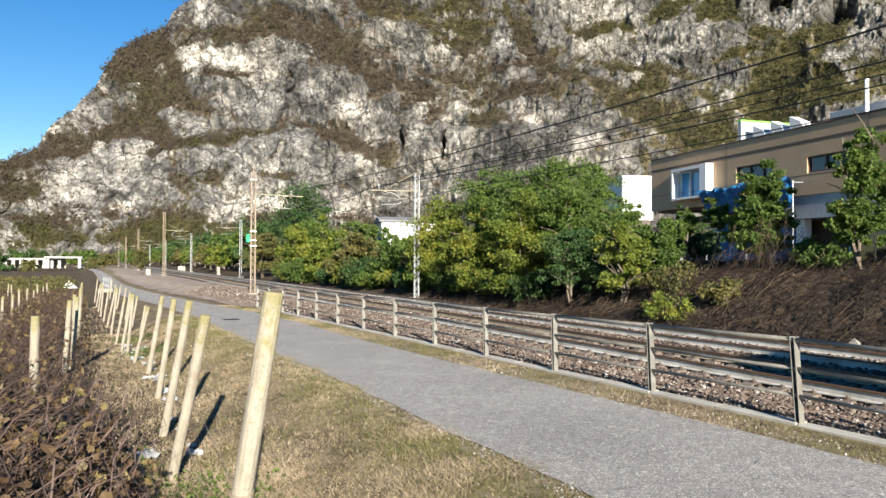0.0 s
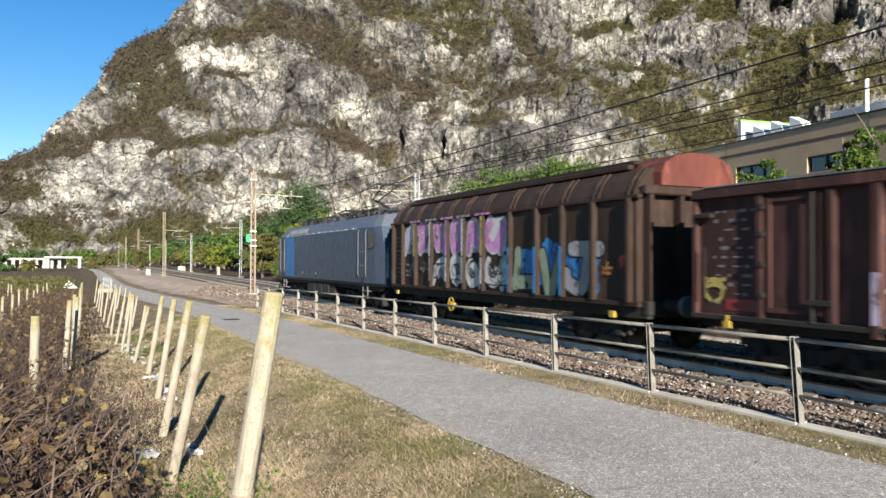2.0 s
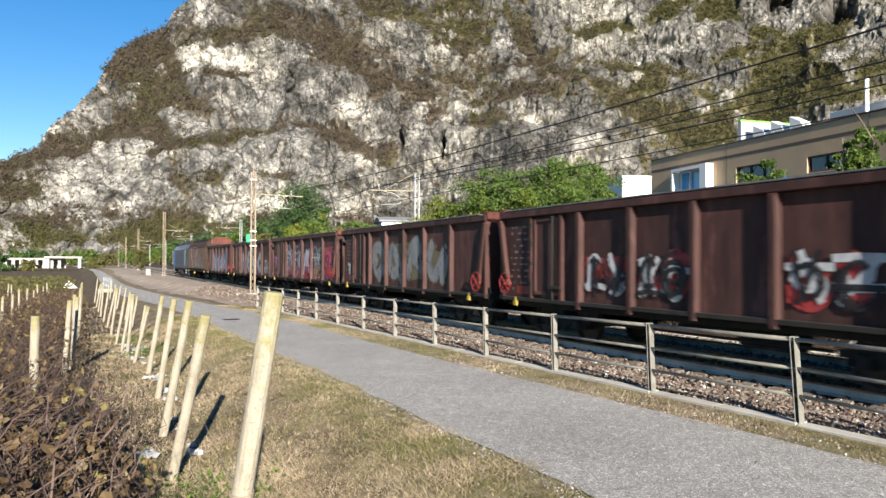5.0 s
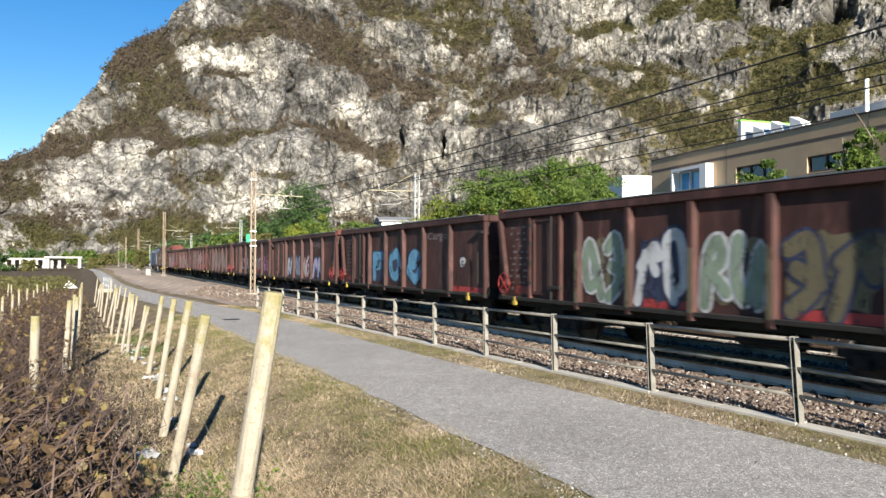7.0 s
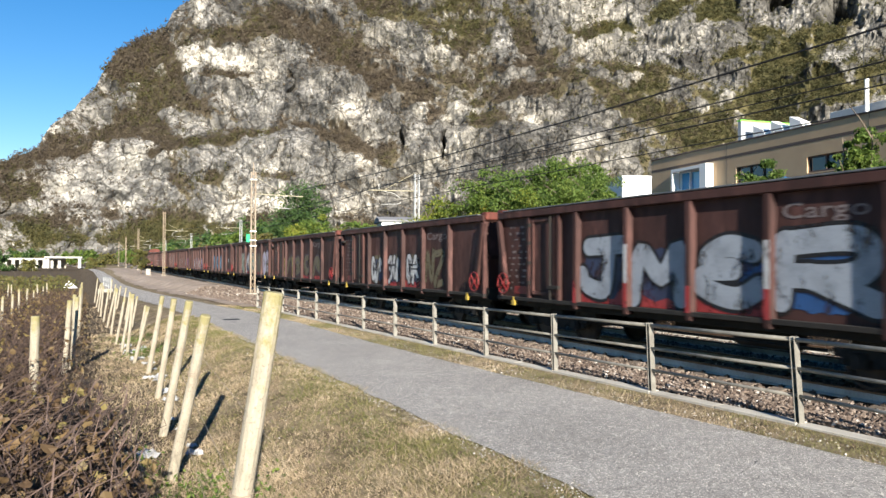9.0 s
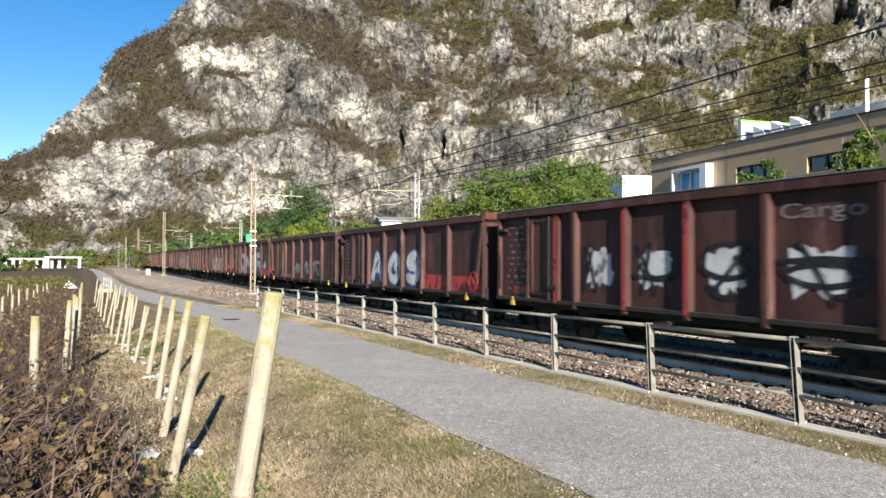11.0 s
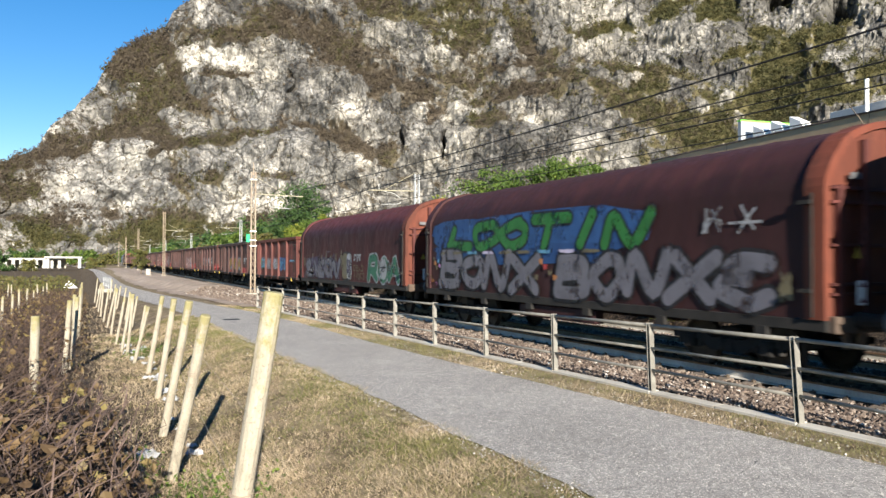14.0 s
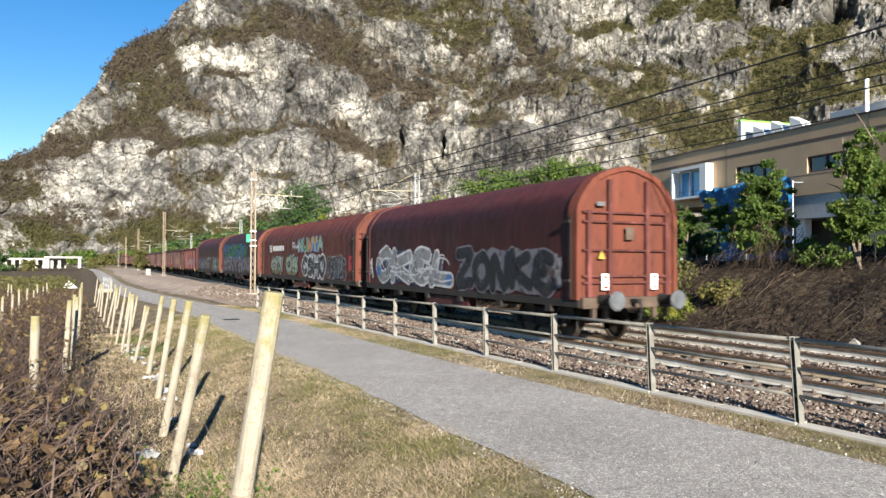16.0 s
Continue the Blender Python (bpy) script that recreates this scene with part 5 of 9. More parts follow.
        for y in (8.35, 2.55, 0.0, -2.6, -8.35):
            bm = bmesh.new()
            xx = s * (1.487 if abs(y) < 7 else 1.36)
            box(bm, min(xx, xx + s * 0.006), max(xx, xx + s * 0.006), y - 0.12, y + 0.12, 1.2, 1.4)
            plate = part("marker_plate", bm, M["soot"], w, "small black and white lashing mark")
            bm = bmesh.new()
            box(bm, min(xx, xx + s * 0.01), max(xx, xx + s * 0.01), y + 0.0, y + 0.11, 1.27, 1.38)
            part("white_mark", bm, M["spray_white"], plate)
    for e in (-1, 1):
        for s in (-1, 1):
            bm = bmesh.new()
            tube(bm, ((s * 1.24, e * 9.06, 1.3), (s * 1.2, e * 8.98, 2.2), (s * 1.12, e * 8.62, 2.75)), 0.06, 6)
            part("front_rail", bm, M["spray_silver"], w, "pale front corner rail")
        bm = bmesh.new()
        vs = [bm.verts.new((x, e * (nose(z) + 0.012), z)) for x, z in ((-1.02, 2.45), (1.02, 2.45), (0.98, 3.2), (-0.98, 3.2))]
        bm.faces.new(vs)
        part("windscreen", bm, M["dark_glass"], w, "wide dark windscreen")
        bm = bmesh.new()
        box(bm, -1.2, 1.2, min(e * 9.06, e * 9.09), max(e * 9.06, e * 9.09), 1.15, 1.6, 0.0)
        part("nose_band", bm, M["loco_blue"], w, "bright blue painted nose")
        for s in (-1, 1):
            bm = bmesh.new()
            tube(bm, ((s * 0.9, e * 9.05, 1.75), (s * 0.9, e * 9.1, 1.75)), 0.14, 14)
            part("headlight", bm, M["dark_glass"], w)
        bm = bmesh.new()
        prism(bm, [(-1.3, 0.2), (1.3, 0.2), (1.35, 0.5), (1.0, 0.92), (-1.0, 0.92), (-1.35, 0.5)], 1, e * 8.5, e * 8.75)
        part("plough", bm, M["undergear"], w)
    # roof equipment and pantographs
    bm = bmesh.new()
    for y in np.arange(-6.4, 6.6, 1.3):
        box(bm, -0.5, 0.5, y - 0.25, y + 0.25, 3.8, 3.95, 0.03)
        for x in (-0.62, 0.62):
            tube(bm, ((x, y, 3.8), (x, y, 4.12)), [0.07, 0.05], 8)
    tube(bm, ((-0.62, -6.4, 4.14), (-0.62, 6.4, 4.14)), 0.025, 6)
    tube(bm, ((0.62, -6.4, 4.14), (0.62, 6.4, 4.14)), 0.025, 6)
    part("roof_equipment", bm, M["soot"], w)
    rnd = random.Random(12)
    for k in range(26):
        bm = bmesh.new()
        y, x = -6.7 + 0.53 * k + rnd.uniform(-0.15, 0.15), rnd.uniform(-0.85, 0.3)
        if k % 3 == 0:
            box(bm, x - 0.2, x + 0.3, y - rnd.uniform(0.15, 0.35), y + rnd.uniform(0.15, 0.35), 3.78, 3.95 + rnd.uniform(0, 0.2), 0.03)
            part("roof_box", bm, M["soot"], w)
        elif k % 3 == 1:
            for q in range(4):
                tube(bm, ((x, y, 3.8 + 0.08 * q), (x, y, 3.85 + 0.08 * q)), 0.09, 8)
            part("roof_insulator", bm, M["undergear"], w, "dark ribbed roof insulator")
        else:
            tube(bm, ((x, y - 0.5, 3.95), (x + rnd.uniform(-0.2, 0.2), y, 4.02 + rnd.uniform(0, 0.2)), (x + rnd.uniform(-0.3, 0.3), y + 0.6, 3.98)), 0.028, 6)
            part("roof_cable", bm, M["soot"], w)

    def pantograph(y, raised, d):
        bm = bmesh.new()
        for x in (-0.5, 0.5):
            tube(bm, ((x, y - 0.9, 4.1), (x, y + 0.9, 4.1)), 0.035, 6)
            tube(bm, ((x, y - 0.8, 3.8), (x, y - 0.8, 4.1)), 0.06, 8)
            tube(bm, ((x, y + 0.8, 3.8), (x, y + 0.8, 4.1)), 0.06, 8)
        tube(bm, ((-0.5, y + d * 0.8, 4.1), (0.5, y + d * 0.8, 4.1)), 0.05, 6)
        pan = part("pantograph", bm, M["soot"], w)
        bm = bmesh.new()
        zk, zt = (4.62, 5.12) if raised else (4.2, 4.26)
        kn = y - d * 1.15
        tube(bm, ((0, y + d * 0.7, 4.14), (0, kn, zk)), 0.05, 6)
        part("lower_arm", bm, M["soot"], pan)
        bm = bmesh.new()
        for x in (-0.35, 0.35):
            tube(bm, ((x * 0.4, kn, zk), (x, y + d * 0.65, zt)), 0.028, 6)
        part("upper_arm", bm, M["soot"], pan)
        for k in (-0.2, 0.2):
            bm = bmesh.new()
            tube(bm, ((-0.98, y + d * 0.65 + k, zt - 0.14), (-0.65, y + d * 0.65 + k, zt + 0.05), (0.65, y + d * 0.65 + k, zt + 0.05), (0.98, y + d * 0.65 + k, zt - 0.14)), 0.028, 6)
            part("contact_strip", bm, M["soot"], pan)
    pantograph(-5.4, True, -1)
    pantograph(5.2, False, 1)
    pantograph(-2.4, False, 1)
    bm = bmesh.new()
    box(bm, -1.3, 1.3, -2.4, 2.4, 0.35, 0.92, 0.04)
    box(bm, -1.2, 1.2, -8.6, 8.6, 0.75, 0.95)
    for y in (-1.6, -0.4, 0.8):
        box(bm, -1.36, -1.28, y, y + 0.9, 0.42, 0.85, 0.02)
    part("underfloor_box", bm, M["undergear"], w)
    buffers(w, 9.05, out=0.42)
    bogie(w, 5.2, 2.6, 0.6)
    bogie(w, -5.2, 2.6, 0.6)
    return w


# ---- the consist --------------------------------------------------------------
SPEED = 21.10
TRAIN = []


def stand(s):
    return pose(TRACK_X, s, 0)


def build_train():
    TRAIN.append((locomotive(stand(-6.6)), -6.6))
    van = sliding_wall_van(stand(-23.45), "dark brown sliding-wall van covered in pink and blue graffiti")
    TRAIN.append((van, -23.45))
    front = open_wagon(stand(-122.67), M["wagon_brown"], M["wagon_brown"], 1, "brown open steel wagon with sprayed graffiti on its ribbed side")
    rear = open_wagon(stand(-38.4), M["wagon_brown"], M["wagon_brown"], -1, "brown open steel wagon with sprayed graffiti on its ribbed side")
    red = open_wagon(stand(-249.0), M["wagon_red"], M["wagon_rim_red"], 0, "faded red open steel wagon with rusty ribs and worn graffiti")
    order = "RFRRFRFFRRFFRRFX"
    opens = []
    for i, k in enumerate(order):
        s = -38.37 - 14.05 * i
        if k == "X":
            w = red
        else:
            src = front if k == "F" else rear
            w = src if src not in [o for o, _ in opens] else copy_thing(src, stand(s))
        opens.append((w, s))
    TRAIN.extend(opens)
    hoods = []
    for s, ln, t, lab in ((-263.93, 15.96, "tarp_red", "dark red tarpaulin wagon with green and grey graffiti"), (-280.3, 16.3, "tarp_purple", "purple-red tarpaulin wagon with green and silver graffiti"),
                          (-298.5, 20.3, "tarp_rust", "rust-red tarpaulin wagon with white carrier mark and sage graffiti"), (-316.4, 15.85, "tarp_red", "dark red tarpaulin wagon with silver graffiti, last of the train")):
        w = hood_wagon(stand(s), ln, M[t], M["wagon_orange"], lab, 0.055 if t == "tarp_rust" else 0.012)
        hoods.append(w)
        TRAIN.append((w, s))
    return van, [w for w, _ in opens], hoods


VAN, OPENS, HOODS = build_train()
# ---------------------------------------------------------------- paint on the wagons
PANEL = {0: (6.5, 5.2), 1: (3.7, 3.15), 2: (2.95, 1.37), 3: (1.17, -0.41), 4: (-0.61, -2.19), 5: (-2.39, -4.22), 6: (-4.42, -6.45)}
SIDE = -1.376


def ribbon(bm, pts, w, x):
    """A flat painted stroke on the side that faces -x; pts are (y, z)."""
    n = len(pts)
    left, right = [], []
    for i, (y, z) in enumerate(pts):
        a, b = pts[max(i - 1, 0)], pts[min(i + 1, n - 1)]
        dy, dz = b[0] - a[0], b[1] - a[1]
        d = math.hypot(dy, dz) or 1
        k = w / 2
        left.append(bm.verts.new((x, y - dz / d * k, z + dy / d * k)))
        right.append(bm.verts.new((x, y + dz / d * k, z - dy / d * k)))
    for i in range(n - 1):
        bm.faces.new((left[i], left[i + 1], right[i + 1], right[i]))


def strokes(y0, y1, z0, z1, n, seed):
    """Interlocking bent strokes, like a piece of sprayed writing nobody can read."""
    rnd = random.Random(seed)
    out = []
    cell = (y1 - y0) / n
    for k in range(n):
        a = y0 + cell * k
        for s in range(rnd.choice((3, 4, 4))):
            kind = rnd.random()
            u, v = a + cell * rnd.uniform(0.05, 0.95), a + cell * rnd.uniform(0.05, 0.95)
            if kind < 0.4:
                out.append([(u, z0 + (z1 - z0) * rnd.uniform(0, 0.15)), ((u + v) / 2, (z0 + z1) / 2), (v, z1 - (z1 - z0) * rnd.uniform(0, 0.15))])
            elif kind < 0.75:
                zc, r, r2 = rnd.uniform(z0 + 0.3 * (z1 - z0), z1 - 0.3 * (z1 - z0)), abs(cell) * rnd.uniform(0.25, 0.45), (z1 - z0) * rnd.uniform(0.22, 0.36)
                s0 = rnd.uniform(0, 6.28)
                out.append([(a + cell / 2 + r * math.cos(s0 + q * 0.5), zc + r2 * math.sin(s0 + q * 0.5)) for q in range(9)])
            else:
                z = rnd.uniform(z0 + 0.1 * (z1 - z0), z1 - 0.1 * (z1 - z0))
                out.append([(a, z), (a + cell * 0.5, z + rnd.uniform(-0.08, 0.08)), (a + cell * 1.05, z)])
    return out


def piece(w, y0, y1, z0, z1, n, fill, edge, back, seed, width=0.15, x=SIDE):
    if back:
        blot(w, x - 0.002, max(y0, y1) + 0.1, min(y0, y1) - 0.1, z0 - 0.08, z1 + 0.08, M[back], seed)
    st = strokes(y0, y1, z0 + width / 2, z1 - width / 2, n, seed)
    if edge:
        bm = bmesh.new()
        for k, s in enumerate(st):
            ribbon(bm, s, width + 0.08, x - 0.004 - 0.0002 * k)
        tagged(part("sprayed_outline", bm, M[edge], w), kind="stuff")
    bm = bmesh.new()
    for k, s in enumerate(st):
        ribbon(bm, s, width, x - 0.012 - 0.0002 * k)
    tagged(part("sprayed_piece", bm, M[fill], w), kind="stuff")


def panel_piece(w, panels, z0, z1, fill, edge, back, seed, n=1, width=0.17):
    for p in panels:
        y0, y1 = PANEL[p]
        piece(w, y0, y1, z0, z1, n, fill, edge, back, seed + p, width)


def dense(w, panels, z0, z1, colours, seed, back="spray_black"):
    """Writing sprayed over older writing until the panel is full."""
    for p in panels:
        y0, y1 = PANEL[p]
        if back:
            blot(w, SIDE - 0.002, y0 + 0.05, y1 - 0.05, z0 - 0.05, z1 + 0.1, M[back], seed + p, 0.3)
        for j, c in enumerate(colours):
            piece(w, y0 - 0.08, y1 + 0.08, z0, z1, 2, c, None, None, seed + 7 * j + p, (0.2, 0.13, 0.1, 0.06)[j % 4], SIDE - 0.016 * j)


def panel_letters(w, word, panels, z0, z1, fill, edge, back, seed=1):
    for c, p in zip(word, panels):
        y0, y1 = PANEL[p]
        if back:
            blot(w, SIDE - 0.002, y0, y1, z0 - 0.1, z1 + 0.1, M[back], seed + p, 0.2)
        graffiti(w, c, SIDE - 0.002, y0 - 0.18, y1 + 0.22, z0, z1, fill, edge, None, seed + p, 0.24, 0.07, 0.08)


def rib_paint(w, ribs, z0, z1, mat):
    for y in ribs:
        bm = bmesh.new()
        bm.faces.new([bm.verts.new(p) for p in ((-1.503, y + 0.058, z0), (-1.503, y - 0.058, z0), (-1.503, y - 0.058, z1), (-1.503, y + 0.058, z1))])
        part("painted_rib_face", bm, M[mat], w)


def red_foot(w, panels, top=1.3):
    for p in panels:
        y0, y1 = PANEL[p]
        bm = bmesh.new()
        bm.faces.new([bm.verts.new(q) for q in ((SIDE - 0.001, y0, 1.03), (SIDE - 0.001, y1, 1.03), (SIDE - 0.001, y1, top), (SIDE - 0.001, y0, top))])
        part("red_foot_band", bm, M["spray_red"], w)


def cargo(w):
    lettering(w, "Cargo", SIDE - 0.003, -2.5, -4.0, 2.55, 2.88, M["stencil"], 0.01, 0, 0, 1, "faded_lettering")


def paint_opens():
    o = OPENS
    for p, ch in zip((2, 3, 4, 5), ("12", "34", "56", "23")):
        blot(o[0], SIDE - 0.002, PANEL[p][0] + 0.02, PANEL[p][1] - 0.02, 1.05, 2.3, M["spray_grey" if p != 3 else "spray_royal"], 12 + p, 0.25)
        graffiti(o[0], ch, SIDE - 0.004, PANEL[p][0] - 0.03, PANEL[p][1] + 0.08, 1.05, 2.45, "spray_azure" if p % 2 else "spray_sky", "spray_deep" if p == 4 else "spray_sky", None, 15 + p, 0.2, 0.05, 0.15)
        piece(o[0], PANEL[p][0], PANEL[p][1], 1.2, 2.2, 1, "spray_white" if p != 5 else "spray_lilac", None, None, 40 + p, 0.07, SIDE - 0.016)
    for y in (2.6, -1.1, -2.7):
        blot(o[0], SIDE - 0.022, y, y - 0.3, 1.7, 2.05, M["spray_yellow"], int(40 + y), 0.6)
    graffiti(o[0], "25", SIDE - 0.004, 4.8, 4.0, 1.15, 1.85, "spray_silver", None, None, 18, 0.3, 0.02, 0.1)
    blot(o[0], SIDE - 0.003, -5.3, -5.8, 1.5, 2.45, M["spray_green"], 19, 0.7)
    blot(o[0], SIDE - 0.003, -4.6, -4.95, 1.25, 1.6, M["spray_red"], 20, 0.1)
    rib_paint(o[0], (1.27, -0.51, -2.29), 1.05, 2.25, "spray_white")
    rib_paint(o[0], (3.05,), 1.05, 1.8, "spray_lilac")
    piece(o[0], 6.4, 5.9, 1.15, 1.9, 1, "spray_yellow", None, None, 17, 0.07)
    red_foot(o[0], (3,), 1.25)
    cargo(o[0])
    for p in (2, 3, 4, 5):
        blot(o[1], SIDE - 0.002, PANEL[p][1] + 0.55, PANEL[p][1] - 0.05, 1.1, 2.4, M["spray_navy"], 25 + p, 0.3)
    panel_letters(o[1], "NEWC", (2, 3, 4, 5), 1.05, 2.5, "spray_chrome", "spray_black", None, 21)
    graffiti(o[1], "I", SIDE - 0.003, -2.55, -4.1, 2.28, 2.5, "spray_white", None, None, 24, 0.1, 0.02, 0.0)
    graffiti(o[1], "25361", SIDE - 0.003, -4.75, -6.3, 1.1, 1.65, "spray_silver", None, None, 28, 0.3, 0.01, 0.1)
    piece(o[1], -4.9, -6.2, 1.2, 2.1, 2, "spray_white", None, None, 27, 0.06)
    red_foot(o[1], (3,), 1.25)
    for p, ch, under, fill, edge in ((2, "15", "spray_black", "spray_navy", "spray_white"), (3, "26", "spray_navy", "spray_black", "spray_lilac"), (4, "43", "spray_black", "spray_lilac", "spray_black"), (5, "61", "spray_navy", "spray_black", "spray_white"), (6, "52", "spray_red", "spray_red", "spray_pink")):
        blot(o[2], SIDE - 0.002, PANEL[p][0] + 0.03, PANEL[p][1] - 0.03, 1.05, 2.75, M[under], 30 + p, 0.15)
        graffiti(o[2], ch, SIDE - 0.004, PANEL[p][0], PANEL[p][1], 1.08, 2.6, fill, edge, None, 33 + p, 0.3, 0.05, 0.15)
        piece(o[2], PANEL[p][0], PANEL[p][1], 1.15, 2.6, 2, "spray_white" if p != 6 else "spray_black", None, None, 36 + p, 0.05, SIDE - 0.016)
        piece(o[2], PANEL[p][0] - 0.2, PANEL[p][1] + 0.2, 1.1, 1.7, 1, "spray_orange" if p == 5 else "spray_red", None, None, 56 + p, 0.08, SIDE - 0.02)
    piece(o[2], 5.0, 3.9, 1.3, 2.5, 1, "spray_white", "spray_navy", None, 38, 0.12)
    piece(o[2], 6.4, 5.4, 1.4, 2.3, 2, "spray_pink", None, None, 39, 0.05)
    red_foot(o[2], (3, 4, 5), 1.22)
    rib_paint(o[2], (1.27, -2.29), 1.1, 2.4, "spray_red")
    blot(o[3], SIDE - 0.002, 2.9, -4.1, 1.15, 2.75, M["spray_khaki"], 41, 0.2)
    for p, ch in zip((2, 3, 4, 5), "6325"):
        graffiti(o[3], ch, SIDE - 0.004, PANEL[p][0], PANEL[p][1], 1.15, 2.7, "spray_grey", "spray_khaki", None, 42 + p, 0.25, 0.06, 0.1)
    piece(o[3], 6.1, 5.6, 1.25, 1.9, 1, "spray_white", None, None, 43, 0.09)
    dense(o[4], (2, 3, 5), 1.15, 2.2, ("spray_red", "spray_white", "spray_black"), 51, None)
    piece(o[4], -4.6, -6.1, 1.2, 2.3, 2, "spray_pink", None, None, 52, 0.08)
    for p, c in ((2, "spray_white"), (3, "spray_silver"), (4, "spray_white"), (5, "spray_lilac")):
        graffiti(o[5], ("24", "36", "51", "42")[p - 2], SIDE - 0.003, PANEL[p][0] - 0.1, PANEL[p][1] + 0.2, 1.1, 2.15, c, "spray_blue" if p != 4 else "spray_red", None, 61 + p, 0.2, 0.06, 0.1)
    cargo(o[5])
    panel_letters(o[6], "FOE", (2, 3, 4), 1.15, 2.35, "spray_sky", "spray_navy", "spray_navy", 71)
    for p in (2, 3, 4):
        blot(o[6], SIDE - 0.013, PANEL[p][0] - 0.45, PANEL[p][1] + 0.55, 2.1, 2.3, M["spray_mint"], p)
    piece(o[6], -4.9, -5.3, 1.75, 2.1, 1, "spray_white", None, None, 75, 0.05)
    cargo(o[6])
    red_foot(o[6], (6,), 1.18)
    for p, c, b in ((2, "spray_sage", "spray_khaki"), (3, "spray_white", "spray_navy"), (4, "spray_sage", "spray_khaki"), (5, "spray_khaki", "spray_khaki"), (6, "spray_lilac", "spray_khaki")):
        blot(o[7], SIDE - 0.002, PANEL[p][0] + 0.02, PANEL[p][1] - 0.02, 1.05, 2.55, M[b], 81 + p, 0.22)
        graffiti(o[7], ("31", "46", "25", "14", "63")[p - 2], SIDE - 0.004, PANEL[p][0] - 0.03, PANEL[p][1] + 0.03, 1.06, 2.5, c, "spray_navy" if p % 2 else "spray_white", None, 84 + p, 0.22, 0.07, 0.1)
    rib_paint(o[7], (3.05, 1.27, -0.51, -2.29, -4.32), 1.0, 2.2, "spray_khaki")
    piece(o[7], 4.9, 4.1, 1.3, 1.9, 1, "spray_lilac", None, None, 88, 0.1)
    red_foot(o[7], (3, 5), 1.2)
    for p, ch in zip((2, 3, 4, 5), "4162"):
        graffiti(o[8], ch, SIDE - 0.003, PANEL[p][0] - 0.05, PANEL[p][1] + 0.15, 1.1, 2.2, "spray_khaki", "spray_purple", None, 91 + p, 0.15, 0.05, 0.1)
    rib_paint(o[8], (3.05, 1.27), 1.1, 2.1, "spray_yellow")
    red_foot(o[8], (4, 5), 1.18)
    cargo(o[8])
    for p, ch in zip((2, 3, 4), ("34", "15", "62")):
        blot(o[9], SIDE - 0.002, PANEL[p][0] - 0.1, PANEL[p][1] + 0.02, 1.05, 2.15, M["spray_navy"], 101 + p, 0.3)
        blot(o[9], SIDE - 0.003, PANEL[p][0] - 0.15, PANEL[p][1] + 0.4, 1.95, 2.2, M["spray_khaki"], 104 + p, 0.5)
        graffiti(o[9], ch, SIDE - 0.004, PANEL[p][0] - 0.1, PANEL[p][1] + 0.4, 1.1, 2.15, "spray_white", "spray_black", None, 106 + p, 0.2, 0.05, 0.15)
        piece(o[9], PANEL[p][0] - 0.3, PANEL[p][1] + 0.6, 1.3, 2.0, 1, "spray_black", None, None, 102 + p, 0.04, SIDE - 0.012)
    graffiti(o[9], "NZ", SIDE - 0.004, PANEL[5][0], PANEL[5][1] + 0.4, 1.15, 2.3, "spray_khaki", None, None, 106, 0.15, 0.02, 0.1)
    red_foot(o[9], (3, 4), 1.25)
    cargo(o[9])
    for p, ch in zip((2, 3, 4, 5), "JMER"):
        blot(o[10], SIDE - 0.002, PANEL[p][0], PANEL[p][1] - 0.03, 1.05, 2.3, M["spray_navy" if p < 4 else "spray_royal"], 111 + p, 0.25)
        graffiti(o[10], ch, SIDE - 0.004, PANEL[p][0] + 0.04, PANEL[p][1] - 0.02, 1.05, 2.45, "spray_chrome", "spray_black", None, 114 + p, 0.14, 0.08, 0.05)
    piece(o[10], -4.6, -5.5, 1.35, 1.95, 1, "spray_white", "spray_pink", None, 117, 0.12)
    red_foot(o[10], (2, 3, 4, 6), 1.4)
    rib_paint(o[10], (3.05, 1.27, -0.51, -2.29), 1.0, 1.5, "spray_red")
    rib_paint(o[10], (1.27, -2.29), 1.5, 2.3, "spray_white")
    cargo(o[10])
    panel_piece(o[11], (3, 4, 5), 1.1, 2.0, "spray_grey", "spray_black", None, 121, 1, 0.16)
    red_foot(o[11], (2,), 1.2)
    panel_letters(o[12], "AGS", (2, 3, 4), 1.1, 2.3, "spray_white", "spray_blue", "spray_navy", 131)
    red_foot(o[12], (5, 6), 1.5)
    for p in (2, 3, 4, 5):
        blot(o[13], SIDE - 0.003, PANEL[p][0] - 0.15, PANEL[p][1] + 0.3, 1.25, 2.35, M["spray_white"], 140 + p, 0.5)
        panel_piece(o[13], (p,), 1.2, 2.4, "spray_black", None, None, 145 + p, 1, 0.1)
    rib_paint(o[13], (1.27, -0.51, 3.78), 0.95, 3.0, "spray_red")
    piece(o[13], -4.9, -5.8, 1.1, 1.6, 2, "spray_mint", None, None, 149, 0.07)
    red_foot(o[13], (6,), 1.35)
    cargo(o[13])
    for p, ch in zip((3, 4, 5), "FEA"):
        blot(o[14], SIDE - 0.002, PANEL[p][0] - 0.02, PANEL[p][1] + 0.02, 1.1, 2.3, M["spray_navy"], 151 + p, 0.22)
        blot(o[14], SIDE - 0.003, PANEL[p][0] - 0.1, PANEL[p][1] + 0.3, 1.15, 2.25, M["spray_silver"], 154 + p, 0.15)
        graffiti(o[14], ch, SIDE - 0.006, PANEL[p][0] - 0.12, PANEL[p][1] + 0.35, 1.2, 2.15, "spray_ochre", "spray_navy", None, 157 + p, 0.1, 0.02, 0.05)
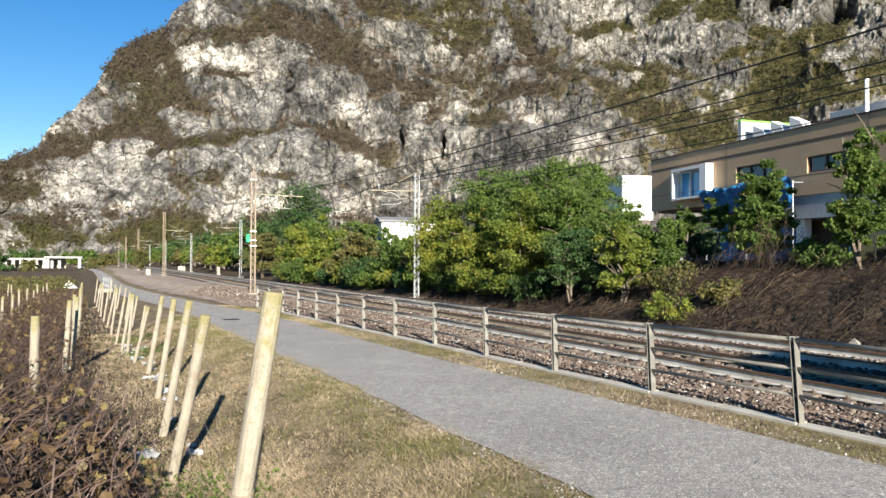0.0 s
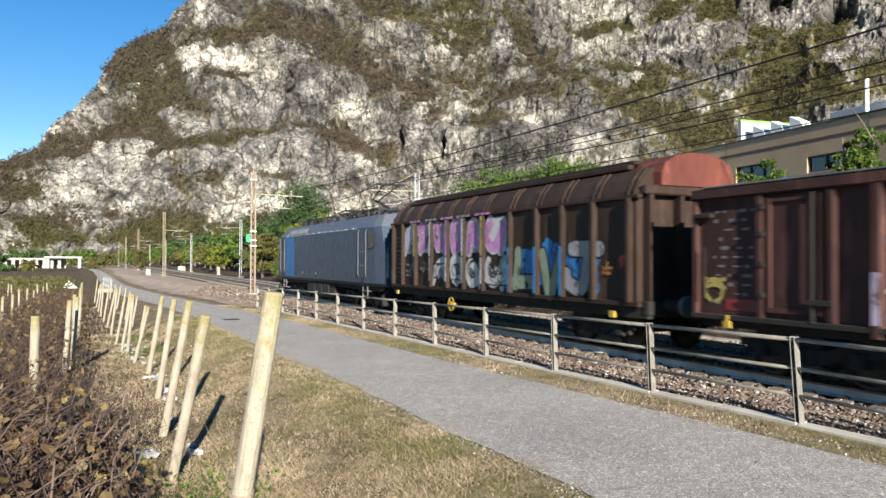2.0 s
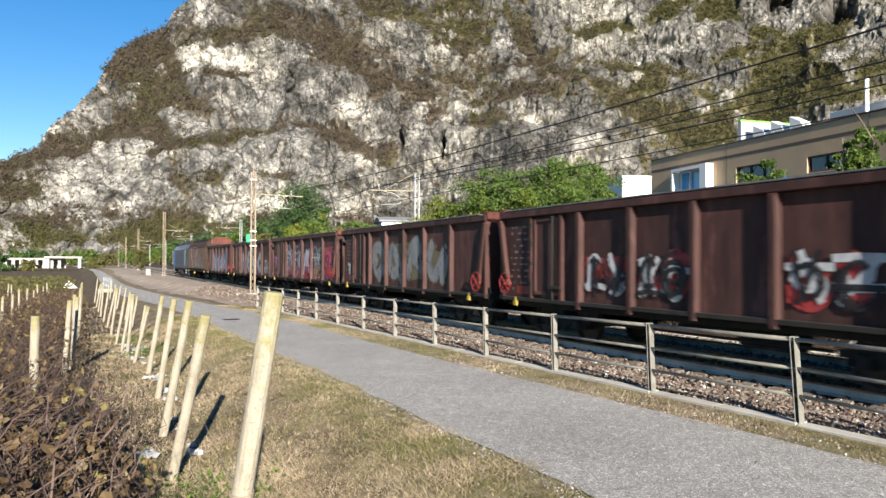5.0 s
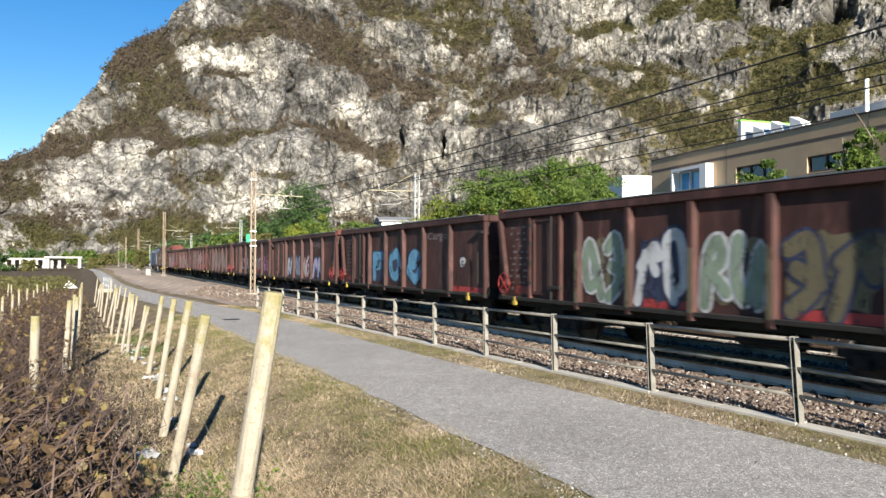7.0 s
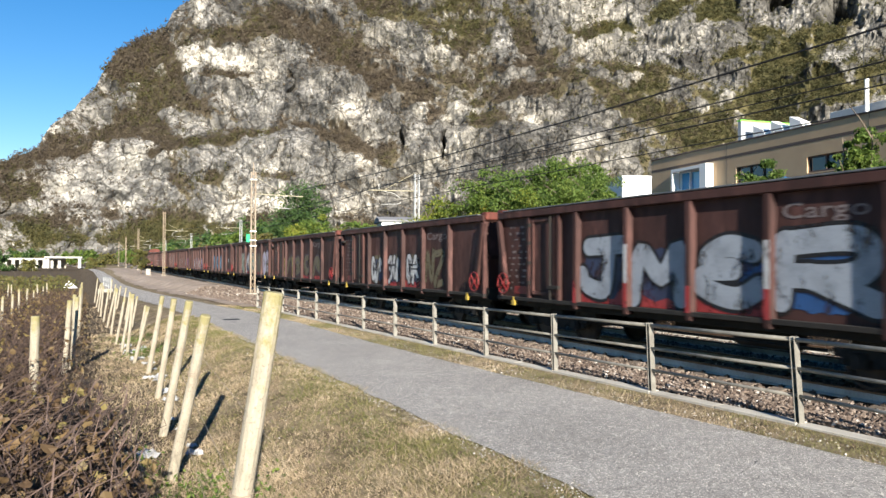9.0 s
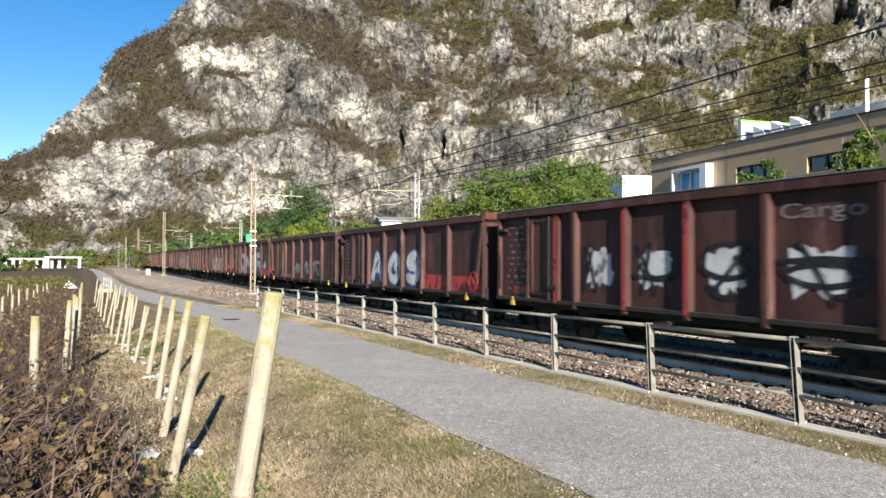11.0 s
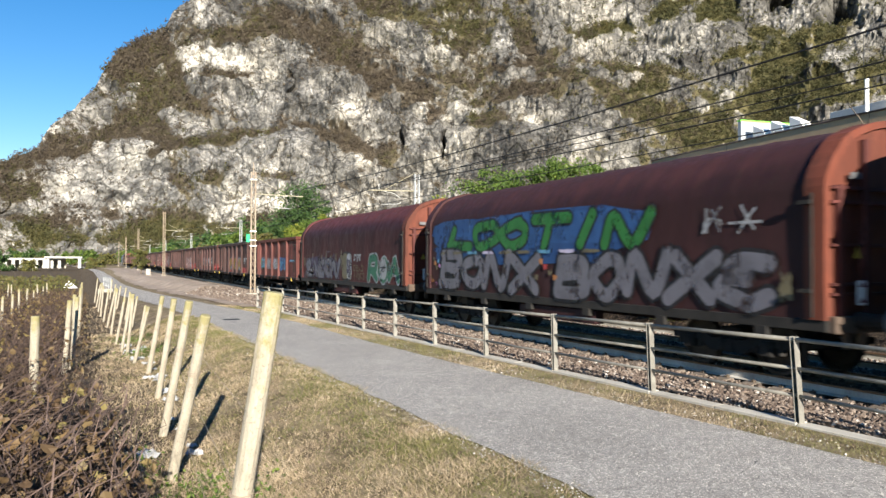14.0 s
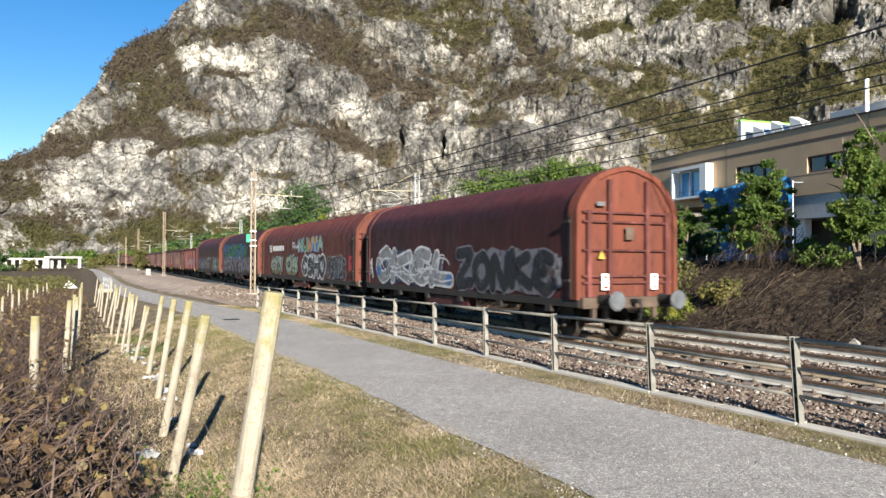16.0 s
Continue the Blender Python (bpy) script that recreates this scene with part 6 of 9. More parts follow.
    red_foot(o[14], (3, 6), 1.4)
    piece(o[14], -4.9, -6.2, 1.6, 2.15, 2, "spray_white", None, None, 157, 0.06)
    cargo(o[14])
    dense(o[15], (2,), 1.35, 2.2, ("spray_grey", "spray_green", "spray_sky"), 160, None)
    dense(o[15], (3, 4), 1.35, 2.15, ("spray_lilac", "spray_grey", "spray_silver"), 163, None)
    dense(o[15], (5,), 1.3, 2.2, ("spray_deep", "spray_sky", "spray_blue"), 167, None)
    blot(o[15], SIDE - 0.006, -4.6, -6.1, 1.85, 2.0, M["spray_sky"], 166, 0.4)
    rib_paint(o[15], (1.27, -2.29), 1.5, 2.1, "spray_silver")


def paint_hoods():
    h, x = HOODS, -1.437
    # khaki flames, then grey letters on a purple cloud
    for k in range(9):
        y = 6.5 - 0.78 * k
        blot(h[0], x - 0.001, y + 0.2, y - 0.12, 1.5, 2.3 + 0.1 * (k % 3), M["spray_khaki"], 230 + k, 0.6)
    graffiti(h[0], "SAKEN", x - 0.002, 6.3, 0.6, 1.15, 2.12, "spray_lead", "spray_black", "spray_purple", 201, 0.34, 0.045, 0.2)
    lettering(h[0], "SAKEN", x - 0.0225, 6.27, 0.57, 1.13, 2.1, M["spray_purple"], -0.035, 0.2, 0.34, 201, "sprayed_shade")
    lettering(h[0], "SAKEN", x - 0.0245, 6.33, 0.63, 1.16, 2.13, M["spray_lead"], -0.05, 0.2, 0.34, 201, "sprayed_letters")
    # a rounded two-coloured shape, brown and pale
    blot(h[0], x - 0.014, 0.22, -1.32, 0.98, 2.42, M["spray_black"], 203, 0.03)
    blot(h[0], x - 0.018, 0.16, -0.72, 1.05, 2.34, M["spray_khaki"], 204, 0.1)
    blot(h[0], x - 0.021, -0.5, -1.26, 1.05, 2.34, M["spray_silver"], 207, 0.12)
    piece(h[0], -0.55, -1.1, 1.3, 2.1, 2, "spray_purple", None, None, 209, 0.07, x - 0.014)
    piece(h[0], -1.45, -2.5, 1.85, 2.25, 3, "spray_silver", None, None, 214, 0.05, x)
    lettering(h[0], "DEAD", x - 0.003, -1.4, -2.7, 1.5, 1.76, M["spray_khaki"], 0.01, 0.0, 0.15, 208, "sprayed_letters")
    lettering(h[0], "INSIDE", x - 0.003, -1.5, -2.75, 1.18, 1.42, M["spray_khaki"], 0.01, 0.0, 0.15, 219, "sprayed_letters")
    graffiti(h[0], "ROA", x - 0.002, -3.3, -6.7, 1.1, 2.15, "spray_teal", "spray_silver", None, 205, 0.3, 0.075, 0.15)
    blot(h[0], x - 0.016, -4.5, -5.4, 1.15, 2.1, M["spray_silver"], 206, 0.2)
    piece(h[0], -4.7, -5.25, 1.5, 1.8, 1, "spray_black", None, None, 220, 0.05, x - 0.006)
    blot(h[1], x - 0.002, 7.7, -3.6, 1.75, 3.3, M["spray_deep"], 210, 0.12)
    blot(h[1], x - 0.004, 5.9, -4.3, 2.2, 3.28, M["spray_royal"], 211, 0.3)
    graffiti(h[1], "LOOTIN", x - 0.006, 5.6, -3.6, 2.2, 3.15, "spray_leaf", "spray_black", None, 4, 0.36, 0.06, 0.25)
    for k in range(14):
        y, z = 7.1 - 0.11 * (k * 5 % 11), 1.15 + 0.07 * (k * 7 % 12)
        blot(h[1], x - 0.011, y + 0.1, y - 0.09, z, z + 0.17, M[("spray_pink", "spray_khaki", "spray_sky", "spray_orange")[k % 4]], 240 + k, 0.5)
    for k in range(9):
        y = 5.9 - 0.95 * k
        blot(h[1], x - 0.029, y + 0.5, y - 0.3, 2.12, 2.24, M[("spray_khaki", "spray_khaki", "spray_sky", "spray_lilac")[k % 4]], 260 + k, 0.5)
    for k, (word, a, b) in enumerate((("BONX", 6.2, 0.5), ("BONXE", -0.3, -6.5))):
        graffiti(h[1], word, x - 0.012, a, b, 1.1, 2.2, "spray_lead", "spray_black", None, 212 + k, 0.28, 0.085, 0.12)
    for k in range(5):
        blot(h[1], x - 0.03, 0.75 - 0.2 * k, 0.5 - 0.2 * k, 1.45 + 0.13 * (k * 3 % 4), 1.65 + 0.13 * (k * 3 % 4), M[("spray_khaki", "spray_orange", "spray_red")[k % 3]], 270 + k, 0.6)
    blot(h[1], x - 0.03, -6.5, -6.9, 1.2, 1.9, M["spray_khaki"], 216, 0.7)
    piece(h[1], -4.8, -6.2, 2.4, 2.95, 2, "spray_silver", None, None, 217, 0.05, x)
    # the carrier's mark, as plain white shapes
    blocks_at = [(7.3, 7.24, 2.45, 2.85), (6.66, 6.6, 2.45, 2.85), (7.24, 6.66, 2.8, 2.85), (7.24, 6.66, 2.45, 2.5), (7.12, 7.0, 2.53, 2.77), (6.9, 6.78, 2.53, 2.77)]
    blocks_at += [(6.35 - 0.36 * k, 6.08 - 0.36 * k, 2.5, 2.8) for k in range(8)]
    for y0, y1, z0, z1 in blocks_at:
        bm = bmesh.new()
        bm.faces.new([bm.verts.new(p) for p in ((x - 0.004, y0, z0), (x - 0.004, y1, z0), (x - 0.004, y1, z1), (x - 0.004, y0, z1))])
        part("carrier_mark", bm, M["white_paint"], h[2], "white block of the carrier's mark")
    graffiti(h[2], "OV", x - 0.004, 6.7, 3.7, 1.2, 2.2, "spray_sage", "spray_black", "spray_silver", 221, 0.2, 0.13, 0.05)
    graffiti(h[2], "OS", x - 0.004, 2.9, 0.3, 1.2, 2.25, "spray_sage", "spray_black", "spray_silver", 222, 0.2, 0.13, 0.05)
    blot(h[2], x - 0.018, 6.6, 3.8, 1.1, 1.45, M["spray_khaki"], 228, 0.3)
    blot(h[2], x - 0.018, 2.8, 0.4, 1.1, 1.4, M["spray_khaki"], 229, 0.3)
    piece(h[2], 1.6, 0.2, 2.5, 3.0, 2, "spray_white", None, None, 223, 0.06, x)
    for k, (c, col) in enumerate((("M", "spray_mint"), ("U", "spray_green"), ("N", "spray_orange"), ("T", "spray_yellow"), ("A", "spray_mint"))):
        graffiti(h[2], c, x - 0.004, 0.2 - 0.95 * k, -0.65 - 0.95 * k, 2.4, 3.05, col, "spray_silver", "spray_blue" if k % 3 == 0 else None, 240 + k, 0.18, 0.1, 0.05)
    graffiti(h[2], "CSHO", x - 0.004, -0.6, -4.9, 1.15, 2.25, "spray_black", "spray_white", "spray_silver", 225, 0.2, 0.12, 0.05)
    piece(h[2], -0.7, -4.8, 1.3, 2.1, 5, "spray_silver", None, None, 245, 0.05, x - 0.012)
    graffiti(h[2], "SEPIEE", x - 0.004, -5.2, -8.0, 1.15, 2.1, "spray_black", "spray_grey", "spray_navy", 226, 0.12, 0.08, 0.0)
    blot(h[2], x - 0.003, -8.3, -9.0, 1.4, 2.2, M["spray_red"], 227, 0.05)
    graffiti(h[3], "OKEL", x - 0.004, 6.0, -0.8, 1.1, 2.35, "spray_grey", "spray_white", "spray_navy", 231, 0.2, 0.1, 0.15)
    piece(h[3], 5.8, -0.6, 1.2, 2.2, 5, "spray_white", None, None, 232, 0.05, x - 0.012)
    blot(h[3], x - 0.02, 6.0, 5.4, 1.3, 1.8, M["spray_blue"], 236, 0.4)
    blot(h[3], x - 0.02, -0.2, -0.7, 1.15, 1.6, M["spray_blue"], 237, 0.4)
    piece(h[3], 6.8, 6.3, 1.2, 2.1, 1, "spray_white", "spray_black", None, 238, 0.07, x)
    graffiti(h[3], "ZONKE", x - 0.012, -1.0, -6.3, 1.12, 2.3, "spray_black", "spray_lead", "spray_lead", 233, 0.06, 0.05, 0.0)
    blot(h[3], x - 0.004, -2.9, -3.6, 1.3, 2.2, M["spray_grey"], 234, 0.3)
    blot(h[3], x - 0.004, -5.6, -6.6, 1.2, 2.2, M["spray_grey"], 235, 0.3)


def rib_face(w, x, y, z0, z1, mat):
    bm = bmesh.new()
    bm.faces.new([bm.verts.new(p) for p in ((x, y + 0.05, z0), (x, y - 0.05, z0), (x, y - 0.05, z1), (x, y + 0.05, z1))])
    part("painted_rib_face", bm, M[mat], w)


def paint_van():
    x = -1.427
    cells = ((5.6, 4.65), (4.45, 3.37), (3.17, 2.16), (1.96, 1.03), (0.83, -0.15), (-0.35, -1.65))
    for k, (a, b) in enumerate(cells):
        blot(VAN, x - 0.002, a + 0.1, b - 0.1, 2.1, 3.24, M["spray_white" if k % 2 else "spray_silver"], 340 + k, 0.16)
        # a navy band down the right edge of each panel
        blot(VAN, x - 0.003, b + 0.25, b - 0.12, 2.1, 3.2, M["spray_navy"], 370 + k, 0.2)
        graffiti(VAN, "413625"[k], x - 0.004, a + 0.02, b + 0.12, 2.14, 3.2, "spray_pink" if k else "spray_lilac", "spray_white", None, 300 + k, 0.2, 0.08, 0.1)
        if k > 1:
            blot(VAN, x - 0.002, a, b, 1.2, 2.0, M["spray_silver"], 350 + k, 0.8)
            graffiti(VAN, "..4635"[k], x - 0.004, a + 0.05, b - 0.02, 1.12, 2.1, "spray_white", "spray_black", None, 310 + k, 0.12, 0.02, 0.05)
            piece(VAN, a, b, 1.2, 2.0, 1, "spray_black", None, None, 360 + k, 0.035, x - 0.018)
    piece(VAN, 4.3, 3.6, 1.5, 2.0, 1, "spray_khaki", "spray_black", None, 315, 0.1, x)
    piece(VAN, 5.5, 4.8, 1.3, 2.0, 2, "spray_silver", None, None, 316, 0.04, x)
    # a last outline in mint beside the white figures
    graffiti(VAN, "S", x - 0.006, -1.1, -1.62, 1.25, 2.1, "spray_mint", None, None, 317, 0.2, 0.03, 0.1)
    for k, (c, a, b, col) in enumerate((("L", -1.85, -2.98, "spray_sage"), ("V", -3.08, -4.1, "spray_sage"), ("J", -4.2, -5.55, "spray_silver"))):
        blot(VAN, x - 0.002, a + 0.12, b - 0.12, 1.1, 2.4 + 0.25 * (k == 1), M["spray_azure"], 320 + k, 0.25)
        graffiti(VAN, c, x - 0.004, a, b, 1.12, 2.35, col, "spray_black", None, 325 + k, 0.1, 0.05, 0.12)
    for y in (-1.75, -3.04, -4.16):
        rib_face(VAN, -1.554, y, 1.15, 2.3, "spray_azure")
    piece(VAN, -5.6, -6.0, 1.6, 2.0, 1, "spray_orange", None, None, 330, 0.06, x)
    blot(VAN, x - 0.003, -6.1, -6.45, 1.7, 2.2, M["spray_red"], 331, 0.6)
    for k, y in enumerate((4.55, 3.27, 2.06, 0.93, -0.25)):
        rib_face(VAN, -1.554, y, 2.1, 3.2, ("spray_yellow", "spray_white", "spray_pink", "spray_white", "spray_yellow")[k])
        rib_face(VAN, -1.554, y, 1.3, 2.05, ("spray_navy", "spray_silver", "spray_white", "spray_silver", "spray_white")[k])
        # overspray that ran up onto the curved roof edge
        bm = bmesh.new()
        for d in (-0.33, 0.0, 0.3):
            bm.faces.new([bm.verts.new(p) for p in ((-1.512, y + d + 0.16, 3.235), (-1.512, y + d - 0.12, 3.235), (-1.512, y + d - 0.1, 3.3), (-1.512, y + d + 0.13, 3.3))])
        part("overspray", bm, M["spray_silver" if k % 2 else "spray_pink"], VAN)


paint_opens()
paint_hoods()
paint_van()
# ---------------------------------------------------------------- railway line
def rail_mesh(y0, y1):
    half = ((0.075, -0.172), (0.075, -0.160), (0.012, -0.140), (0.010, -0.045), (0.036, -0.036), (0.036, -0.006), (0.028, 0.0))
    out = [(-x, z) for x, z in half] + [(x, z) for x, z in reversed(half)]
    bm = bmesh.new()
    prism(bm, out, 1, y0, y1)
    for f in bm.faces:
        f.material_index = 1 if f.calc_center_median().z < -0.04 else 0
    bmesh.ops.recalc_face_normals(bm, faces=bm.faces)
    return bm


def stones(n, xs, ys, zs, size, rs):
    """Broken stones as one soup of faceted lumps."""
    base = np.array([(1, 0, 0), (-1, 0, 0), (0, 1, 0), (0, -1, 0), (0, 0, 1), (0, 0, -1), (0.6, 0.6, 0.55), (-0.6, 0.55, -0.6)])
    tri = np.array([(0, 2, 6), (2, 4, 6), (4, 0, 6), (2, 1, 4), (1, 3, 4), (3, 0, 4), (2, 0, 5), (3, 1, 5), (0, 3, 5), (1, 2, 7), (2, 5, 7), (5, 1, 7)])
    v = base[None] * size[:, None, None] * rs.uniform(0.55, 1.25, (n, 8, 3))
    a, b = rs.uniform(0, 6.28, n), rs.uniform(-0.8, 0.8, n)
    ca, sa, cb, sb = np.cos(a)[:, None], np.sin(a)[:, None], np.cos(b)[:, None], np.sin(b)[:, None]
    x, y, z = v[..., 0], v[..., 1], v[..., 2] * 0.8
    x, z = x * cb - z * sb, x * sb + z * cb
    x, y = x * ca - y * sa, x * sa + y * ca
    v = np.stack([x + xs[:, None], y + ys[:, None], z + zs[:, None]], -1).reshape(-1, 3)
    f = (tri[None] + 8 * np.arange(n)[:, None, None]).reshape(-1, 3)
    return v, f


M["clip"] = plain("clip_iron", (0.1, 0.075, 0.055), 0.8, 0.3)


def build_line():
    ys = np.concatenate([np.linspace(-360, 0, 60)[:-1], np.linspace(0, 40, 120)[:-1], np.linspace(40, 460, 160)])
    bed = strip("ballast_bed", ys, np.where(ys < 39, fence_x(ys) + 0.12, 9.3), np.full(ys.shape, 16.9), lambda X, Y: land(X, Y) + 0.03, M["ballast_bed"], "bed of brown crushed stone under the tracks", "ballast", across=40)
    gy = np.linspace(38, 210, 170)
    edge = road_c(gy) + road_half(gy) + 0.9 + 0.5 * fbm(np.stack([gy * 0.35, 0 * gy, 0 * gy + 7], -1), 3)
    strip("gravel_slope", gy, edge, np.full(gy.shape, 9.9), lambda X, Y: land(X, Y) + 0.045 + 0.03 * fbm(np.stack([X * 2, Y * 2, 0 * X], -1).reshape(-1, 3), 3).reshape(X.shape), M["gravel"], "slope of pale brown gravel between lane and tracks", "gravel", across=24)
    for name, cx, cz, webs in (("track_near", TRACK_X, 0.0, ("rail_white", "rail_cream")), ("track_far", FAR_X, FAR_Z, ("rail_white", "rail_white"))):
        tr = thing(name, "ballasted railway track with white-painted rails on concrete sleepers", "railway track", pose(cx, 0, cz), kind="structure")
        for s, web in zip((-1, 1), webs):
            r = part("rail", rail_mesh(-360, 470), [M["rail_head"], M[web]], tr, "rusty steel rail with a whitewashed web")
            r.location.x = s * 0.7525
        bm = bmesh.new()
        prism(bm, [(-1.2, -0.32), (1.2, -0.32), (1.2, -0.22), (0.92, -0.176), (0.55, -0.176), (0.4, -0.225), (-0.4, -0.225), (-0.55, -0.176), (-0.92, -0.176), (-1.2, -0.22)], 1, -0.13, 0.13)
        me = bpy.data.meshes.new("sleeper")
        bm.to_mesh(me)
        bm.free()
        me.materials.append(M["sleeper"])
        for k in range(-20, 130):
            ob = new("sleeper", me)
            ob.parent, ob.location = tr, (0, 0.6 * k, 0)
        rows = [0.6 * k for k in range(-600, -20)] + [0.6 * k for k in range(130, 780)]
        v = np.array([(x, y + d, z) for y in rows for x, d, z in ((-1.2, -0.13, -0.2), (1.2, -0.13, -0.2), (1.2, 0.13, -0.2), (-1.2, 0.13, -0.2))])
        tagged(soup("far_sleepers", v, np.arange(len(v)).reshape(-1, 4), M["sleeper"], tr), kind="stuff")
        bm = bmesh.new()
        for k in range(-20, 200):
            for s in (-1, 1):
                for d in (-0.1, 0.1):
                    box(bm, s * 0.7525 + d - 0.04, s * 0.7525 + d + 0.035, 0.6 * k - 0.035, 0.6 * k + 0.035, -0.185, -0.142)
                    tube(bm, ((s * 0.7525 + d, 0.6 * k, -0.15), (s * 0.7525 + d, 0.6 * k, -0.12)), 0.014, 5)
        tagged(part("rail_clips", bm, M["clip"], tr), kind="stuff")
    # loose ballast: the stones by the railing singly, the rest as one layer
    rs = np.random.RandomState(5)
    xs, yy = [], []
    while len(xs) < 44000:
        y = 3.2 + 58 * rs.rand(4000) ** 1.75
        x = fence_x(y) + 0.17 + (16.7 - fence_x(y) - 0.2) * rs.rand(4000) ** 1.7
        keep = np.ones(4000, dtype=bool)
        for c in (TRACK_X, FAR_X):
            keep &= ~((np.abs(np.abs(x - c) - 0.7525) < 0.12))
        xs.extend(x[keep])
        yy.extend(y[keep])
    xs, yy = np.array(xs[:44000]), np.array(yy[:44000])
    size = rs.uniform(0.022, 0.045, len(xs)) * np.interp(yy, (0, 20, 60), (1.0, 1.15, 1.9))
    v, f = stones(len(xs), xs, yy, land(xs, yy) + 0.035 + 0.03 * rs.rand(len(xs)), size, rs)
    tagged(soup("ballast_stones", v, f, M["stone"], bed), kind="stuff")
    protos = []
    for k in range(6):
        v, f = stones(1, np.zeros(1), np.zeros(1), np.zeros(1), np.array([0.034]), rs)
        me = bpy.data.meshes.new("ballast_stone")
        me.from_pydata(v.tolist(), [], f.tolist())
        me.materials.append(M["stone_piece"])
        protos.append(me)
    for k in range(280):
        y = 4.5 + 4.5 * rs.rand()
        x = float(fence_x(np.array(y))) + 0.25 + 2.0 * rs.rand()
        ob = new("ballast_stone", protos[k % 6])
        ob.parent, ob.location = bed, (x, y, land1(x, y) + 0.06)
        ob.rotation_euler = tuple(rs.rand(3) * 6.28)


M["stone_piece"] = stone_material("stone_piece", "object")
build_line()


# ---------------------------------------------------------------- kerb and railing
BAY = 2.614


def build_railing():
    kerb = thing("kerb", "low pale concrete kerb between the lane and the ballast", "kerb", kind="structure")
    fence = thing("railing", "grey-brown painted steel railing with three bars along the lane", "railing")
    rs = random.Random(3)
    posts = []
    for k in range(-3, 13):
        y = 6.39 + BAY * k
        posts.append((float(fence_x(np.array(y))), y, float(road_z(np.array(y)))))
    rot = math.atan(0.009)
    for (x0, y0, z0), (x1, y1, z1) in zip(posts, posts[1:]):
        for h in (0.0, 0.5):
            xa, xb = x0 + (x1 - x0) * h, x0 + (x1 - x0) * (h + 0.5)
            ya, yb = y0 + (y1 - y0) * h, y0 + (y1 - y0) * (h + 0.5)
            za = z0 + (z1 - z0) * h
            bm = bmesh.new()
            w = 0.1 + rs.uniform(-0.006, 0.006)
            box(bm, -w, w, 0.002, yb - ya - 0.002, -0.3, 0.045 + rs.uniform(-0.005, 0.004), 0.012, pose(xa + 0.04, ya, za, -0.66, 0, math.degrees(rot)))
            part("kerb_stone", bm, M["kerb"], kerb)
    lean, along = 0.037, 0.107
    for k, (x, y, z) in enumerate(posts):
        j = rs.uniform(-0.012, 0.012)
        bm = bmesh.new()
        top = 1.075
        # channel-section post
        out = [(-0.035, -0.045), (0.035, -0.045), (0.035, 0.045), (0.027, 0.045), (0.027, -0.036), (-0.027, -0.036), (-0.027, 0.045), (-0.035, 0.045)]
        vs = prism(bm, out, 2, 0.04, top)
        bmesh.ops.transform(bm, matrix=pose(x, y, z, 0, 0, 90), verts=bm.verts)
        for v in bm.verts:
            h = v.co.z - z
            v.co.x += lean * h
            v.co.y += (along + j) * h
        part("railing_post", bm, M["fence_steel"], fence)
    for (x0, y0, z0), (x1, y1, z1) in zip(posts, posts[1:]):
        for h, nm, r in ((1.04, "top_rail", 0.027), (0.69, "middle_rail", 0.022), (0.36, "bottom_rail", 0.022)):
            bm = bmesh.new()
            tube(bm, ((x0 + lean * h - 0.01, y0 + along * h, z0 + h), ((x0 + x1) / 2 + lean * h - 0.01, (y0 + y1) / 2 + along * h, (z0 + z1) / 2 + h - rs.uniform(0, 0.012)), (x1 + lean * h - 0.01, y1 + along * h, z1 + h)), r, 8)
            part(nm, bm, M["fence_steel"], fence, smooth=True)


build_railing()


# ---------------------------------------------------------------- overhead line
M["mast_steel"] = surface("mast_steel", [(0.3, (0.3, 0.31, 0.31)), (0.7, (0.42, 0.43, 0.42))], 2, 30, 0.6, 0.3)
M["mast_rust"] = surface("mast_rust", [(0.3, (0.22, 0.165, 0.115)), (0.7, (0.36, 0.3, 0.23))], 2, 30, 0.75, 0.2)
M["wire"] = plain("wire_black", (0.02, 0.02, 0.022), 0.6, 0.4)
M["insulator"] = plain("insulator_white", (0.4, 0.4, 0.38), 0.4)
M["bracket"] = surface("bracket", [(0.3, (0.3, 0.27, 0.18)), (0.7, (0.44, 0.4, 0.28))], 3, 30, 0.6)
M["sign_green"] = plain("sign_green", (0.02, 0.35, 0.16), 0.4)
M["sign_white"] = plain("sign_white", (0.78, 0.78, 0.76), 0.4)


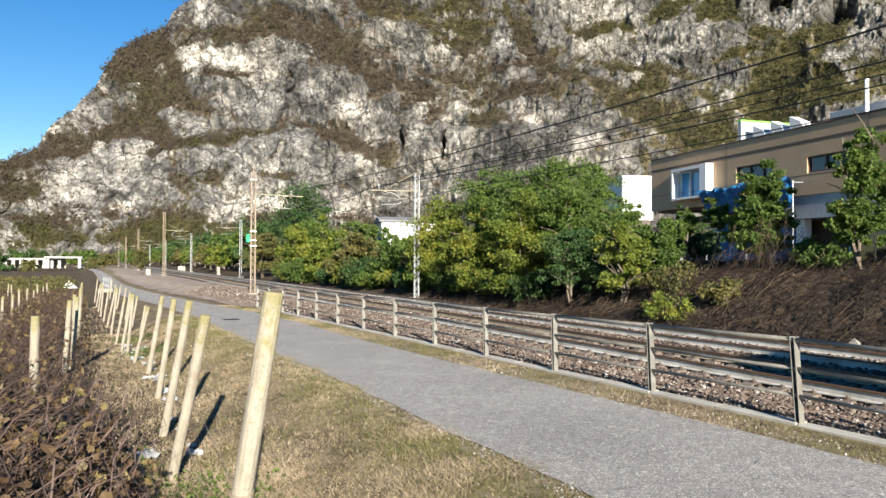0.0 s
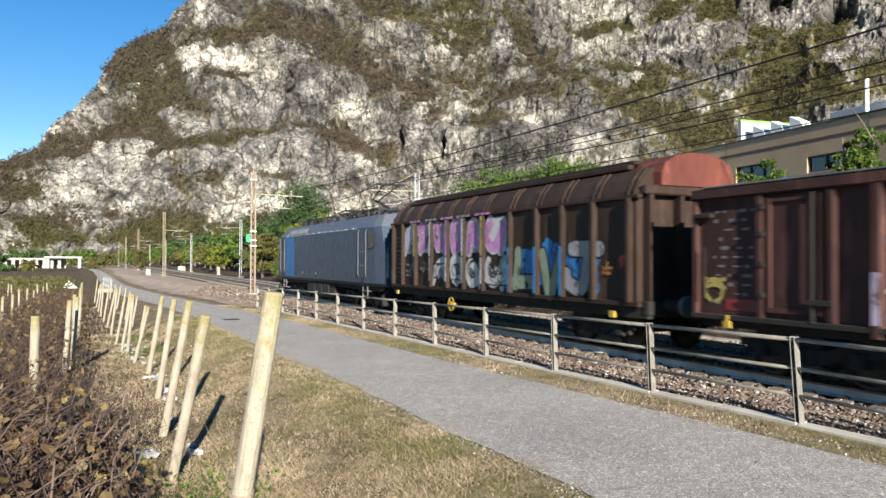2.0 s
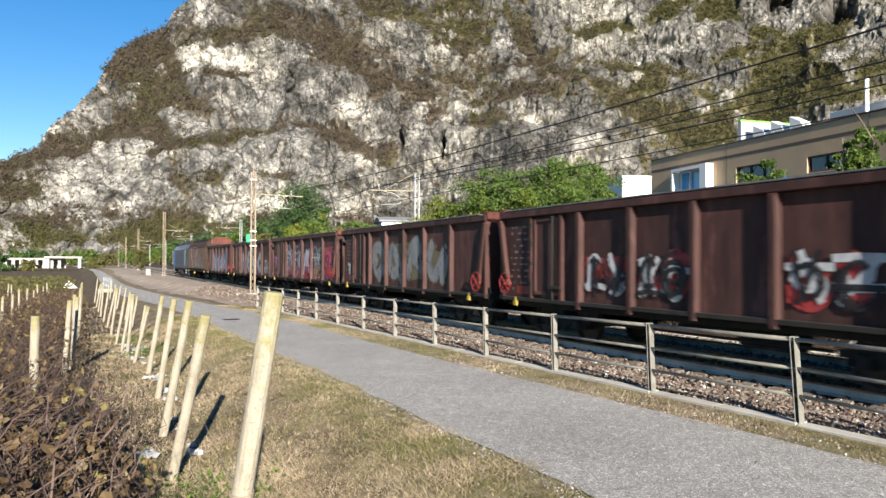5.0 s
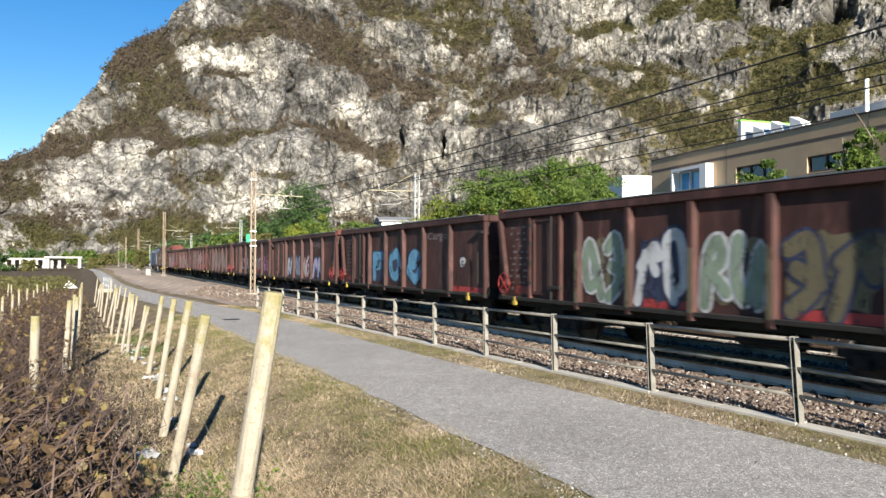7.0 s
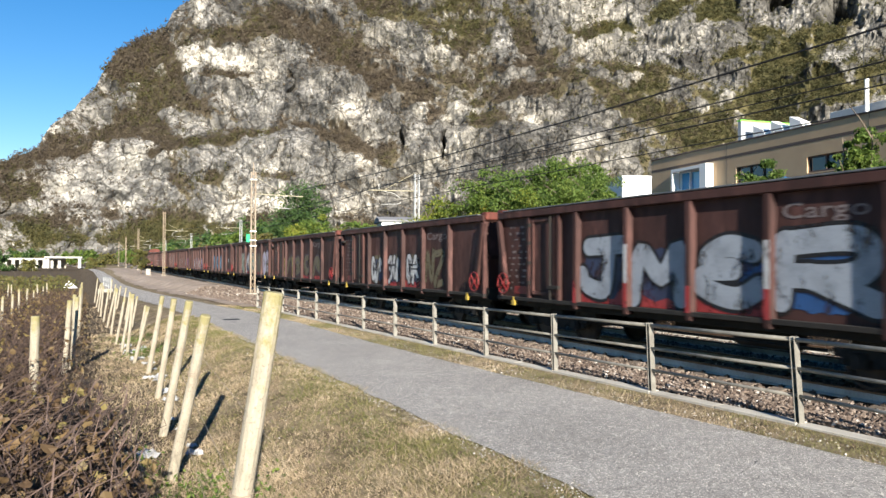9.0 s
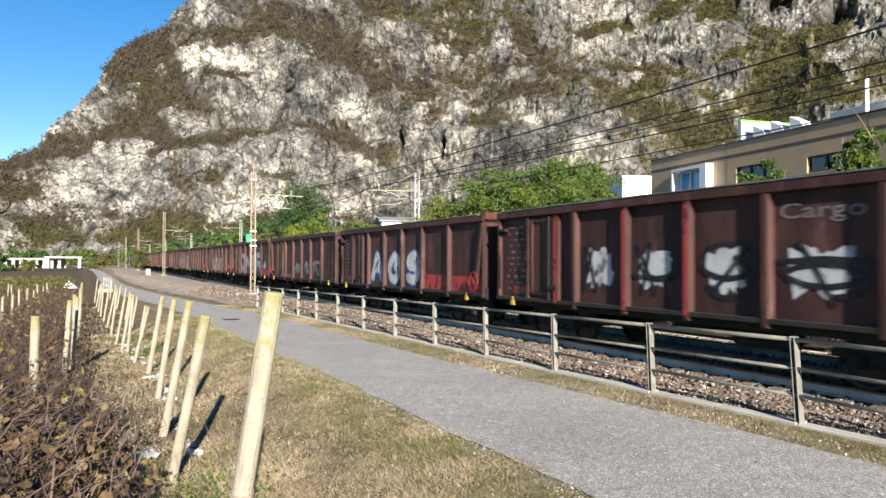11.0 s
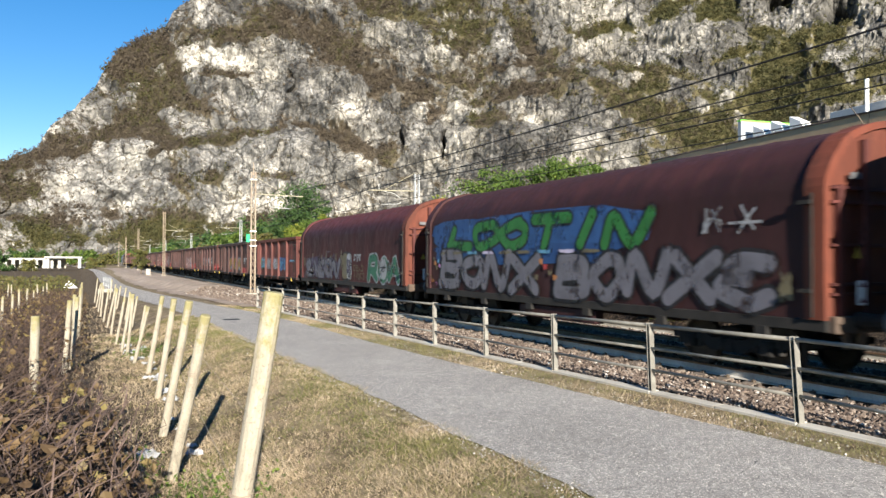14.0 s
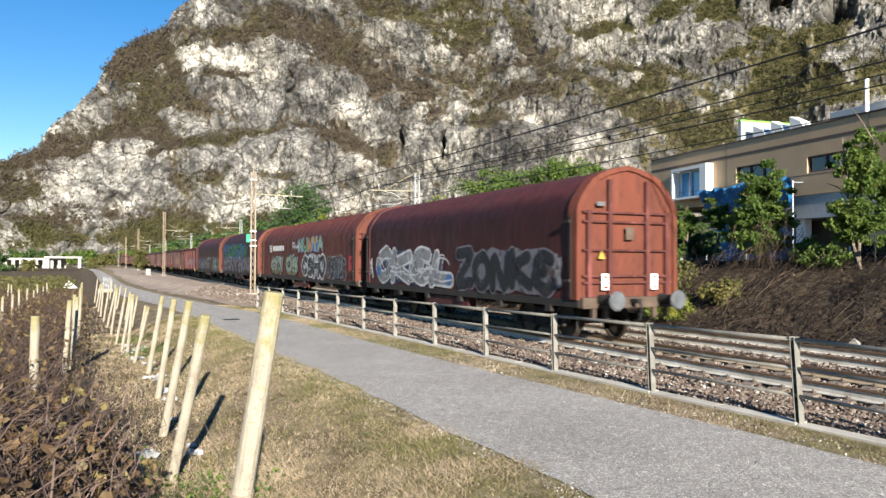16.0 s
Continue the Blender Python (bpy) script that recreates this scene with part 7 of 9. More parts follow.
def mast(x, y, top, side, rust, arm=True):
    """A lattice mast; side: the way its bracket points (+1: towards greater x)."""
    z0 = land1(x, y)
    m = thing("catenary_mast", "lattice steel catenary mast beside the tracks" if not rust else "rust-stained lattice catenary mast with white bands", "catenary mast", pose(x, y, z0), "masts of the overhead line")
    steel = M["mast_rust"] if rust else M["mast_steel"]
    h = top - z0
    for dx in (-0.13, 0.13):
        bm = bmesh.new()
        box(bm, dx - 0.035, dx + 0.035, -0.07, 0.07, 0, h, 0.006)
        part("leg", bm, steel, m)
    bm = bmesh.new()
    n = int(h / 0.42)
    for k in range(n):
        a, b = (-0.12, 0.12) if k % 2 else (0.12, -0.12)
        tube(bm, ((a, -0.05, k * h / n), (b, -0.05, (k + 1) * h / n)), 0.016, 4)
        tube(bm, ((b, 0.05, k * h / n), (a, 0.05, (k + 1) * h / n)), 0.016, 4)
    part("lacing", bm, steel, m)
    bm = bmesh.new()
    box(bm, -0.35, 0.35, -0.35, 0.35, -0.4, 0.12, 0.02)
    part("footing", bm, M["concrete"], m)
    if arm:
        z = 6.05 - z0
        bm = bmesh.new()
        tube(bm, ((side * 0.15, 0, z), (side * 3.1, 0, z - 0.06)), 0.026, 8)
        a = part("bracket_arm", bm, M["bracket"], m, "pale painted bracket arm")
        bm = bmesh.new()
        tube(bm, ((side * 0.15, 0, z + 1.05), (side * 2.0, 0, z + 0.02)), 0.011, 6)
        part("stay", bm, M["bracket"], a)
        bm = bmesh.new()
        tube(bm, ((side * 2.15, 0, z - 0.06), (side * 1.4, 0, z - 0.2), (side * 1.05, 0, z - 0.45), (side * 1.0, 0, z - 0.72), (side * 1.25, 0, z - 0.8), (side * 2.4, 0, z - 0.86)), 0.019, 6)
        part("steady_arm", bm, M["insulator"], a, "curved white steady arm")
        bm = bmesh.new()
        for q in range(5):
            tube(bm, ((side * (2.36), 0, z + 0.02 + q * 0.06), (side * 2.36, 0, z + 0.05 + q * 0.06)), 0.05, 8)
        part("insulator", bm, M["insulator"], a)
    return m


def build_masts():
    a = mast(9.0, 46.6, 7.4, 1, True)
    bm = bmesh.new()
    tube(bm, ((0, 0, 7.4), (0, 0, 8.2)), [0.05, 0.02], 6)
    part("spike", bm, M["mast_rust"], a)
    for z in (3.0, 3.35, 3.9, 7.1):
        bm = bmesh.new()
        box(bm, -0.2, 0.2, -0.09, 0.09, z, z + 0.06)
        part("white_band", bm, M["sign_white"], a)
    bm = bmesh.new()
    box(bm, -0.42, -0.2, -0.1, 0.0, 3.25, 3.75, 0.02)
    part("green_plate", bm, M["sign_green"], a, "small green line-side plate")
    b = mast(17.3, 40.4, 7.05, -1, False)
    for y in (97.6, 150, 205, 262):
        copy_thing(b, pose(17.3, y, land1(17.3, y)))
    c = mast(9.0, 109, 8.6, 1, True)
    for y in (171, 234, 296):
        copy_thing(c, pose(9.0, y, land1(9.0, y)))
    d = mast(9.0, -15, 7.6, 1, False)
    copy_thing(d, pose(9.0, -77, land1(9.0, -77)))
    copy_thing(b, pose(17.3, -17, land1(17.3, -17)))


build_masts()


def build_wires():
    spans = ((11.43, (-77, -15, 46.6, 109, 171, 234, 296)), (15.03, (-77, -17, 40.4, 97.6, 150, 205, 262)))
    for cx, ys in spans:
        w = thing("overhead_wires", "black contact and carrying wires over the track", "overhead wire", group="wires over the tracks")
        bm = bmesh.new()
        tube(bm, [(cx + (0.15 if k % 2 else -0.15), y, 5.17) for k, y in enumerate(ys)], 0.016, 5)
        part("contact_wire", bm, M["wire"], w)
        bm = bmesh.new()
        pts = []
        for a, b in zip(ys, ys[1:]):
            for q in range(8):
                t = q / 8
                pts.append((cx, a + (b - a) * t, 6.3 - 0.62 * 4 * t * (1 - t)))
        tube(bm, pts, 0.02, 5)
        part("carrying_wire", bm, M["wire"], w)
        for a, b in zip(ys, ys[1:]):
            for q in range(1, 8):
                t = q / 8
                y = a + (b - a) * t
                if -20 < y < 120:
                    bm = bmesh.new()
                    tube(bm, ((cx, y, 5.17), (cx, y, 6.3 - 0.62 * 4 * t * (1 - t))), 0.005, 4)
                    part("dropper", bm, M["wire"], w)
    f = thing("feeder_wire", "single dark feeder wire high beside the tracks", "overhead wire")
    bm = bmesh.new()
    pts = []
    ys = (-77, -17, 40.4, 97.6, 150, 205)
    for a, b in zip(ys, ys[1:]):
        for q in range(8):
            t = q / 8
            pts.append((17.3, a + (b - a) * t, 7.0 - 0.5 * 4 * t * (1 - t)))
    tube(bm, pts, 0.017, 5)
    part("feeder", bm, M["wire"], f)


build_wires()
# ---------------------------------------------------------------- buildings
def beige_material():
    m, nt, b = nodes_of("beige_cladding")
    co = _coords(nt)
    big, fine = _noise(nt, 0.5, 5, 0.6, co), _noise(nt, 25, 3, 0.6, co)
    col = _ramp(nt, big.outputs[0], [(0.3, (0.43, 0.3, 0.18)), (0.7, (0.5, 0.355, 0.215))])
    col = _mix(nt, 0.2, col, _ramp(nt, fine.outputs[0], [(0.3, (0.7,) * 3), (0.7, (1.2,) * 3)]), "MULTIPLY")
    nt.links.new(col, b.inputs["Base Color"])
    b.inputs["Roughness"].default_value = 0.75
    return m


M["beige"] = beige_material()
M["brown_band"] = plain("brown_band", (0.1, 0.07, 0.055), 0.6)
M["white_plaster"] = plain("white_plaster", (0.78, 0.78, 0.76), 0.7, 0, 0.05)
M["grey_metal"] = plain("grey_metal", (0.36, 0.38, 0.4), 0.5, 0.3)
M["lime_edge"] = plain("lime_edge", (0.2, 0.62, 0.08), 0.5)
M["blue_sheet"] = surface("blue_sheet", [(0.3, (0.015, 0.09, 0.23)), (0.7, (0.035, 0.19, 0.39))], 1.5, 20, 0.4, 0, 0.2, 0.01)
M["pale_concrete"] = plain("pale_concrete", (0.4, 0.39, 0.36), 0.85, 0, 0.1)
M["roof_grey"] = plain("roof_grey", (0.2, 0.2, 0.21), 0.8)


def window_glass(name, tint):
    m, nt, b = nodes_of(name)
    b.inputs["Base Color"].default_value = (*tint, 1)
    b.inputs["Roughness"].default_value = 0.04
    b.inputs["Specular IOR Level"].default_value = 0.9
    return m


M["window_glass"] = window_glass("window_glass", (0.012, 0.02, 0.03))
# bay pane: the reflected blue sky is put into the glass colour
M["sky_painted_glass"] = window_glass("sky_painted_glass", (0.07, 0.3, 0.6))


def build_block():
    """The office block on the bank: local x along the front from its far corner, y into the house, z up."""
    b = thing("office_block", "two-storey beige office block with flat roof behind the trees", "building", pose(39.4, 45.6, 0, 0, 0, -97.5))
    L, D, z0 = 40.0, 16.0, 1.2
    top, low = 9.78, 5.85
    bm = bmesh.new()
    opens = ((3.55, 6.9, 6.55, 8.5), (9.7, 13.1, 7.1, 8.15), (15.75, 19.3, 7.1, 8.05), (23.0, 26.0, 7.1, 8.05))
    x = 0.0
    for a, c, u, v in opens:
        box(bm, x, a, 0, 0.35, low, top)
        box(bm, a, c, 0, 0.35, low, u)
        box(bm, a, c, 0, 0.35, v, top)
        x = c
    box(bm, x, L, 0, 0.35, low, top)
    box(bm, 0, 0.35, 0.35, D, low, top)
    box(bm, L - 0.35, L, 0.35, D, low, top)
    box(bm, 0.35, L - 0.35, D - 0.35, D, low, top)
    part("upper_wall", bm, M["beige"], b, "beige clad upper storey")
    for z in (8.95, 7.0):
        bm = bmesh.new()
        box(bm, -0.02, L, -0.012, 0.0, z - (0.09 if z > 8 else 0.015), z + (0.09 if z > 8 else 0.015))
        part("dark_band", bm, M["brown_band"], b)
    for x in (8.8, 20.0, 30.0):
        bm = bmesh.new()
        box(bm, x - 0.015, x + 0.015, -0.01, 0.0, low, top)
        part("panel_joint", bm, M["brown_band"], b)
    bm = bmesh.new()
    box(bm, -0.06, L + 0.06, -0.06, D, top, top + 0.1, 0.02)
    part("parapet_cap", bm, M["brown_band"], b)
    bm = bmesh.new()
    box(bm, 0.3, L - 0.3, 0.3, D - 0.3, 9.2, 9.3)
    part("roof", bm, M["roof_grey"], b)
    # ground floor, set back, with a pale soffit band
    bm = bmesh.new()
    box(bm, 0.2, L, 2.4, 2.75, z0, 5.4)
    box(bm, 0.2, 0.55, 2.75, D, z0, 5.4)
    part("lower_wall", bm, M["brown_band"], b)
    bm = bmesh.new()
    box(bm, 13.6, L, 0.1, 2.4, 4.5, 5.84)
    part("canopy", bm, M["grey_metal"], b, "pale grey metal canopy")
    bm = bmesh.new()
    box(bm, 0.36, 13.6, 0.36, 2.4, 5.7, 5.84)
    part("soffit", bm, M["brown_band"], b)
    for x0, x1, w0, w1 in ((0.9, 2.4, 2.2, 4.2), (5.0, 8.0, 1.6, 4.4), (16.5, 22.5, 1.8, 4.2), (24, 30, 1.8, 4.2)):
        bm = bmesh.new()
        box(bm, x0, x1, 2.36, 2.39, w0, w1)
        g = part("ground_window", bm, M["window_glass"], b)
        bm = bmesh.new()
        for x in (x0, (x0 + x1) / 2, x1):
            box(bm, x - 0.05, x + 0.05, 2.3, 2.36, w0, w1)
        for z in (w0, w1):
            box(bm, x0, x1, 2.31, 2.355, z - 0.05, z + 0.05)
        part("window_frame", bm, M["white_plaster"], g)
    for x in (2.7, 14.7, 30.0):
        bm = bmesh.new()
        box(bm, x - 0.35, x + 0.35, 0.5, 1.0, z0 - 0.5, 5.6 if x < 10 else 4.5, 0.02)
        part("column", bm, M["white_plaster"], b, "white plastered column")
    for k, (a, c, u, v) in enumerate(opens):
        bm = bmesh.new()
        box(bm, a, c, 0.2, 0.24, u, v)
        g = part("window_pane", bm, M["sky_painted_glass" if k == 0 else "window_glass"], b)
        bm = bmesh.new()
        t = 0.09
        y0 = -0.5 if k == 0 else 0.05
        for x0, x1, w0, w1 in ((a, a + t, u, v), (c - t, c, u, v), (a, c, u, u + t), (a, c, v - t, v), (a + (c - a) * 0.36 - t / 2, a + (c - a) * 0.36 + t / 2, u, v), (a + (c - a) * 0.7 - t / 2, a + (c - a) * 0.7 + t / 2, u, v)):
            box(bm, x0, x1, 0.1 if k else 0.05, 0.2, w0, w1)
        part("window_frame", bm, M["white_plaster" if k == 0 else "brown_band"], g)
    bm = bmesh.new()
    for x0, x1, w0, w1 in ((3.4, 3.58, 6.42, 8.68), (6.7, 7.4, 6.42, 8.72), (3.58, 6.7, 8.48, 8.68), (3.58, 6.7, 6.42, 6.58)):
        box(bm, x0, x1, -0.6, 0.0, w0, w1)
    part("bay_surround", bm, M["white_plaster"], b, "white box surround of the large window")
    # roof structures
    bm = bmesh.new()
    box(bm, 8.8, 9.1, 0.9, 8.0, 9.3, 11.35)
    box(bm, 9.1, 14.0, 7.6, 8.0, 9.3, 11.3)
    part("roof_screen", bm, M["grey_metal"], b)
    bm = bmesh.new()
    box(bm, 9.1, 14.0, 7.55, 8.02, 11.3, 11.42)
    box(bm, 8.75, 9.12, 0.85, 8.0, 11.35, 11.46)
    part("lime_edge", bm, M["lime_edge"], b, "lime green edge strip")
    for x in (9.9, 11.5, 13.1):
        bm = bmesh.new()
        prism(bm, [(x, 9.4), (x + 0.3, 9.4), (x + 0.3, 10.3), (x + 1.0, 9.85), (x + 1.2, 9.95), (x + 0.9, 10.5), (x, 10.95)], 1, 1.2, 1.9)
        part("roof_cowl", bm, M["white_plaster"], b, "white curved ventilation cowl")
    bm = bmesh.new()
    box(bm, 15.6, 36.0, 1.8, 8.0, 9.3, 10.75, 0.03)
    part("plant_house", bm, M["grey_metal"], b, "long grey rooftop plant housing")
    bm = bmesh.new()
    tube(bm, ((18.75, 1.2, 9.3), (18.75, 1.2, 12.0)), 0.11, 12)
    part("flue", bm, M["white_plaster"], b, "white rooftop flue pipe")


build_block()


def build_sheets():
    """Blue sheeting hung below the windows, in folds."""
    b = thing("blue_sheeting", "torn blue plastic sheeting hung on the office front", "plastic sheet", pose(39.4, 45.6, 0, 0, 0, -97.5))
    for x0, x1, za, zb in ((7.5, 11.5, 5.2, 6.75), (11.5, 15.8, 5.1, 6.85)):
        bm = bmesh.new()
        rows = []
        for k in range(24):
            x = x0 + (x1 - x0) * k / 23
            rows.append([bm.verts.new((x - (0.06 * (5 - j) if x1 > 15 and k > 18 else 0) * (k - 18) * 0.25, -0.75 + 0.12 * math.sin(k * 1.3 + j) - 0.1 * j, za + (zb - za) * j / 5 + 0.05 * math.sin(k * 0.7))) for j in range(6)])
        for r0, r1 in zip(rows, rows[1:]):
            for j in range(5):
                bm.faces.new((r0[j], r0[j + 1], r1[j + 1], r1[j]))
        ob = part("sheet", bm, M["blue_sheet"], b)
        ob.modifiers.new("thick", "SOLIDIFY").thickness = 0.01
    bm = bmesh.new()
    rows = [[bm.verts.new((5.5 + 0.36 * k, 1.3 + 0.14 * math.sin(k * 1.1 + j), 1.9 + 0.62 * j + 0.05 * math.sin(k))) for j in range(6)] for k in range(24)]
    for r0, r1 in zip(rows, rows[1:]):
        for j in range(5):
            bm.faces.new((r0[j], r0[j + 1], r1[j + 1], r1[j]))
    part("lower_sheet", bm, M["blue_sheet"], b).modifiers.new("thick", "SOLIDIFY").thickness = 0.01
    for x in (7.6, 11.5, 15.4):
        bm = bmesh.new()
        tube(bm, ((x, -0.7, 1.2), (x, -0.7, 6.7)), 0.04, 6)
        tube(bm, ((x, -0.7, 6.6), (x, 0.02, 6.6)), 0.03, 6)
        part("scaffold_pole", bm, M["grey_metal"], b)


build_sheets()


def small_house(name, m, w, d, h, pitch, wall, label, over=0.3):
    b = thing(name, label, "building", m)
    bm = bmesh.new()
    box(bm, -w / 2, w / 2, 0, d, -1.5, h)
    part("wall", bm, wall, b)
    bm = bmesh.new()
    prism(bm, [(-over, h), (d + over, h), (d + over, h + 0.2), (d / 2, h + 0.2 + pitch), (-over, h + 0.2)], 0, -w / 2 - over, w / 2 + over)
    part("roof", bm, M["roof_grey"], b)
    return b


small_house("white_hut", pose(31.5, 75, 2.2, 0, 0, -15), 6.5, 6, 4.0, 0.5, M["white_plaster"], "small white hut with grey roof among the trees")
_wb = thing("white_annex", "white cubic annex beside the office block", "building", pose(50.8, 60, 0, 0, 0, -20))
_b = bmesh.new()
box(_b, -2.2, 1.0, 0, 6, 6.2, 10.6, 0.02)
part("wall", _b, M["white_plaster"], _wb)
_b = bmesh.new()
box(_b, -2.0, 0.8, 0.2, 6, 0, 6.2)
part("lower_wall", _b, M["brown_band"], _wb)
_b = bmesh.new()
box(_b, -2.25, 1.05, -0.05, 6.05, 10.6, 10.72)
part("roof_edge", _b, M["white_plaster"], _wb)


def build_viaduct():
    """The long white structure far down the valley."""
    v = thing("concrete_gallery", "long white concrete gallery with upright piers far down the valley", "gallery", pose(-3, 250, -0.6))
    bm = bmesh.new()
    box(bm, -60, -4, 0, 5, 2.5, 3.0)
    part("deck", bm, M["pale_concrete"], v)
    for k in range(28):
        bm = bmesh.new()
        box(bm, -60 + 2.0 * k, -59.2 + 2.0 * k, 0, 0.8, 0, 2.5)
        part("pier", bm, M["pale_concrete"], v)
    bm = bmesh.new()
    box(bm, -60, -4, 4.2, 5, 0, 2.5)
    part("back_wall", bm, M["concrete"], v)
    bm = bmesh.new()
    box(bm, -9.5, 0.5, -2, 6, 3.0, 3.5)
    box(bm, -9.0, -8.2, -1.5, 5, 0, 3.0)
    box(bm, -0.6, 0.2, -1.5, 5, 0, 3.0)
    part("portal", bm, M["pale_concrete"], v)


build_viaduct()


def build_cracks():
    """Dark cracks in the asphalt."""
    rs = random.Random(14)
    for k, (x, y, a0, n) in enumerate(((6.08, 5.37, 3.5, 12), (5.2, 8.2, 2.6, 9), (4.9, 13.0, 2.0, 10))):
        t = thing("asphalt_crack", "thin dark branching crack in the lane", "crack", kind="structure")
        bm = bmesh.new()
        pts, a = [], a0
        for q in range(n):
            pts.append((x, y))
            a += rs.uniform(-0.45, 0.45) - 0.35 * (a - a0)
            x, y = x + 0.07 * math.cos(a), y + 0.07 * math.sin(a)
        z = [float(road_z(np.array(p[1])) + 0.0185 + 0.02 * (1 - ((p[0] - road_c(np.array(p[1]))) / 1.6) ** 2)) for p in pts]
        for (p, q, za, zb) in zip(pts, pts[1:], z, z[1:]):
            w = rs.uniform(0.003, 0.008)
            bm.faces.new([bm.verts.new(v) for v in ((p[0] - w, p[1], za), (p[0] + w, p[1], za), (q[0] + w, q[1], zb), (q[0] - w, q[1], zb))])
        part("crack", bm, M["soot"], t)


build_cracks()


def build_lineside():
    m = thing("manhole_cover", "dark iron manhole cover set in the lane", "manhole cover", pose(4.75, 28.6, float(road_z(np.array(28.6))) + 0.045))
    bm = bmesh.new()
    tube(bm, ((0, 0, -0.03), (0, 0, 0)), 0.33, 20)
    part("lid", bm, M["soot"], m)
    for x, y, w, h, mat, lab in ((16.6, 160, 1.4, 1.0, "concrete", "white line-side cabinet with railings"), (7.2, 112, 0.6, 0.9, "concrete", "white line-side board on posts"), (17.6, 118, 0.4, 1.2, "concrete", "narrow white line-side cabinet")):
        z = land1(x, y)
        c = thing("lineside_cabinet", lab, "cabinet", pose(x, y, z))
        bm = bmesh.new()
        box(bm, -w / 2, w / 2, -0.3, 0.3, 0.1, h, 0.04)
        part("case", bm, M[mat], c)
        bm = bmesh.new()
        box(bm, -w / 2 - 0.1, w / 2 + 0.1, -0.4, 0.4, -0.4, 0.1, 0.02)
        part("plinth", bm, M["concrete"], c)
    # culvert parapet where the lane narrows
    p = thing("culvert_parapet", "small concrete parapet with a rusty rail beside the lane", "parapet", pose(1.6, 66, -0.9, 0, 0, 3))
    bm = bmesh.new()
    box(bm, -1.1, 0.0, 0, 0.4, 0, 0.5, 0.03)
    box(bm, -0.3, 0.0, 0.4, 9, 0, 0.45, 0.03)
    part("wall", bm, M["concrete"], p)
    for y in (0.2, 2.2, 4.2, 6.2, 8.2):
        bm = bmesh.new()
        tube(bm, ((-0.15, y, 0.4), (-0.15, y, 1.4)), 0.035, 6)
        part("post", bm, M["mast_steel"], p)
    for z in (0.9, 1.35):
        bm = bmesh.new()
        tube(bm, ((-0.15, 0.2, z), (-0.15, 8.2, z)), 0.03, 6)
        part("rail", bm, M["mast_steel"], p)
    t = thing("white_tent", "small white pointed canopy at the edge of the vines", "canopy", pose(-2.1, 92, -0.95))
    bm = bmesh.new()
    prism(bm, [(-0.85, -0.25), (0.75, -0.25), (-0.1, 0.55)], 1, 0, 1.2)
    part("cover", bm, M["white_plaster"], t)
    for x in (-0.7, 0.6):
        bm = bmesh.new()
        tube(bm, ((x, 0.2, -0.5), (x, 0.2, -0.2)), 0.04, 6)
        part("leg", bm, M["mast_steel"], t)


build_lineside()
# ---------------------------------------------------------------- trees and shrubs
M["bark"] = surface("bark", [(0.3, (0.09, 0.07, 0.05)), (0.7, (0.2, 0.16, 0.12))], 4, 30, 0.95, 0, 0.6, 0.02)
M["leaf_green"] = leaf_material("leaf_green", [(0.04, 0.074, 0.018), (0.08, 0.134, 0.028), (0.135, 0.198, 0.04), (0.225, 0.26, 0.056)], 0.6, 0.45)
M["leaf_yellow"] = leaf_material("leaf_yellow", [(0.05, 0.09, 0.018), (0.115, 0.165, 0.028), (0.21, 0.235, 0.036), (0.38, 0.33, 0.055)], 0.55, 0.42)
M["leaf_dark"] = leaf_material("leaf_dark", [(0.025, 0.055, 0.018), (0.045, 0.09, 0.028), (0.07, 0.12, 0.034), (0.11, 0.15, 0.04)])
M["leaf_olive"] = leaf_material("leaf_olive", [(0.06, 0.07, 0.025), (0.10, 0.105, 0.035), (0.15, 0.135, 0.04), (0.19, 0.14, 0.045)])
M["leaf_dead"] = leaf_material("leaf_dead", [(0.06, 0.038, 0.024), (0.1, 0.064, 0.036), (0.17, 0.118, 0.052), (0.23, 0.21, 0.07)], through=0.25)


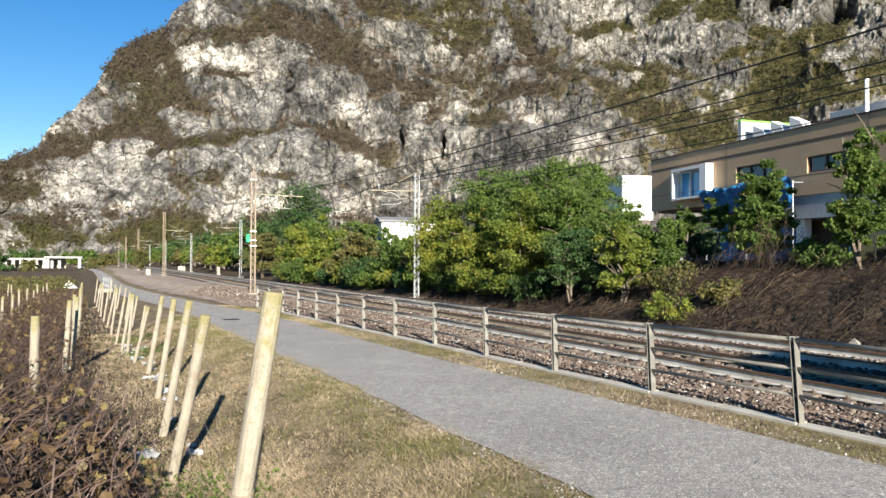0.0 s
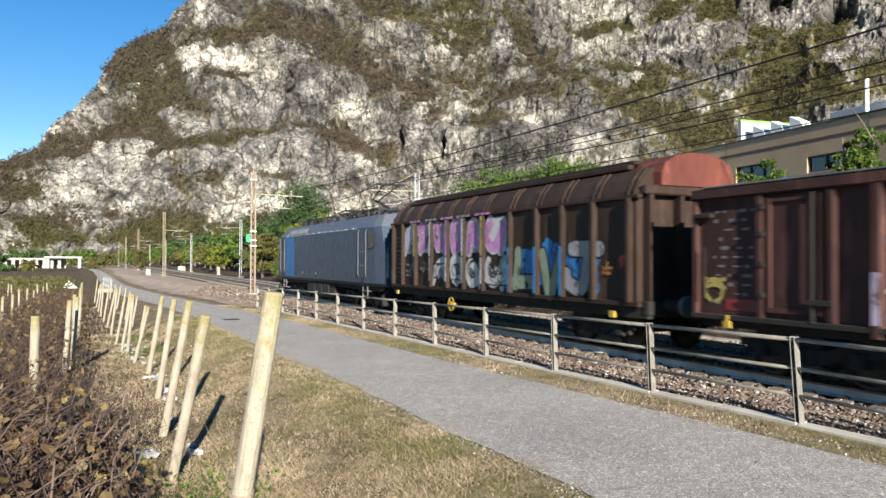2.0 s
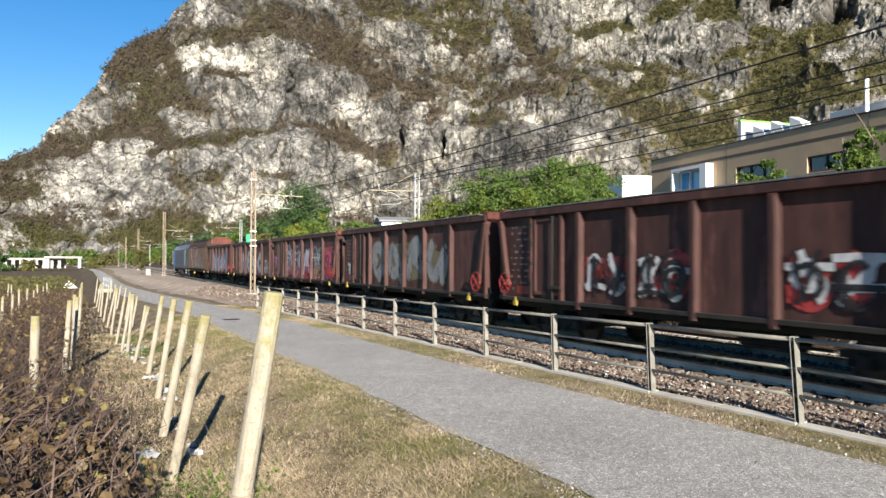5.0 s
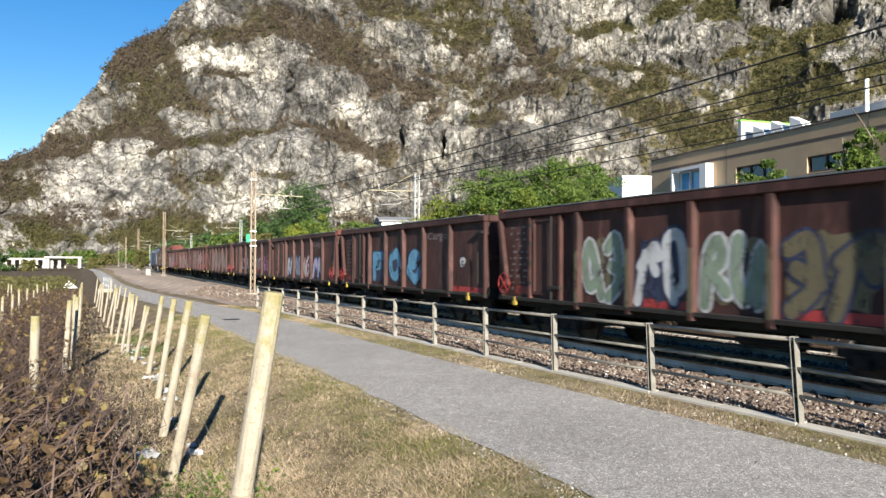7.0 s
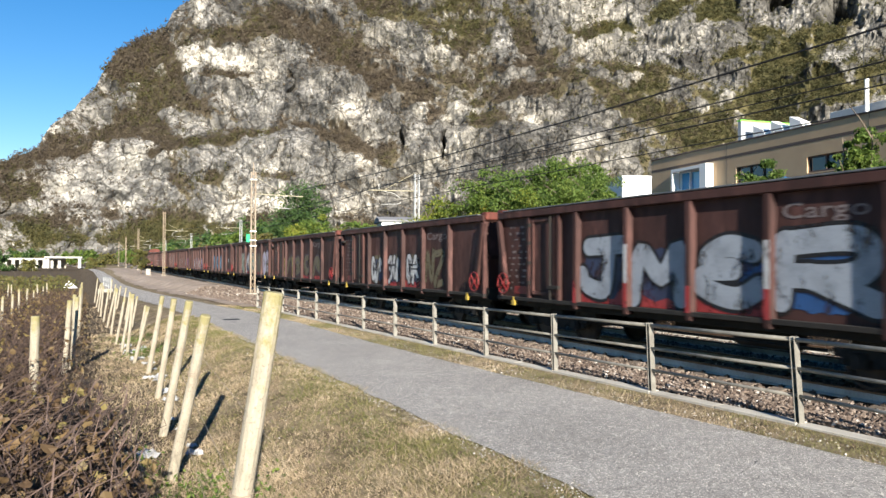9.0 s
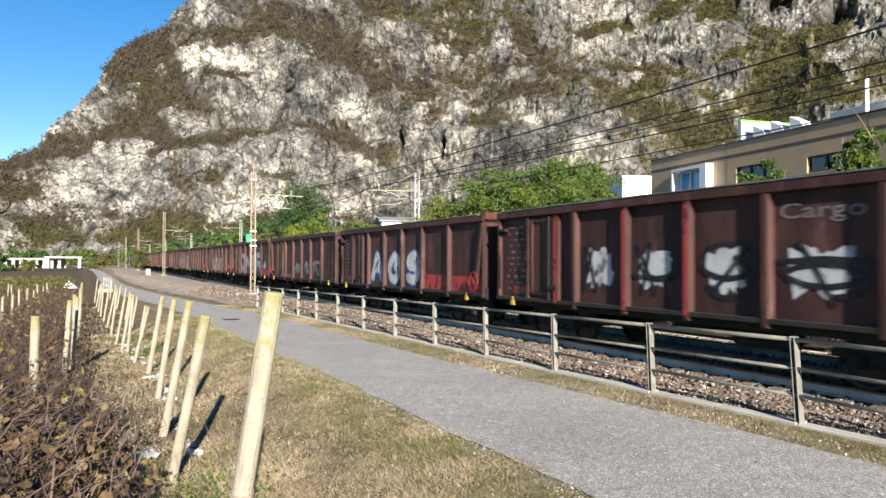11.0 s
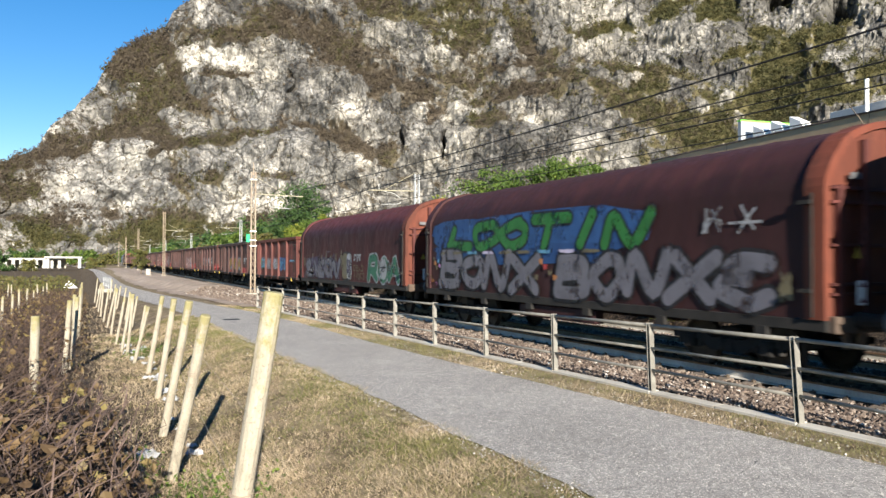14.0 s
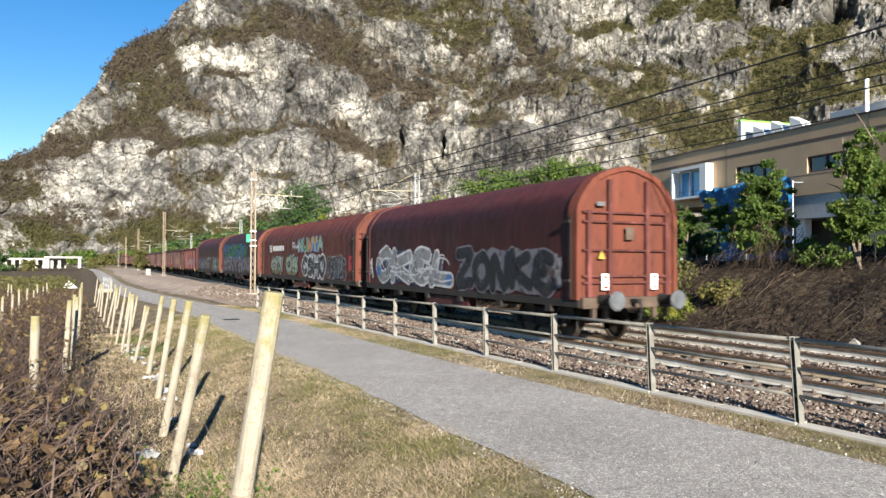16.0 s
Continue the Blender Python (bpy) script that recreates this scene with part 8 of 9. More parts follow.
def leaf_cards(centres, radius, per, size, rs, squash=0.8, lobed=False):
    """Small folded leaves scattered round the twig ends: each is two triangles with a crease."""
    n = len(centres) * per
    c = np.repeat(centres, per, 0)
    d = rs.normal(size=(n, 3))
    d /= np.linalg.norm(d, axis=1)[:, None]
    r = np.repeat(radius, per) * rs.rand(n) ** 0.5
    p = c + d * r[:, None] * np.array([1, 1, squash])
    ax = d * 0.5 + rs.normal(size=(n, 3)) * 0.6 + np.array([0, 0, -0.25])
    ax /= np.linalg.norm(ax, axis=1)[:, None]
    up = rs.normal(size=(n, 3)) * 0.7 + np.array([0, 0, 1.0])
    sd = np.cross(ax, up)
    sd /= np.linalg.norm(sd, axis=1)[:, None] + 1e-9
    nn = np.cross(sd, ax)
    L = size * rs.uniform(0.6, 1.35, n)
    a, b = p - ax * L[:, None], p + ax * L[:, None]
    if lobed:
        # withered, curled leaves with a ragged rim
        k = 8
        ang = np.linspace(0, 2 * np.pi, k, endpoint=False)
        rr = L[:, None] * rs.uniform(0.55, 1.1, (n, k))
        rim = p[:, None] + ax[:, None] * (rr * np.cos(ang))[..., None] + sd[:, None] * (0.85 * rr * np.sin(ang))[..., None] + nn[:, None] * (rr * 0.35 * rs.uniform(-0.6, 1, (n, k)))[..., None]
        v = np.concatenate([p[:, None], rim], 1).reshape(-1, 3)
        j = np.arange(k)
        tri = np.stack([0 * j, 1 + j, 1 + (j + 1) % k], -1)
        return v, (tri[None] + (np.arange(n) * (k + 1))[:, None, None]).reshape(-1, 3)
    s1 = p + sd * (L * 0.55)[:, None] + nn * (L * 0.2)[:, None]
    s2 = p - sd * (L * 0.55)[:, None] + nn * (L * 0.2)[:, None]
    v = np.stack([a, s1, b, s2], 1).reshape(-1, 3)
    i = 4 * np.arange(n)
    f = np.stack([np.stack([i, i + 1, i + 2], -1), np.stack([i, i + 2, i + 3], -1)], 1).reshape(-1, 3)
    return v, f


def tree(x, y, height, spread, leaf, label, seed, trunk=0.25, clumps=90, per=60, leaf_size=0.11, low=0.15, z=None, stems=1):
    """A broadleaved tree: forked tapering stems and a crown of leaf sprays with gaps."""
    rs = np.random.RandomState(seed)
    z0 = land1(x, y) - 0.05 if z is None else z
    t = thing("tree", label, "tree", pose(x, y, z0), "trees and shrubs behind the tracks")
    bm = bmesh.new()
    ends = []
    for s in range(stems):
        a0 = rs.rand() * 6.28
        lean = np.array([math.cos(a0), math.sin(a0), 0]) * (0.0 if stems == 1 else spread * 0.4)
        pts = [np.array([0.12 * s * math.cos(a0), 0.12 * s * math.sin(a0), 0.0])]
        for k in range(1, 6):
            pts.append(lean * (k / 5) ** 1.3 + np.array([rs.normal() * 0.12, rs.normal() * 0.12, height * 0.78 * k / 5]))
        tube(bm, pts, [trunk / stems ** 0.5 * (1 - 0.17 * k) + 0.01 for k in range(6)], 7)
        for k in range(int(10 / stems) + 3):
            h = rs.uniform(0.12 + low * 0.5, 0.75)
            j = min(4, int(h / 0.78 * 5))
            base = pts[j] + (pts[j + 1] - pts[j]) * rs.rand()
            a = rs.rand() * 6.28
            reach = spread * rs.uniform(0.5, 0.95) * math.sin(min(1.0, (h + 0.12) * 1.3) * math.pi * 0.72)
            e = base + np.array([math.cos(a) * reach, math.sin(a) * reach, height * rs.uniform(0.06, 0.2)])
            mid = (base + e) / 2 + np.array([0, 0, 0.12 * reach])
            tube(bm, (base, mid, e), [trunk * 0.34, trunk * 0.2, 0.012], 5)
            ends.extend((e, mid))
    part("trunk", bm, M["bark"], t)
    ends = np.array(ends)
    n = clumps
    # clump centres: near the limbs, filling an uneven crown
    u = rs.normal(size=(n, 3))
    u /= np.linalg.norm(u, axis=1)[:, None]
    rad = rs.rand(n) ** 0.5
    lobes = 1 + 0.5 * vnoise(u * 1.7 + seed)
    c = u * (rad * lobes)[:, None]
    if low < 0.2:
        # bushy down to the ground
        q = np.hypot(u[:, 0], u[:, 1]) + 1e-6
        wide = 0.95 * lobes * rs.rand(n) ** 0.5
        under = u[:, 2] < 0.05
        c[:, 0], c[:, 1] = np.where(under, u[:, 0] / q * wide, c[:, 0]), np.where(under, u[:, 1] / q * wide, c[:, 1])
        c[:, 2] = np.where(under, -1.0 * rs.rand(n), c[:, 2])
    c = c * np.array([spread, spread, height * (0.5 - low / 2)]) + np.array([0, 0, height * (0.5 + low / 2)])
    k = rs.randint(0, len(ends), n)
    c = c * 0.78 + ends[k] * 0.22
    v, f = leaf_cards(c, np.full(n, spread * 0.25) * rs.uniform(0.35, 1.4, n), per, leaf_size, rs, 0.6)
    v[:, 2] = np.maximum(v[:, 2], 0.05)
    soup("crown", v, f, leaf, t)
    return t


GREEN, YEL, DARK = "leafy green tree in early autumn behind the tracks", "tree with yellowing green leaves on the railway bank", "dark green dense tree at the foot of the slope"


def build_trees():
    rows = (  # x, y, height, spread, leaf, label, clumps
        (18.8, 40.5, 6.2, 2.5, "leaf_yellow", YEL, 150), (21.0, 37.0, 6.6, 2.9, "leaf_green", GREEN, 170), (18.6, 35.0, 4.6, 1.9, "leaf_yellow", YEL, 110),
        (20.6, 33.2, 6.1, 2.6, "leaf_green", GREEN, 160), (18.9, 31.2, 5.2, 2.0, "leaf_yellow", YEL, 120), (22.6, 31.2, 6.0, 2.6, "leaf_green", GREEN, 160),
        (20.2, 28.8, 5.6, 1.9, "leaf_green", GREEN, 140), (21.4, 26.6, 3.3, 1.4, "leaf_green", GREEN, 100), (18.6, 26.6, 4.0, 1.6, "leaf_dark", DARK, 80),
        (19.0, 23.6, 3.6, 1.25, "leaf_yellow", YEL, 70), (21.4, 24.2, 2.6, 1.2, "leaf_green", GREEN, 80), (24.5, 25.6, 1.9, 1.3, "leaf_dark", DARK, 70),
        (22.5, 23.9, 2.9, 0.5, "leaf_green", "slender young tree with sparse green leaves", 44), (22.6, 22.4, 3.1, 0.55, "leaf_green", "slender young tree with sparse green leaves", 44),
        (22.5, 20.0, 4.4, 1.2, "leaf_green", GREEN, 130), (22.3, 20.9, 2.4, 0.8, "leaf_green", GREEN, 60),
        (22.6, 16.2, 5.6, 1.2, "leaf_green", GREEN, 120), (23.6, 15.6, 3.6, 0.9, "leaf_yellow", YEL, 60), (25.0, 14.0, 5.4, 1.6, "leaf_green", GREEN, 80),
        (24.0, 11.5, 5.5, 1.8, "leaf_green", GREEN, 60),
        (24.5, 97.0, 13.0, 5.2, "leaf_dark", DARK, 220), (19.0, 92.0, 6.0, 3.0, "leaf_olive", "olive-brown shrub beside the line", 90),
        (19.4, 76.0, 6.6, 2.4, "leaf_yellow", YEL, 110), (20.0, 68.0, 5.6, 2.6, "leaf_yellow", YEL, 110), (21.5, 62.0, 5.4, 2.5, "leaf_green", GREEN, 100), (19.2, 57.0, 4.4, 2.1, "leaf_olive", "olive-brown shrub beside the line", 90),
        (22.0, 54.0, 3.6, 2.4, "leaf_green", GREEN, 100), (19.6, 49.5, 3.0, 2.0, "leaf_green", GREEN, 100), (21.0, 46.0, 3.0, 1.8, "leaf_olive", "olive-brown shrub beside the line", 90), (19.3, 45.0, 2.6, 1.3, "leaf_olive", "olive-brown shrub beside the line", 50),
        (24.0, 84.0, 7.0, 3.6, "leaf_green", GREEN, 120), (24.5, 70.0, 3.4, 2.4, "leaf_dark", DARK, 110), (24.5, 62.0, 3.4, 2.4, "leaf_dark", DARK, 110))
    for k, (x, y, h, s, leaf, lab, n) in enumerate(rows):
        small = s < 1.15
        far = y > 44
        tree(x, y, h, s, M[leaf], lab, 100 + k, 0.03 + h * 0.009, n, 130 if not far else 70, (0.066 if y < 30 else 0.08) if not far else 0.15, 0.42 if small else 0.06, stems=1 if small or h > 9 else 3)
    # rows further down the line: a few kinds, repeated
    kinds = [tree(22, 120, 7.5, 3.6, M["leaf_green"], GREEN, 301, 0.2, 70, 22, 0.36), tree(19.5, 132, 5.0, 2.6, M["leaf_yellow"], YEL, 302, 0.14, 60, 22, 0.3),
             tree(27, 140, 8.5, 3.8, M["leaf_dark"], DARK, 303, 0.2, 80, 22, 0.38), tree(21, 150, 5.5, 3.2, M["leaf_olive"], "olive-brown shrub beside the line", 304, 0.15, 60, 22, 0.34)]
    rs = random.Random(8)
    for k in range(58):
        y = 112 + 4.9 * k + rs.uniform(-2, 2)
        x = 20.5 + rs.uniform(0, 11) + 0.01 * y
        z = land1(x, y)
        copy_thing(kinds[rs.choice((0, 0, 1, 2, 2, 3))], pose(x, y, z, 0, 0, rs.uniform(0, 360)))
    for k in range(64):
        x, y = -105 + 2.0 * k + rs.uniform(-2, 2), 350 + rs.uniform(-50, 70)
        copy_thing(kinds[rs.choice((0, 1, 1, 2, 3, 3))], pose(x, y, land1(x, y) - 0.5, 0, 0, rs.uniform(0, 360)))
    for k in range(30):
        x, y = rs.uniform(-62, 2), 243 - rs.uniform(0, 10)
        if rs.random() < 0.22:
            copy_thing(kinds[rs.choice((1, 2, 3))], pose(x, y, land1(x, y) - 1.8, 0, 0, rs.uniform(0, 360)))
    b = tree(6.6, 118, 4.6, 1.5, M["leaf_olive"], "brown-leaved roadside shrub beside the lane", 330, 0.1, 60, 50, 0.14)


build_trees()


def mountain_scrub():
    """Shrubs on the ledges and wooded slopes of the mountain, as one mass."""
    rs = np.random.RandomState(21)
    P, S = MOUNTAIN, SCRUB
    rows, cols = S.shape
    want = 60000
    r = rs.randint(2, rows - 2, want * 8)
    c = rs.randint(0, cols - 1, want * 8)
    s = S[r, c]
    d = np.hypot(P[r, c, 0], P[r, c, 1])
    el = np.degrees(np.arctan2(P[r, c, 2], d))
    keep = (rs.rand(len(s)) < np.clip((s + 0.3) * 0.75, 0.09, 1)) & (el < 21) & (d < 1500)
    r, c, d = r[keep], c[keep], d[keep]
    made = {False: [], True: []}
    # low shrubs everywhere, rounded crowns of small trees where the wood is close
    tall = np.flatnonzero(S[r, c] > 0.3)
    for pick, spread, per, card in ((np.arange(min(want, len(r))), 0.0025, 9, 0.36), (tall[-9000:], 0.0048, 32, 0.21)):
        i, j = r[pick], c[pick]
        p = P[i, j] + rs.normal(size=(len(i), 3)) * 0.6
        size = d[pick] * spread * (0.4 + 1.1 * rs.rand(len(i)) ** 2)
        v, f = leaf_cards(p + np.array([0, 0, 0.6]) * size[:, None], size, per, 1.0, rs, 0.9)
        # leaf clumps grow with the shrub
        q = v.reshape(-1, 4, 3)
        m = q.mean(1, keepdims=True)
        q = (m + (q - m) * (np.repeat(size, per) * card)[:, None, None]).reshape(len(i), -1, 3)
        green = GREEN_SIDE[i, j] > rs.rand(len(i))
        for g in made:
            made[g].append(q[green == g].reshape(-1, 3))
    for g, name, mat, label in ((False, "mountain_scrub", "scrub", "brown autumn scrub on the mountain ledges"), (True, "mountain_wood", "scrub_green", "olive green scrub and small trees on the mountain")):
        v = np.concatenate(made[g])
        i = 4 * np.arange(len(v) // 4)
        f = np.stack([np.stack([i, i + 1, i + 2], -1), np.stack([i, i + 2, i + 3], -1)], 1).reshape(-1, 3)
        tagged(soup(name, v, f, M[mat]), label, "scrub", kind="stuff")


M["scrub_green"] = leaf_material("scrub_green_leaf", [(0.034, 0.037, 0.016), (0.058, 0.059, 0.023), (0.092, 0.084, 0.031), (0.15, 0.112, 0.039)], 0.8, 0.25, 0.12, 0.3)
M["scrub"] = leaf_material("scrub_leaf", [(0.042, 0.033, 0.026), (0.07, 0.055, 0.041), (0.097, 0.077, 0.052), (0.105, 0.09, 0.045)], 0.8, 0.25, 0.12, 0.3)
mountain_scrub()
# ---------------------------------------------------------------- vines, posts, grass
M["straw_stem"] = surface("straw_stem", [(0.3, (0.09, 0.063, 0.042)), (0.7, (0.21, 0.155, 0.105))], 3, 40, 0.9, 0, 0.3, 0.004, "island", wpos=True)
M["litter"] = leaf_material("litter", [(0.022, 0.015, 0.011), (0.04, 0.027, 0.018), (0.07, 0.047, 0.03), (0.12, 0.085, 0.053)], 0.8, 0.1)
M["brush"] = surface("brush", [(0.3, (0.012, 0.008, 0.006)), (0.7, (0.042, 0.027, 0.019))], 3, 40, 0.9, 0, 0.3, 0.004, "island", wpos=True)
M["cane"] = surface("cane", [(0.3, (0.02, 0.012, 0.009)), (0.7, (0.125, 0.087, 0.07))], 3, 40, 0.9, 0, 0.3, 0.004, "island", wpos=True)
M["straw"] = leaf_material("straw", [(0.16, 0.125, 0.075), (0.3, 0.23, 0.145), (0.43, 0.34, 0.225), (0.56, 0.47, 0.34)], 0.8, 0.2)
M["grass_green"] = leaf_material("grass_green", [(0.08, 0.085, 0.03), (0.13, 0.13, 0.045), (0.19, 0.175, 0.068), (0.32, 0.265, 0.13)], 0.7, 0.25)
M["grit"] = surface("grit", [(0.3, (0.2, 0.19, 0.18)), (0.7, (0.55, 0.53, 0.5))], 12, 60, 0.9, 0, 0.2, 0.002, "island", wpos=True)
M["plastic"] = plain("white_plastic", (0.36, 0.36, 0.35), 0.5)


def post_material():
    m, nt, b = nodes_of("vine_post")
    co = _coords(nt)
    mp = nt.nodes.new("ShaderNodeMapping")
    mp.inputs["Scale"].default_value = (1, 1, 0.25)
    nt.links.new(co, mp.inputs["Vector"])
    big, fine = _noise(nt, 9, 5, 0.6, mp.outputs[0]), _noise(nt, 60, 4, 0.65, mp.outputs[0])
    col = _ramp(nt, big.outputs[0], [(0.3, (0.235, 0.205, 0.152)), (0.7, (0.37, 0.335, 0.262))])
    pock = _noise(nt, 55, 3, 0.7, co)
    col = _mix(nt, 0.7, col, _ramp(nt, pock.outputs[0], [(0.33, (0.5, 0.47, 0.42)), (0.42, (1, 1, 1)), (0.7, (1.12, 1.12, 1.12))]), "MULTIPLY")
    col = _mix(nt, 0.3, col, _ramp(nt, fine.outputs[0], [(0.3, (0.45, 0.43, 0.4)), (0.7, (1.25, 1.25, 1.25))]), "MULTIPLY")
    lich = _noise(nt, 9, 7, 0.75, co)
    sep = nt.nodes.new("ShaderNodeSeparateXYZ")
    nt.links.new(_coords(nt, "Generated"), sep.inputs[0])
    add = nt.nodes.new("ShaderNodeMath")
    add.operation = "MULTIPLY_ADD"
    nt.links.new(sep.outputs[2], add.inputs[0])
    add.inputs[1].default_value = 2.4
    lm = nt.nodes.new("ShaderNodeMath")
    lm.operation = "MULTIPLY_ADD"
    nt.links.new(lich.outputs[0], lm.inputs[0])
    lm.inputs[1].default_value, lm.inputs[2].default_value = 2.2, -0.42
    nt.links.new(lm.outputs[0], add.inputs[2])
    mr = nt.nodes.new("ShaderNodeMapRange")
    mr.inputs["From Min"].default_value, mr.inputs["From Max"].default_value = 2.68, 3.08
    nt.links.new(add.outputs[0], mr.inputs["Value"])
    fade = nt.nodes.new("ShaderNodeMath")
    fade.operation = "MULTIPLY"
    fade.inputs[1].default_value = 0.8
    nt.links.new(mr.outputs[0], fade.inputs[0])
    col = _mix(nt, fade.outputs[0], col, (0.2, 0.178, 0.06))
    nt.links.new(col, b.inputs["Base Color"])
    b.inputs["Roughness"].default_value = 0.9
    _bump(nt, b, pock.outputs[0], 0.5, 0.008)
    return m


M["vine_post"] = post_material()


def vine_post(base, top, r, seed, wraps=()):
    """A debarked stake, slightly bent, with its sawn top; wraps: heights of wire windings."""
    rnd = random.Random(seed)
    base, top = Vector(base), Vector(top)
    axis = top - base
    L = axis.length
    p = thing("vine_post", "pale weathered wooden vineyard post, leaning" if abs(axis.x) > 0.1 else "pale weathered wooden vineyard post", "post", Matrix.Translation(base) @ axis.to_track_quat("Z", "Y").to_matrix().to_4x4(), "posts of the vineyard")
    bm = bmesh.new()
    rings = []
    for k in range(9):
        z = -0.15 + (L + 0.15) * k / 8
        rad = r * (1.04 - 0.1 * k / 8)
        rings.append([bm.verts.new((rad * (1 + rnd.uniform(-0.04, 0.04)) * math.cos(a) + 0.006 * math.sin(z * 2), rad * (1 + rnd.uniform(-0.04, 0.04)) * math.sin(a), z)) for a in (2 * math.pi * q / 14 for q in range(14))])
    for r0, r1 in zip(rings, rings[1:]):
        for q in range(14):
            bm.faces.new((r0[q], r0[(q + 1) % 14], r1[(q + 1) % 14], r1[q]))
    cap = [bm.verts.new((v.co.x * 0.86, v.co.y * 0.86, L + 0.012)) for v in rings[-1]]
    for q in range(14):
        bm.faces.new((rings[-1][q], rings[-1][(q + 1) % 14], cap[(q + 1) % 14], cap[q]))
    bm.faces.new(cap)
    part("stake", bm, M["vine_post"], p)
    for h in wraps:
        bm = bmesh.new()
        for t in range(3):
            tube(bm, [(r * 1.08 * math.cos(a), r * 1.08 * math.sin(a), h + 0.02 * t + 0.012 * math.sin(a + t)) for a in (2 * math.pi * q / 12 for q in range(13))], 0.004, 5, False)
        part("wire_winding", bm, M["mast_rust"], p, "rusty wire winding")
    return p


ROW_Y = (4.7, 9.3, 15.6, 19.0, 24.5, 34.7, 60.0)
ROW_X = (0.69, 0.88, 1.21, 1.26, 0.85, 0.64, 0.2)


def build_posts():
    rnd = random.Random(2)
    vine_post((0.69, 4.70, -0.55), (1.0, 4.51, 1.73), 0.064, 1, (1.06,))
    vine_post((0.88, 9.33, -0.64), (1.18, 8.8, 1.30), 0.062, 2, (1.32,))
    vine_post((1.02, 12.06, -0.67), (1.32, 11.6, 1.32), 0.060, 3, (1.3,))
    vine_post((1.21, 15.61, -0.71), (1.45, 15.2, 1.18), 0.058, 4, (1.2,))
    vine_post((1.26, 19.1, -0.75), (1.52, 18.7, 1.08), 0.058, 5, (1.1,))
    ys = [21.6, 23.2, 24.5, 27.6, 31.4, 35, 39.4, 44, 48.5, 53, 58]
    for k, y in enumerate(ys):
        x = float(np.interp(y, ROW_Y, ROW_X))
        z = land1(x, y)
        lean = rnd.uniform(0.12, 0.32)
        vine_post((x, y, z), (x + lean, y - rnd.uniform(0.1, 0.4), z + rnd.uniform(1.5, 1.9)), 0.046, 10 + k)
    # a second file of short stakes between the row and the lane
    for k in range(7):
        y = 29 + 4.4 * k + rnd.uniform(-0.5, 0.5)
        x = float(np.interp(y, ROW_Y, ROW_X)) + 0.9
        z = land1(x, y)
        vine_post((x, y, z), (x + rnd.uniform(0, 0.25), y, z + rnd.uniform(1.0, 1.4)), 0.045, 60 + k)
    for k, (x, y, h) in enumerate(((-0.80, 13.1, 1.78), (-0.56, 20.0, 1.75), (-0.42, 20.9, 1.8), (-0.5, 26, 1.7), (-0.4, 30, 1.7), (-0.5, 35, 1.7), (-0.5, 40, 1.6), (-0.5, 46, 1.6), (-0.55, 52, 1.6), (-0.6, 58, 1.6))):
        z = land1(x, y)
        vine_post((x, y, z), (x + rnd.uniform(-0.02, 0.12), y, z + h), 0.068 if k == 0 else 0.06, 30 + k, (1.1,) if k < 2 else ())
    for r in range(1, 7):
        for k in range(9):
            y, x = 26 + 4.4 * k + rnd.uniform(-0.6, 0.6) + 1.3 * r, -0.7 - 2.3 * r + rnd.uniform(-0.1, 0.1)
            z = land1(x, y)
            vine_post((x, y, z), (x + rnd.uniform(-0.08, 0.08), y, z + rnd.uniform(1.25, 1.6)), 0.05, 100 + 10 * r + k)


build_posts()


def canes(starts, ends, sag, width, rs, steps=4):
    """Bent three-sided stems from starts to ends, bowed by sag."""
    n = len(starts)
    t = np.linspace(0, 1, steps + 1)
    p = starts[:, None] * (1 - t)[None, :, None] + ends[:, None] * t[None, :, None]
    p[:, :, 2] += sag[:, None] * (4 * t * (1 - t))[None]
    p[:, 1:-1] += rs.normal(size=(n, steps - 1, 3)) * (np.linalg.norm(ends - starts, axis=1) * 0.05)[:, None, None]
    w = width[:, None] * (1 - 0.65 * t)[None]
    offs = np.array([(1, 0, -0.5), (-0.5, 0.9, 0.1), (-0.5, -0.9, 0.6)])
    v = p[:, :, None, :] + offs[None, None] * w[:, :, None, None]
    v = v.reshape(-1, 3)
    ring = np.arange(steps)[:, None] * 3 + np.arange(3)[None]
    nxt = np.arange(steps)[:, None] * 3 + (np.arange(3)[None] + 1) % 3
    quad = np.stack([ring, nxt, nxt + 3, ring + 3], -1).reshape(-1, 4)
    f = (quad[None] + (np.arange(n) * (steps + 1) * 3)[:, None, None]).reshape(-1, 4)
    return v, f


VINE_EDGE_Y, VINE_EDGE_X = (4, 7.5, 9, 10.5, 15, 20, 28, 60), (0.55, 0.6, 0.45, 0.12, 0.0, 0.0, -0.1, -0.3)


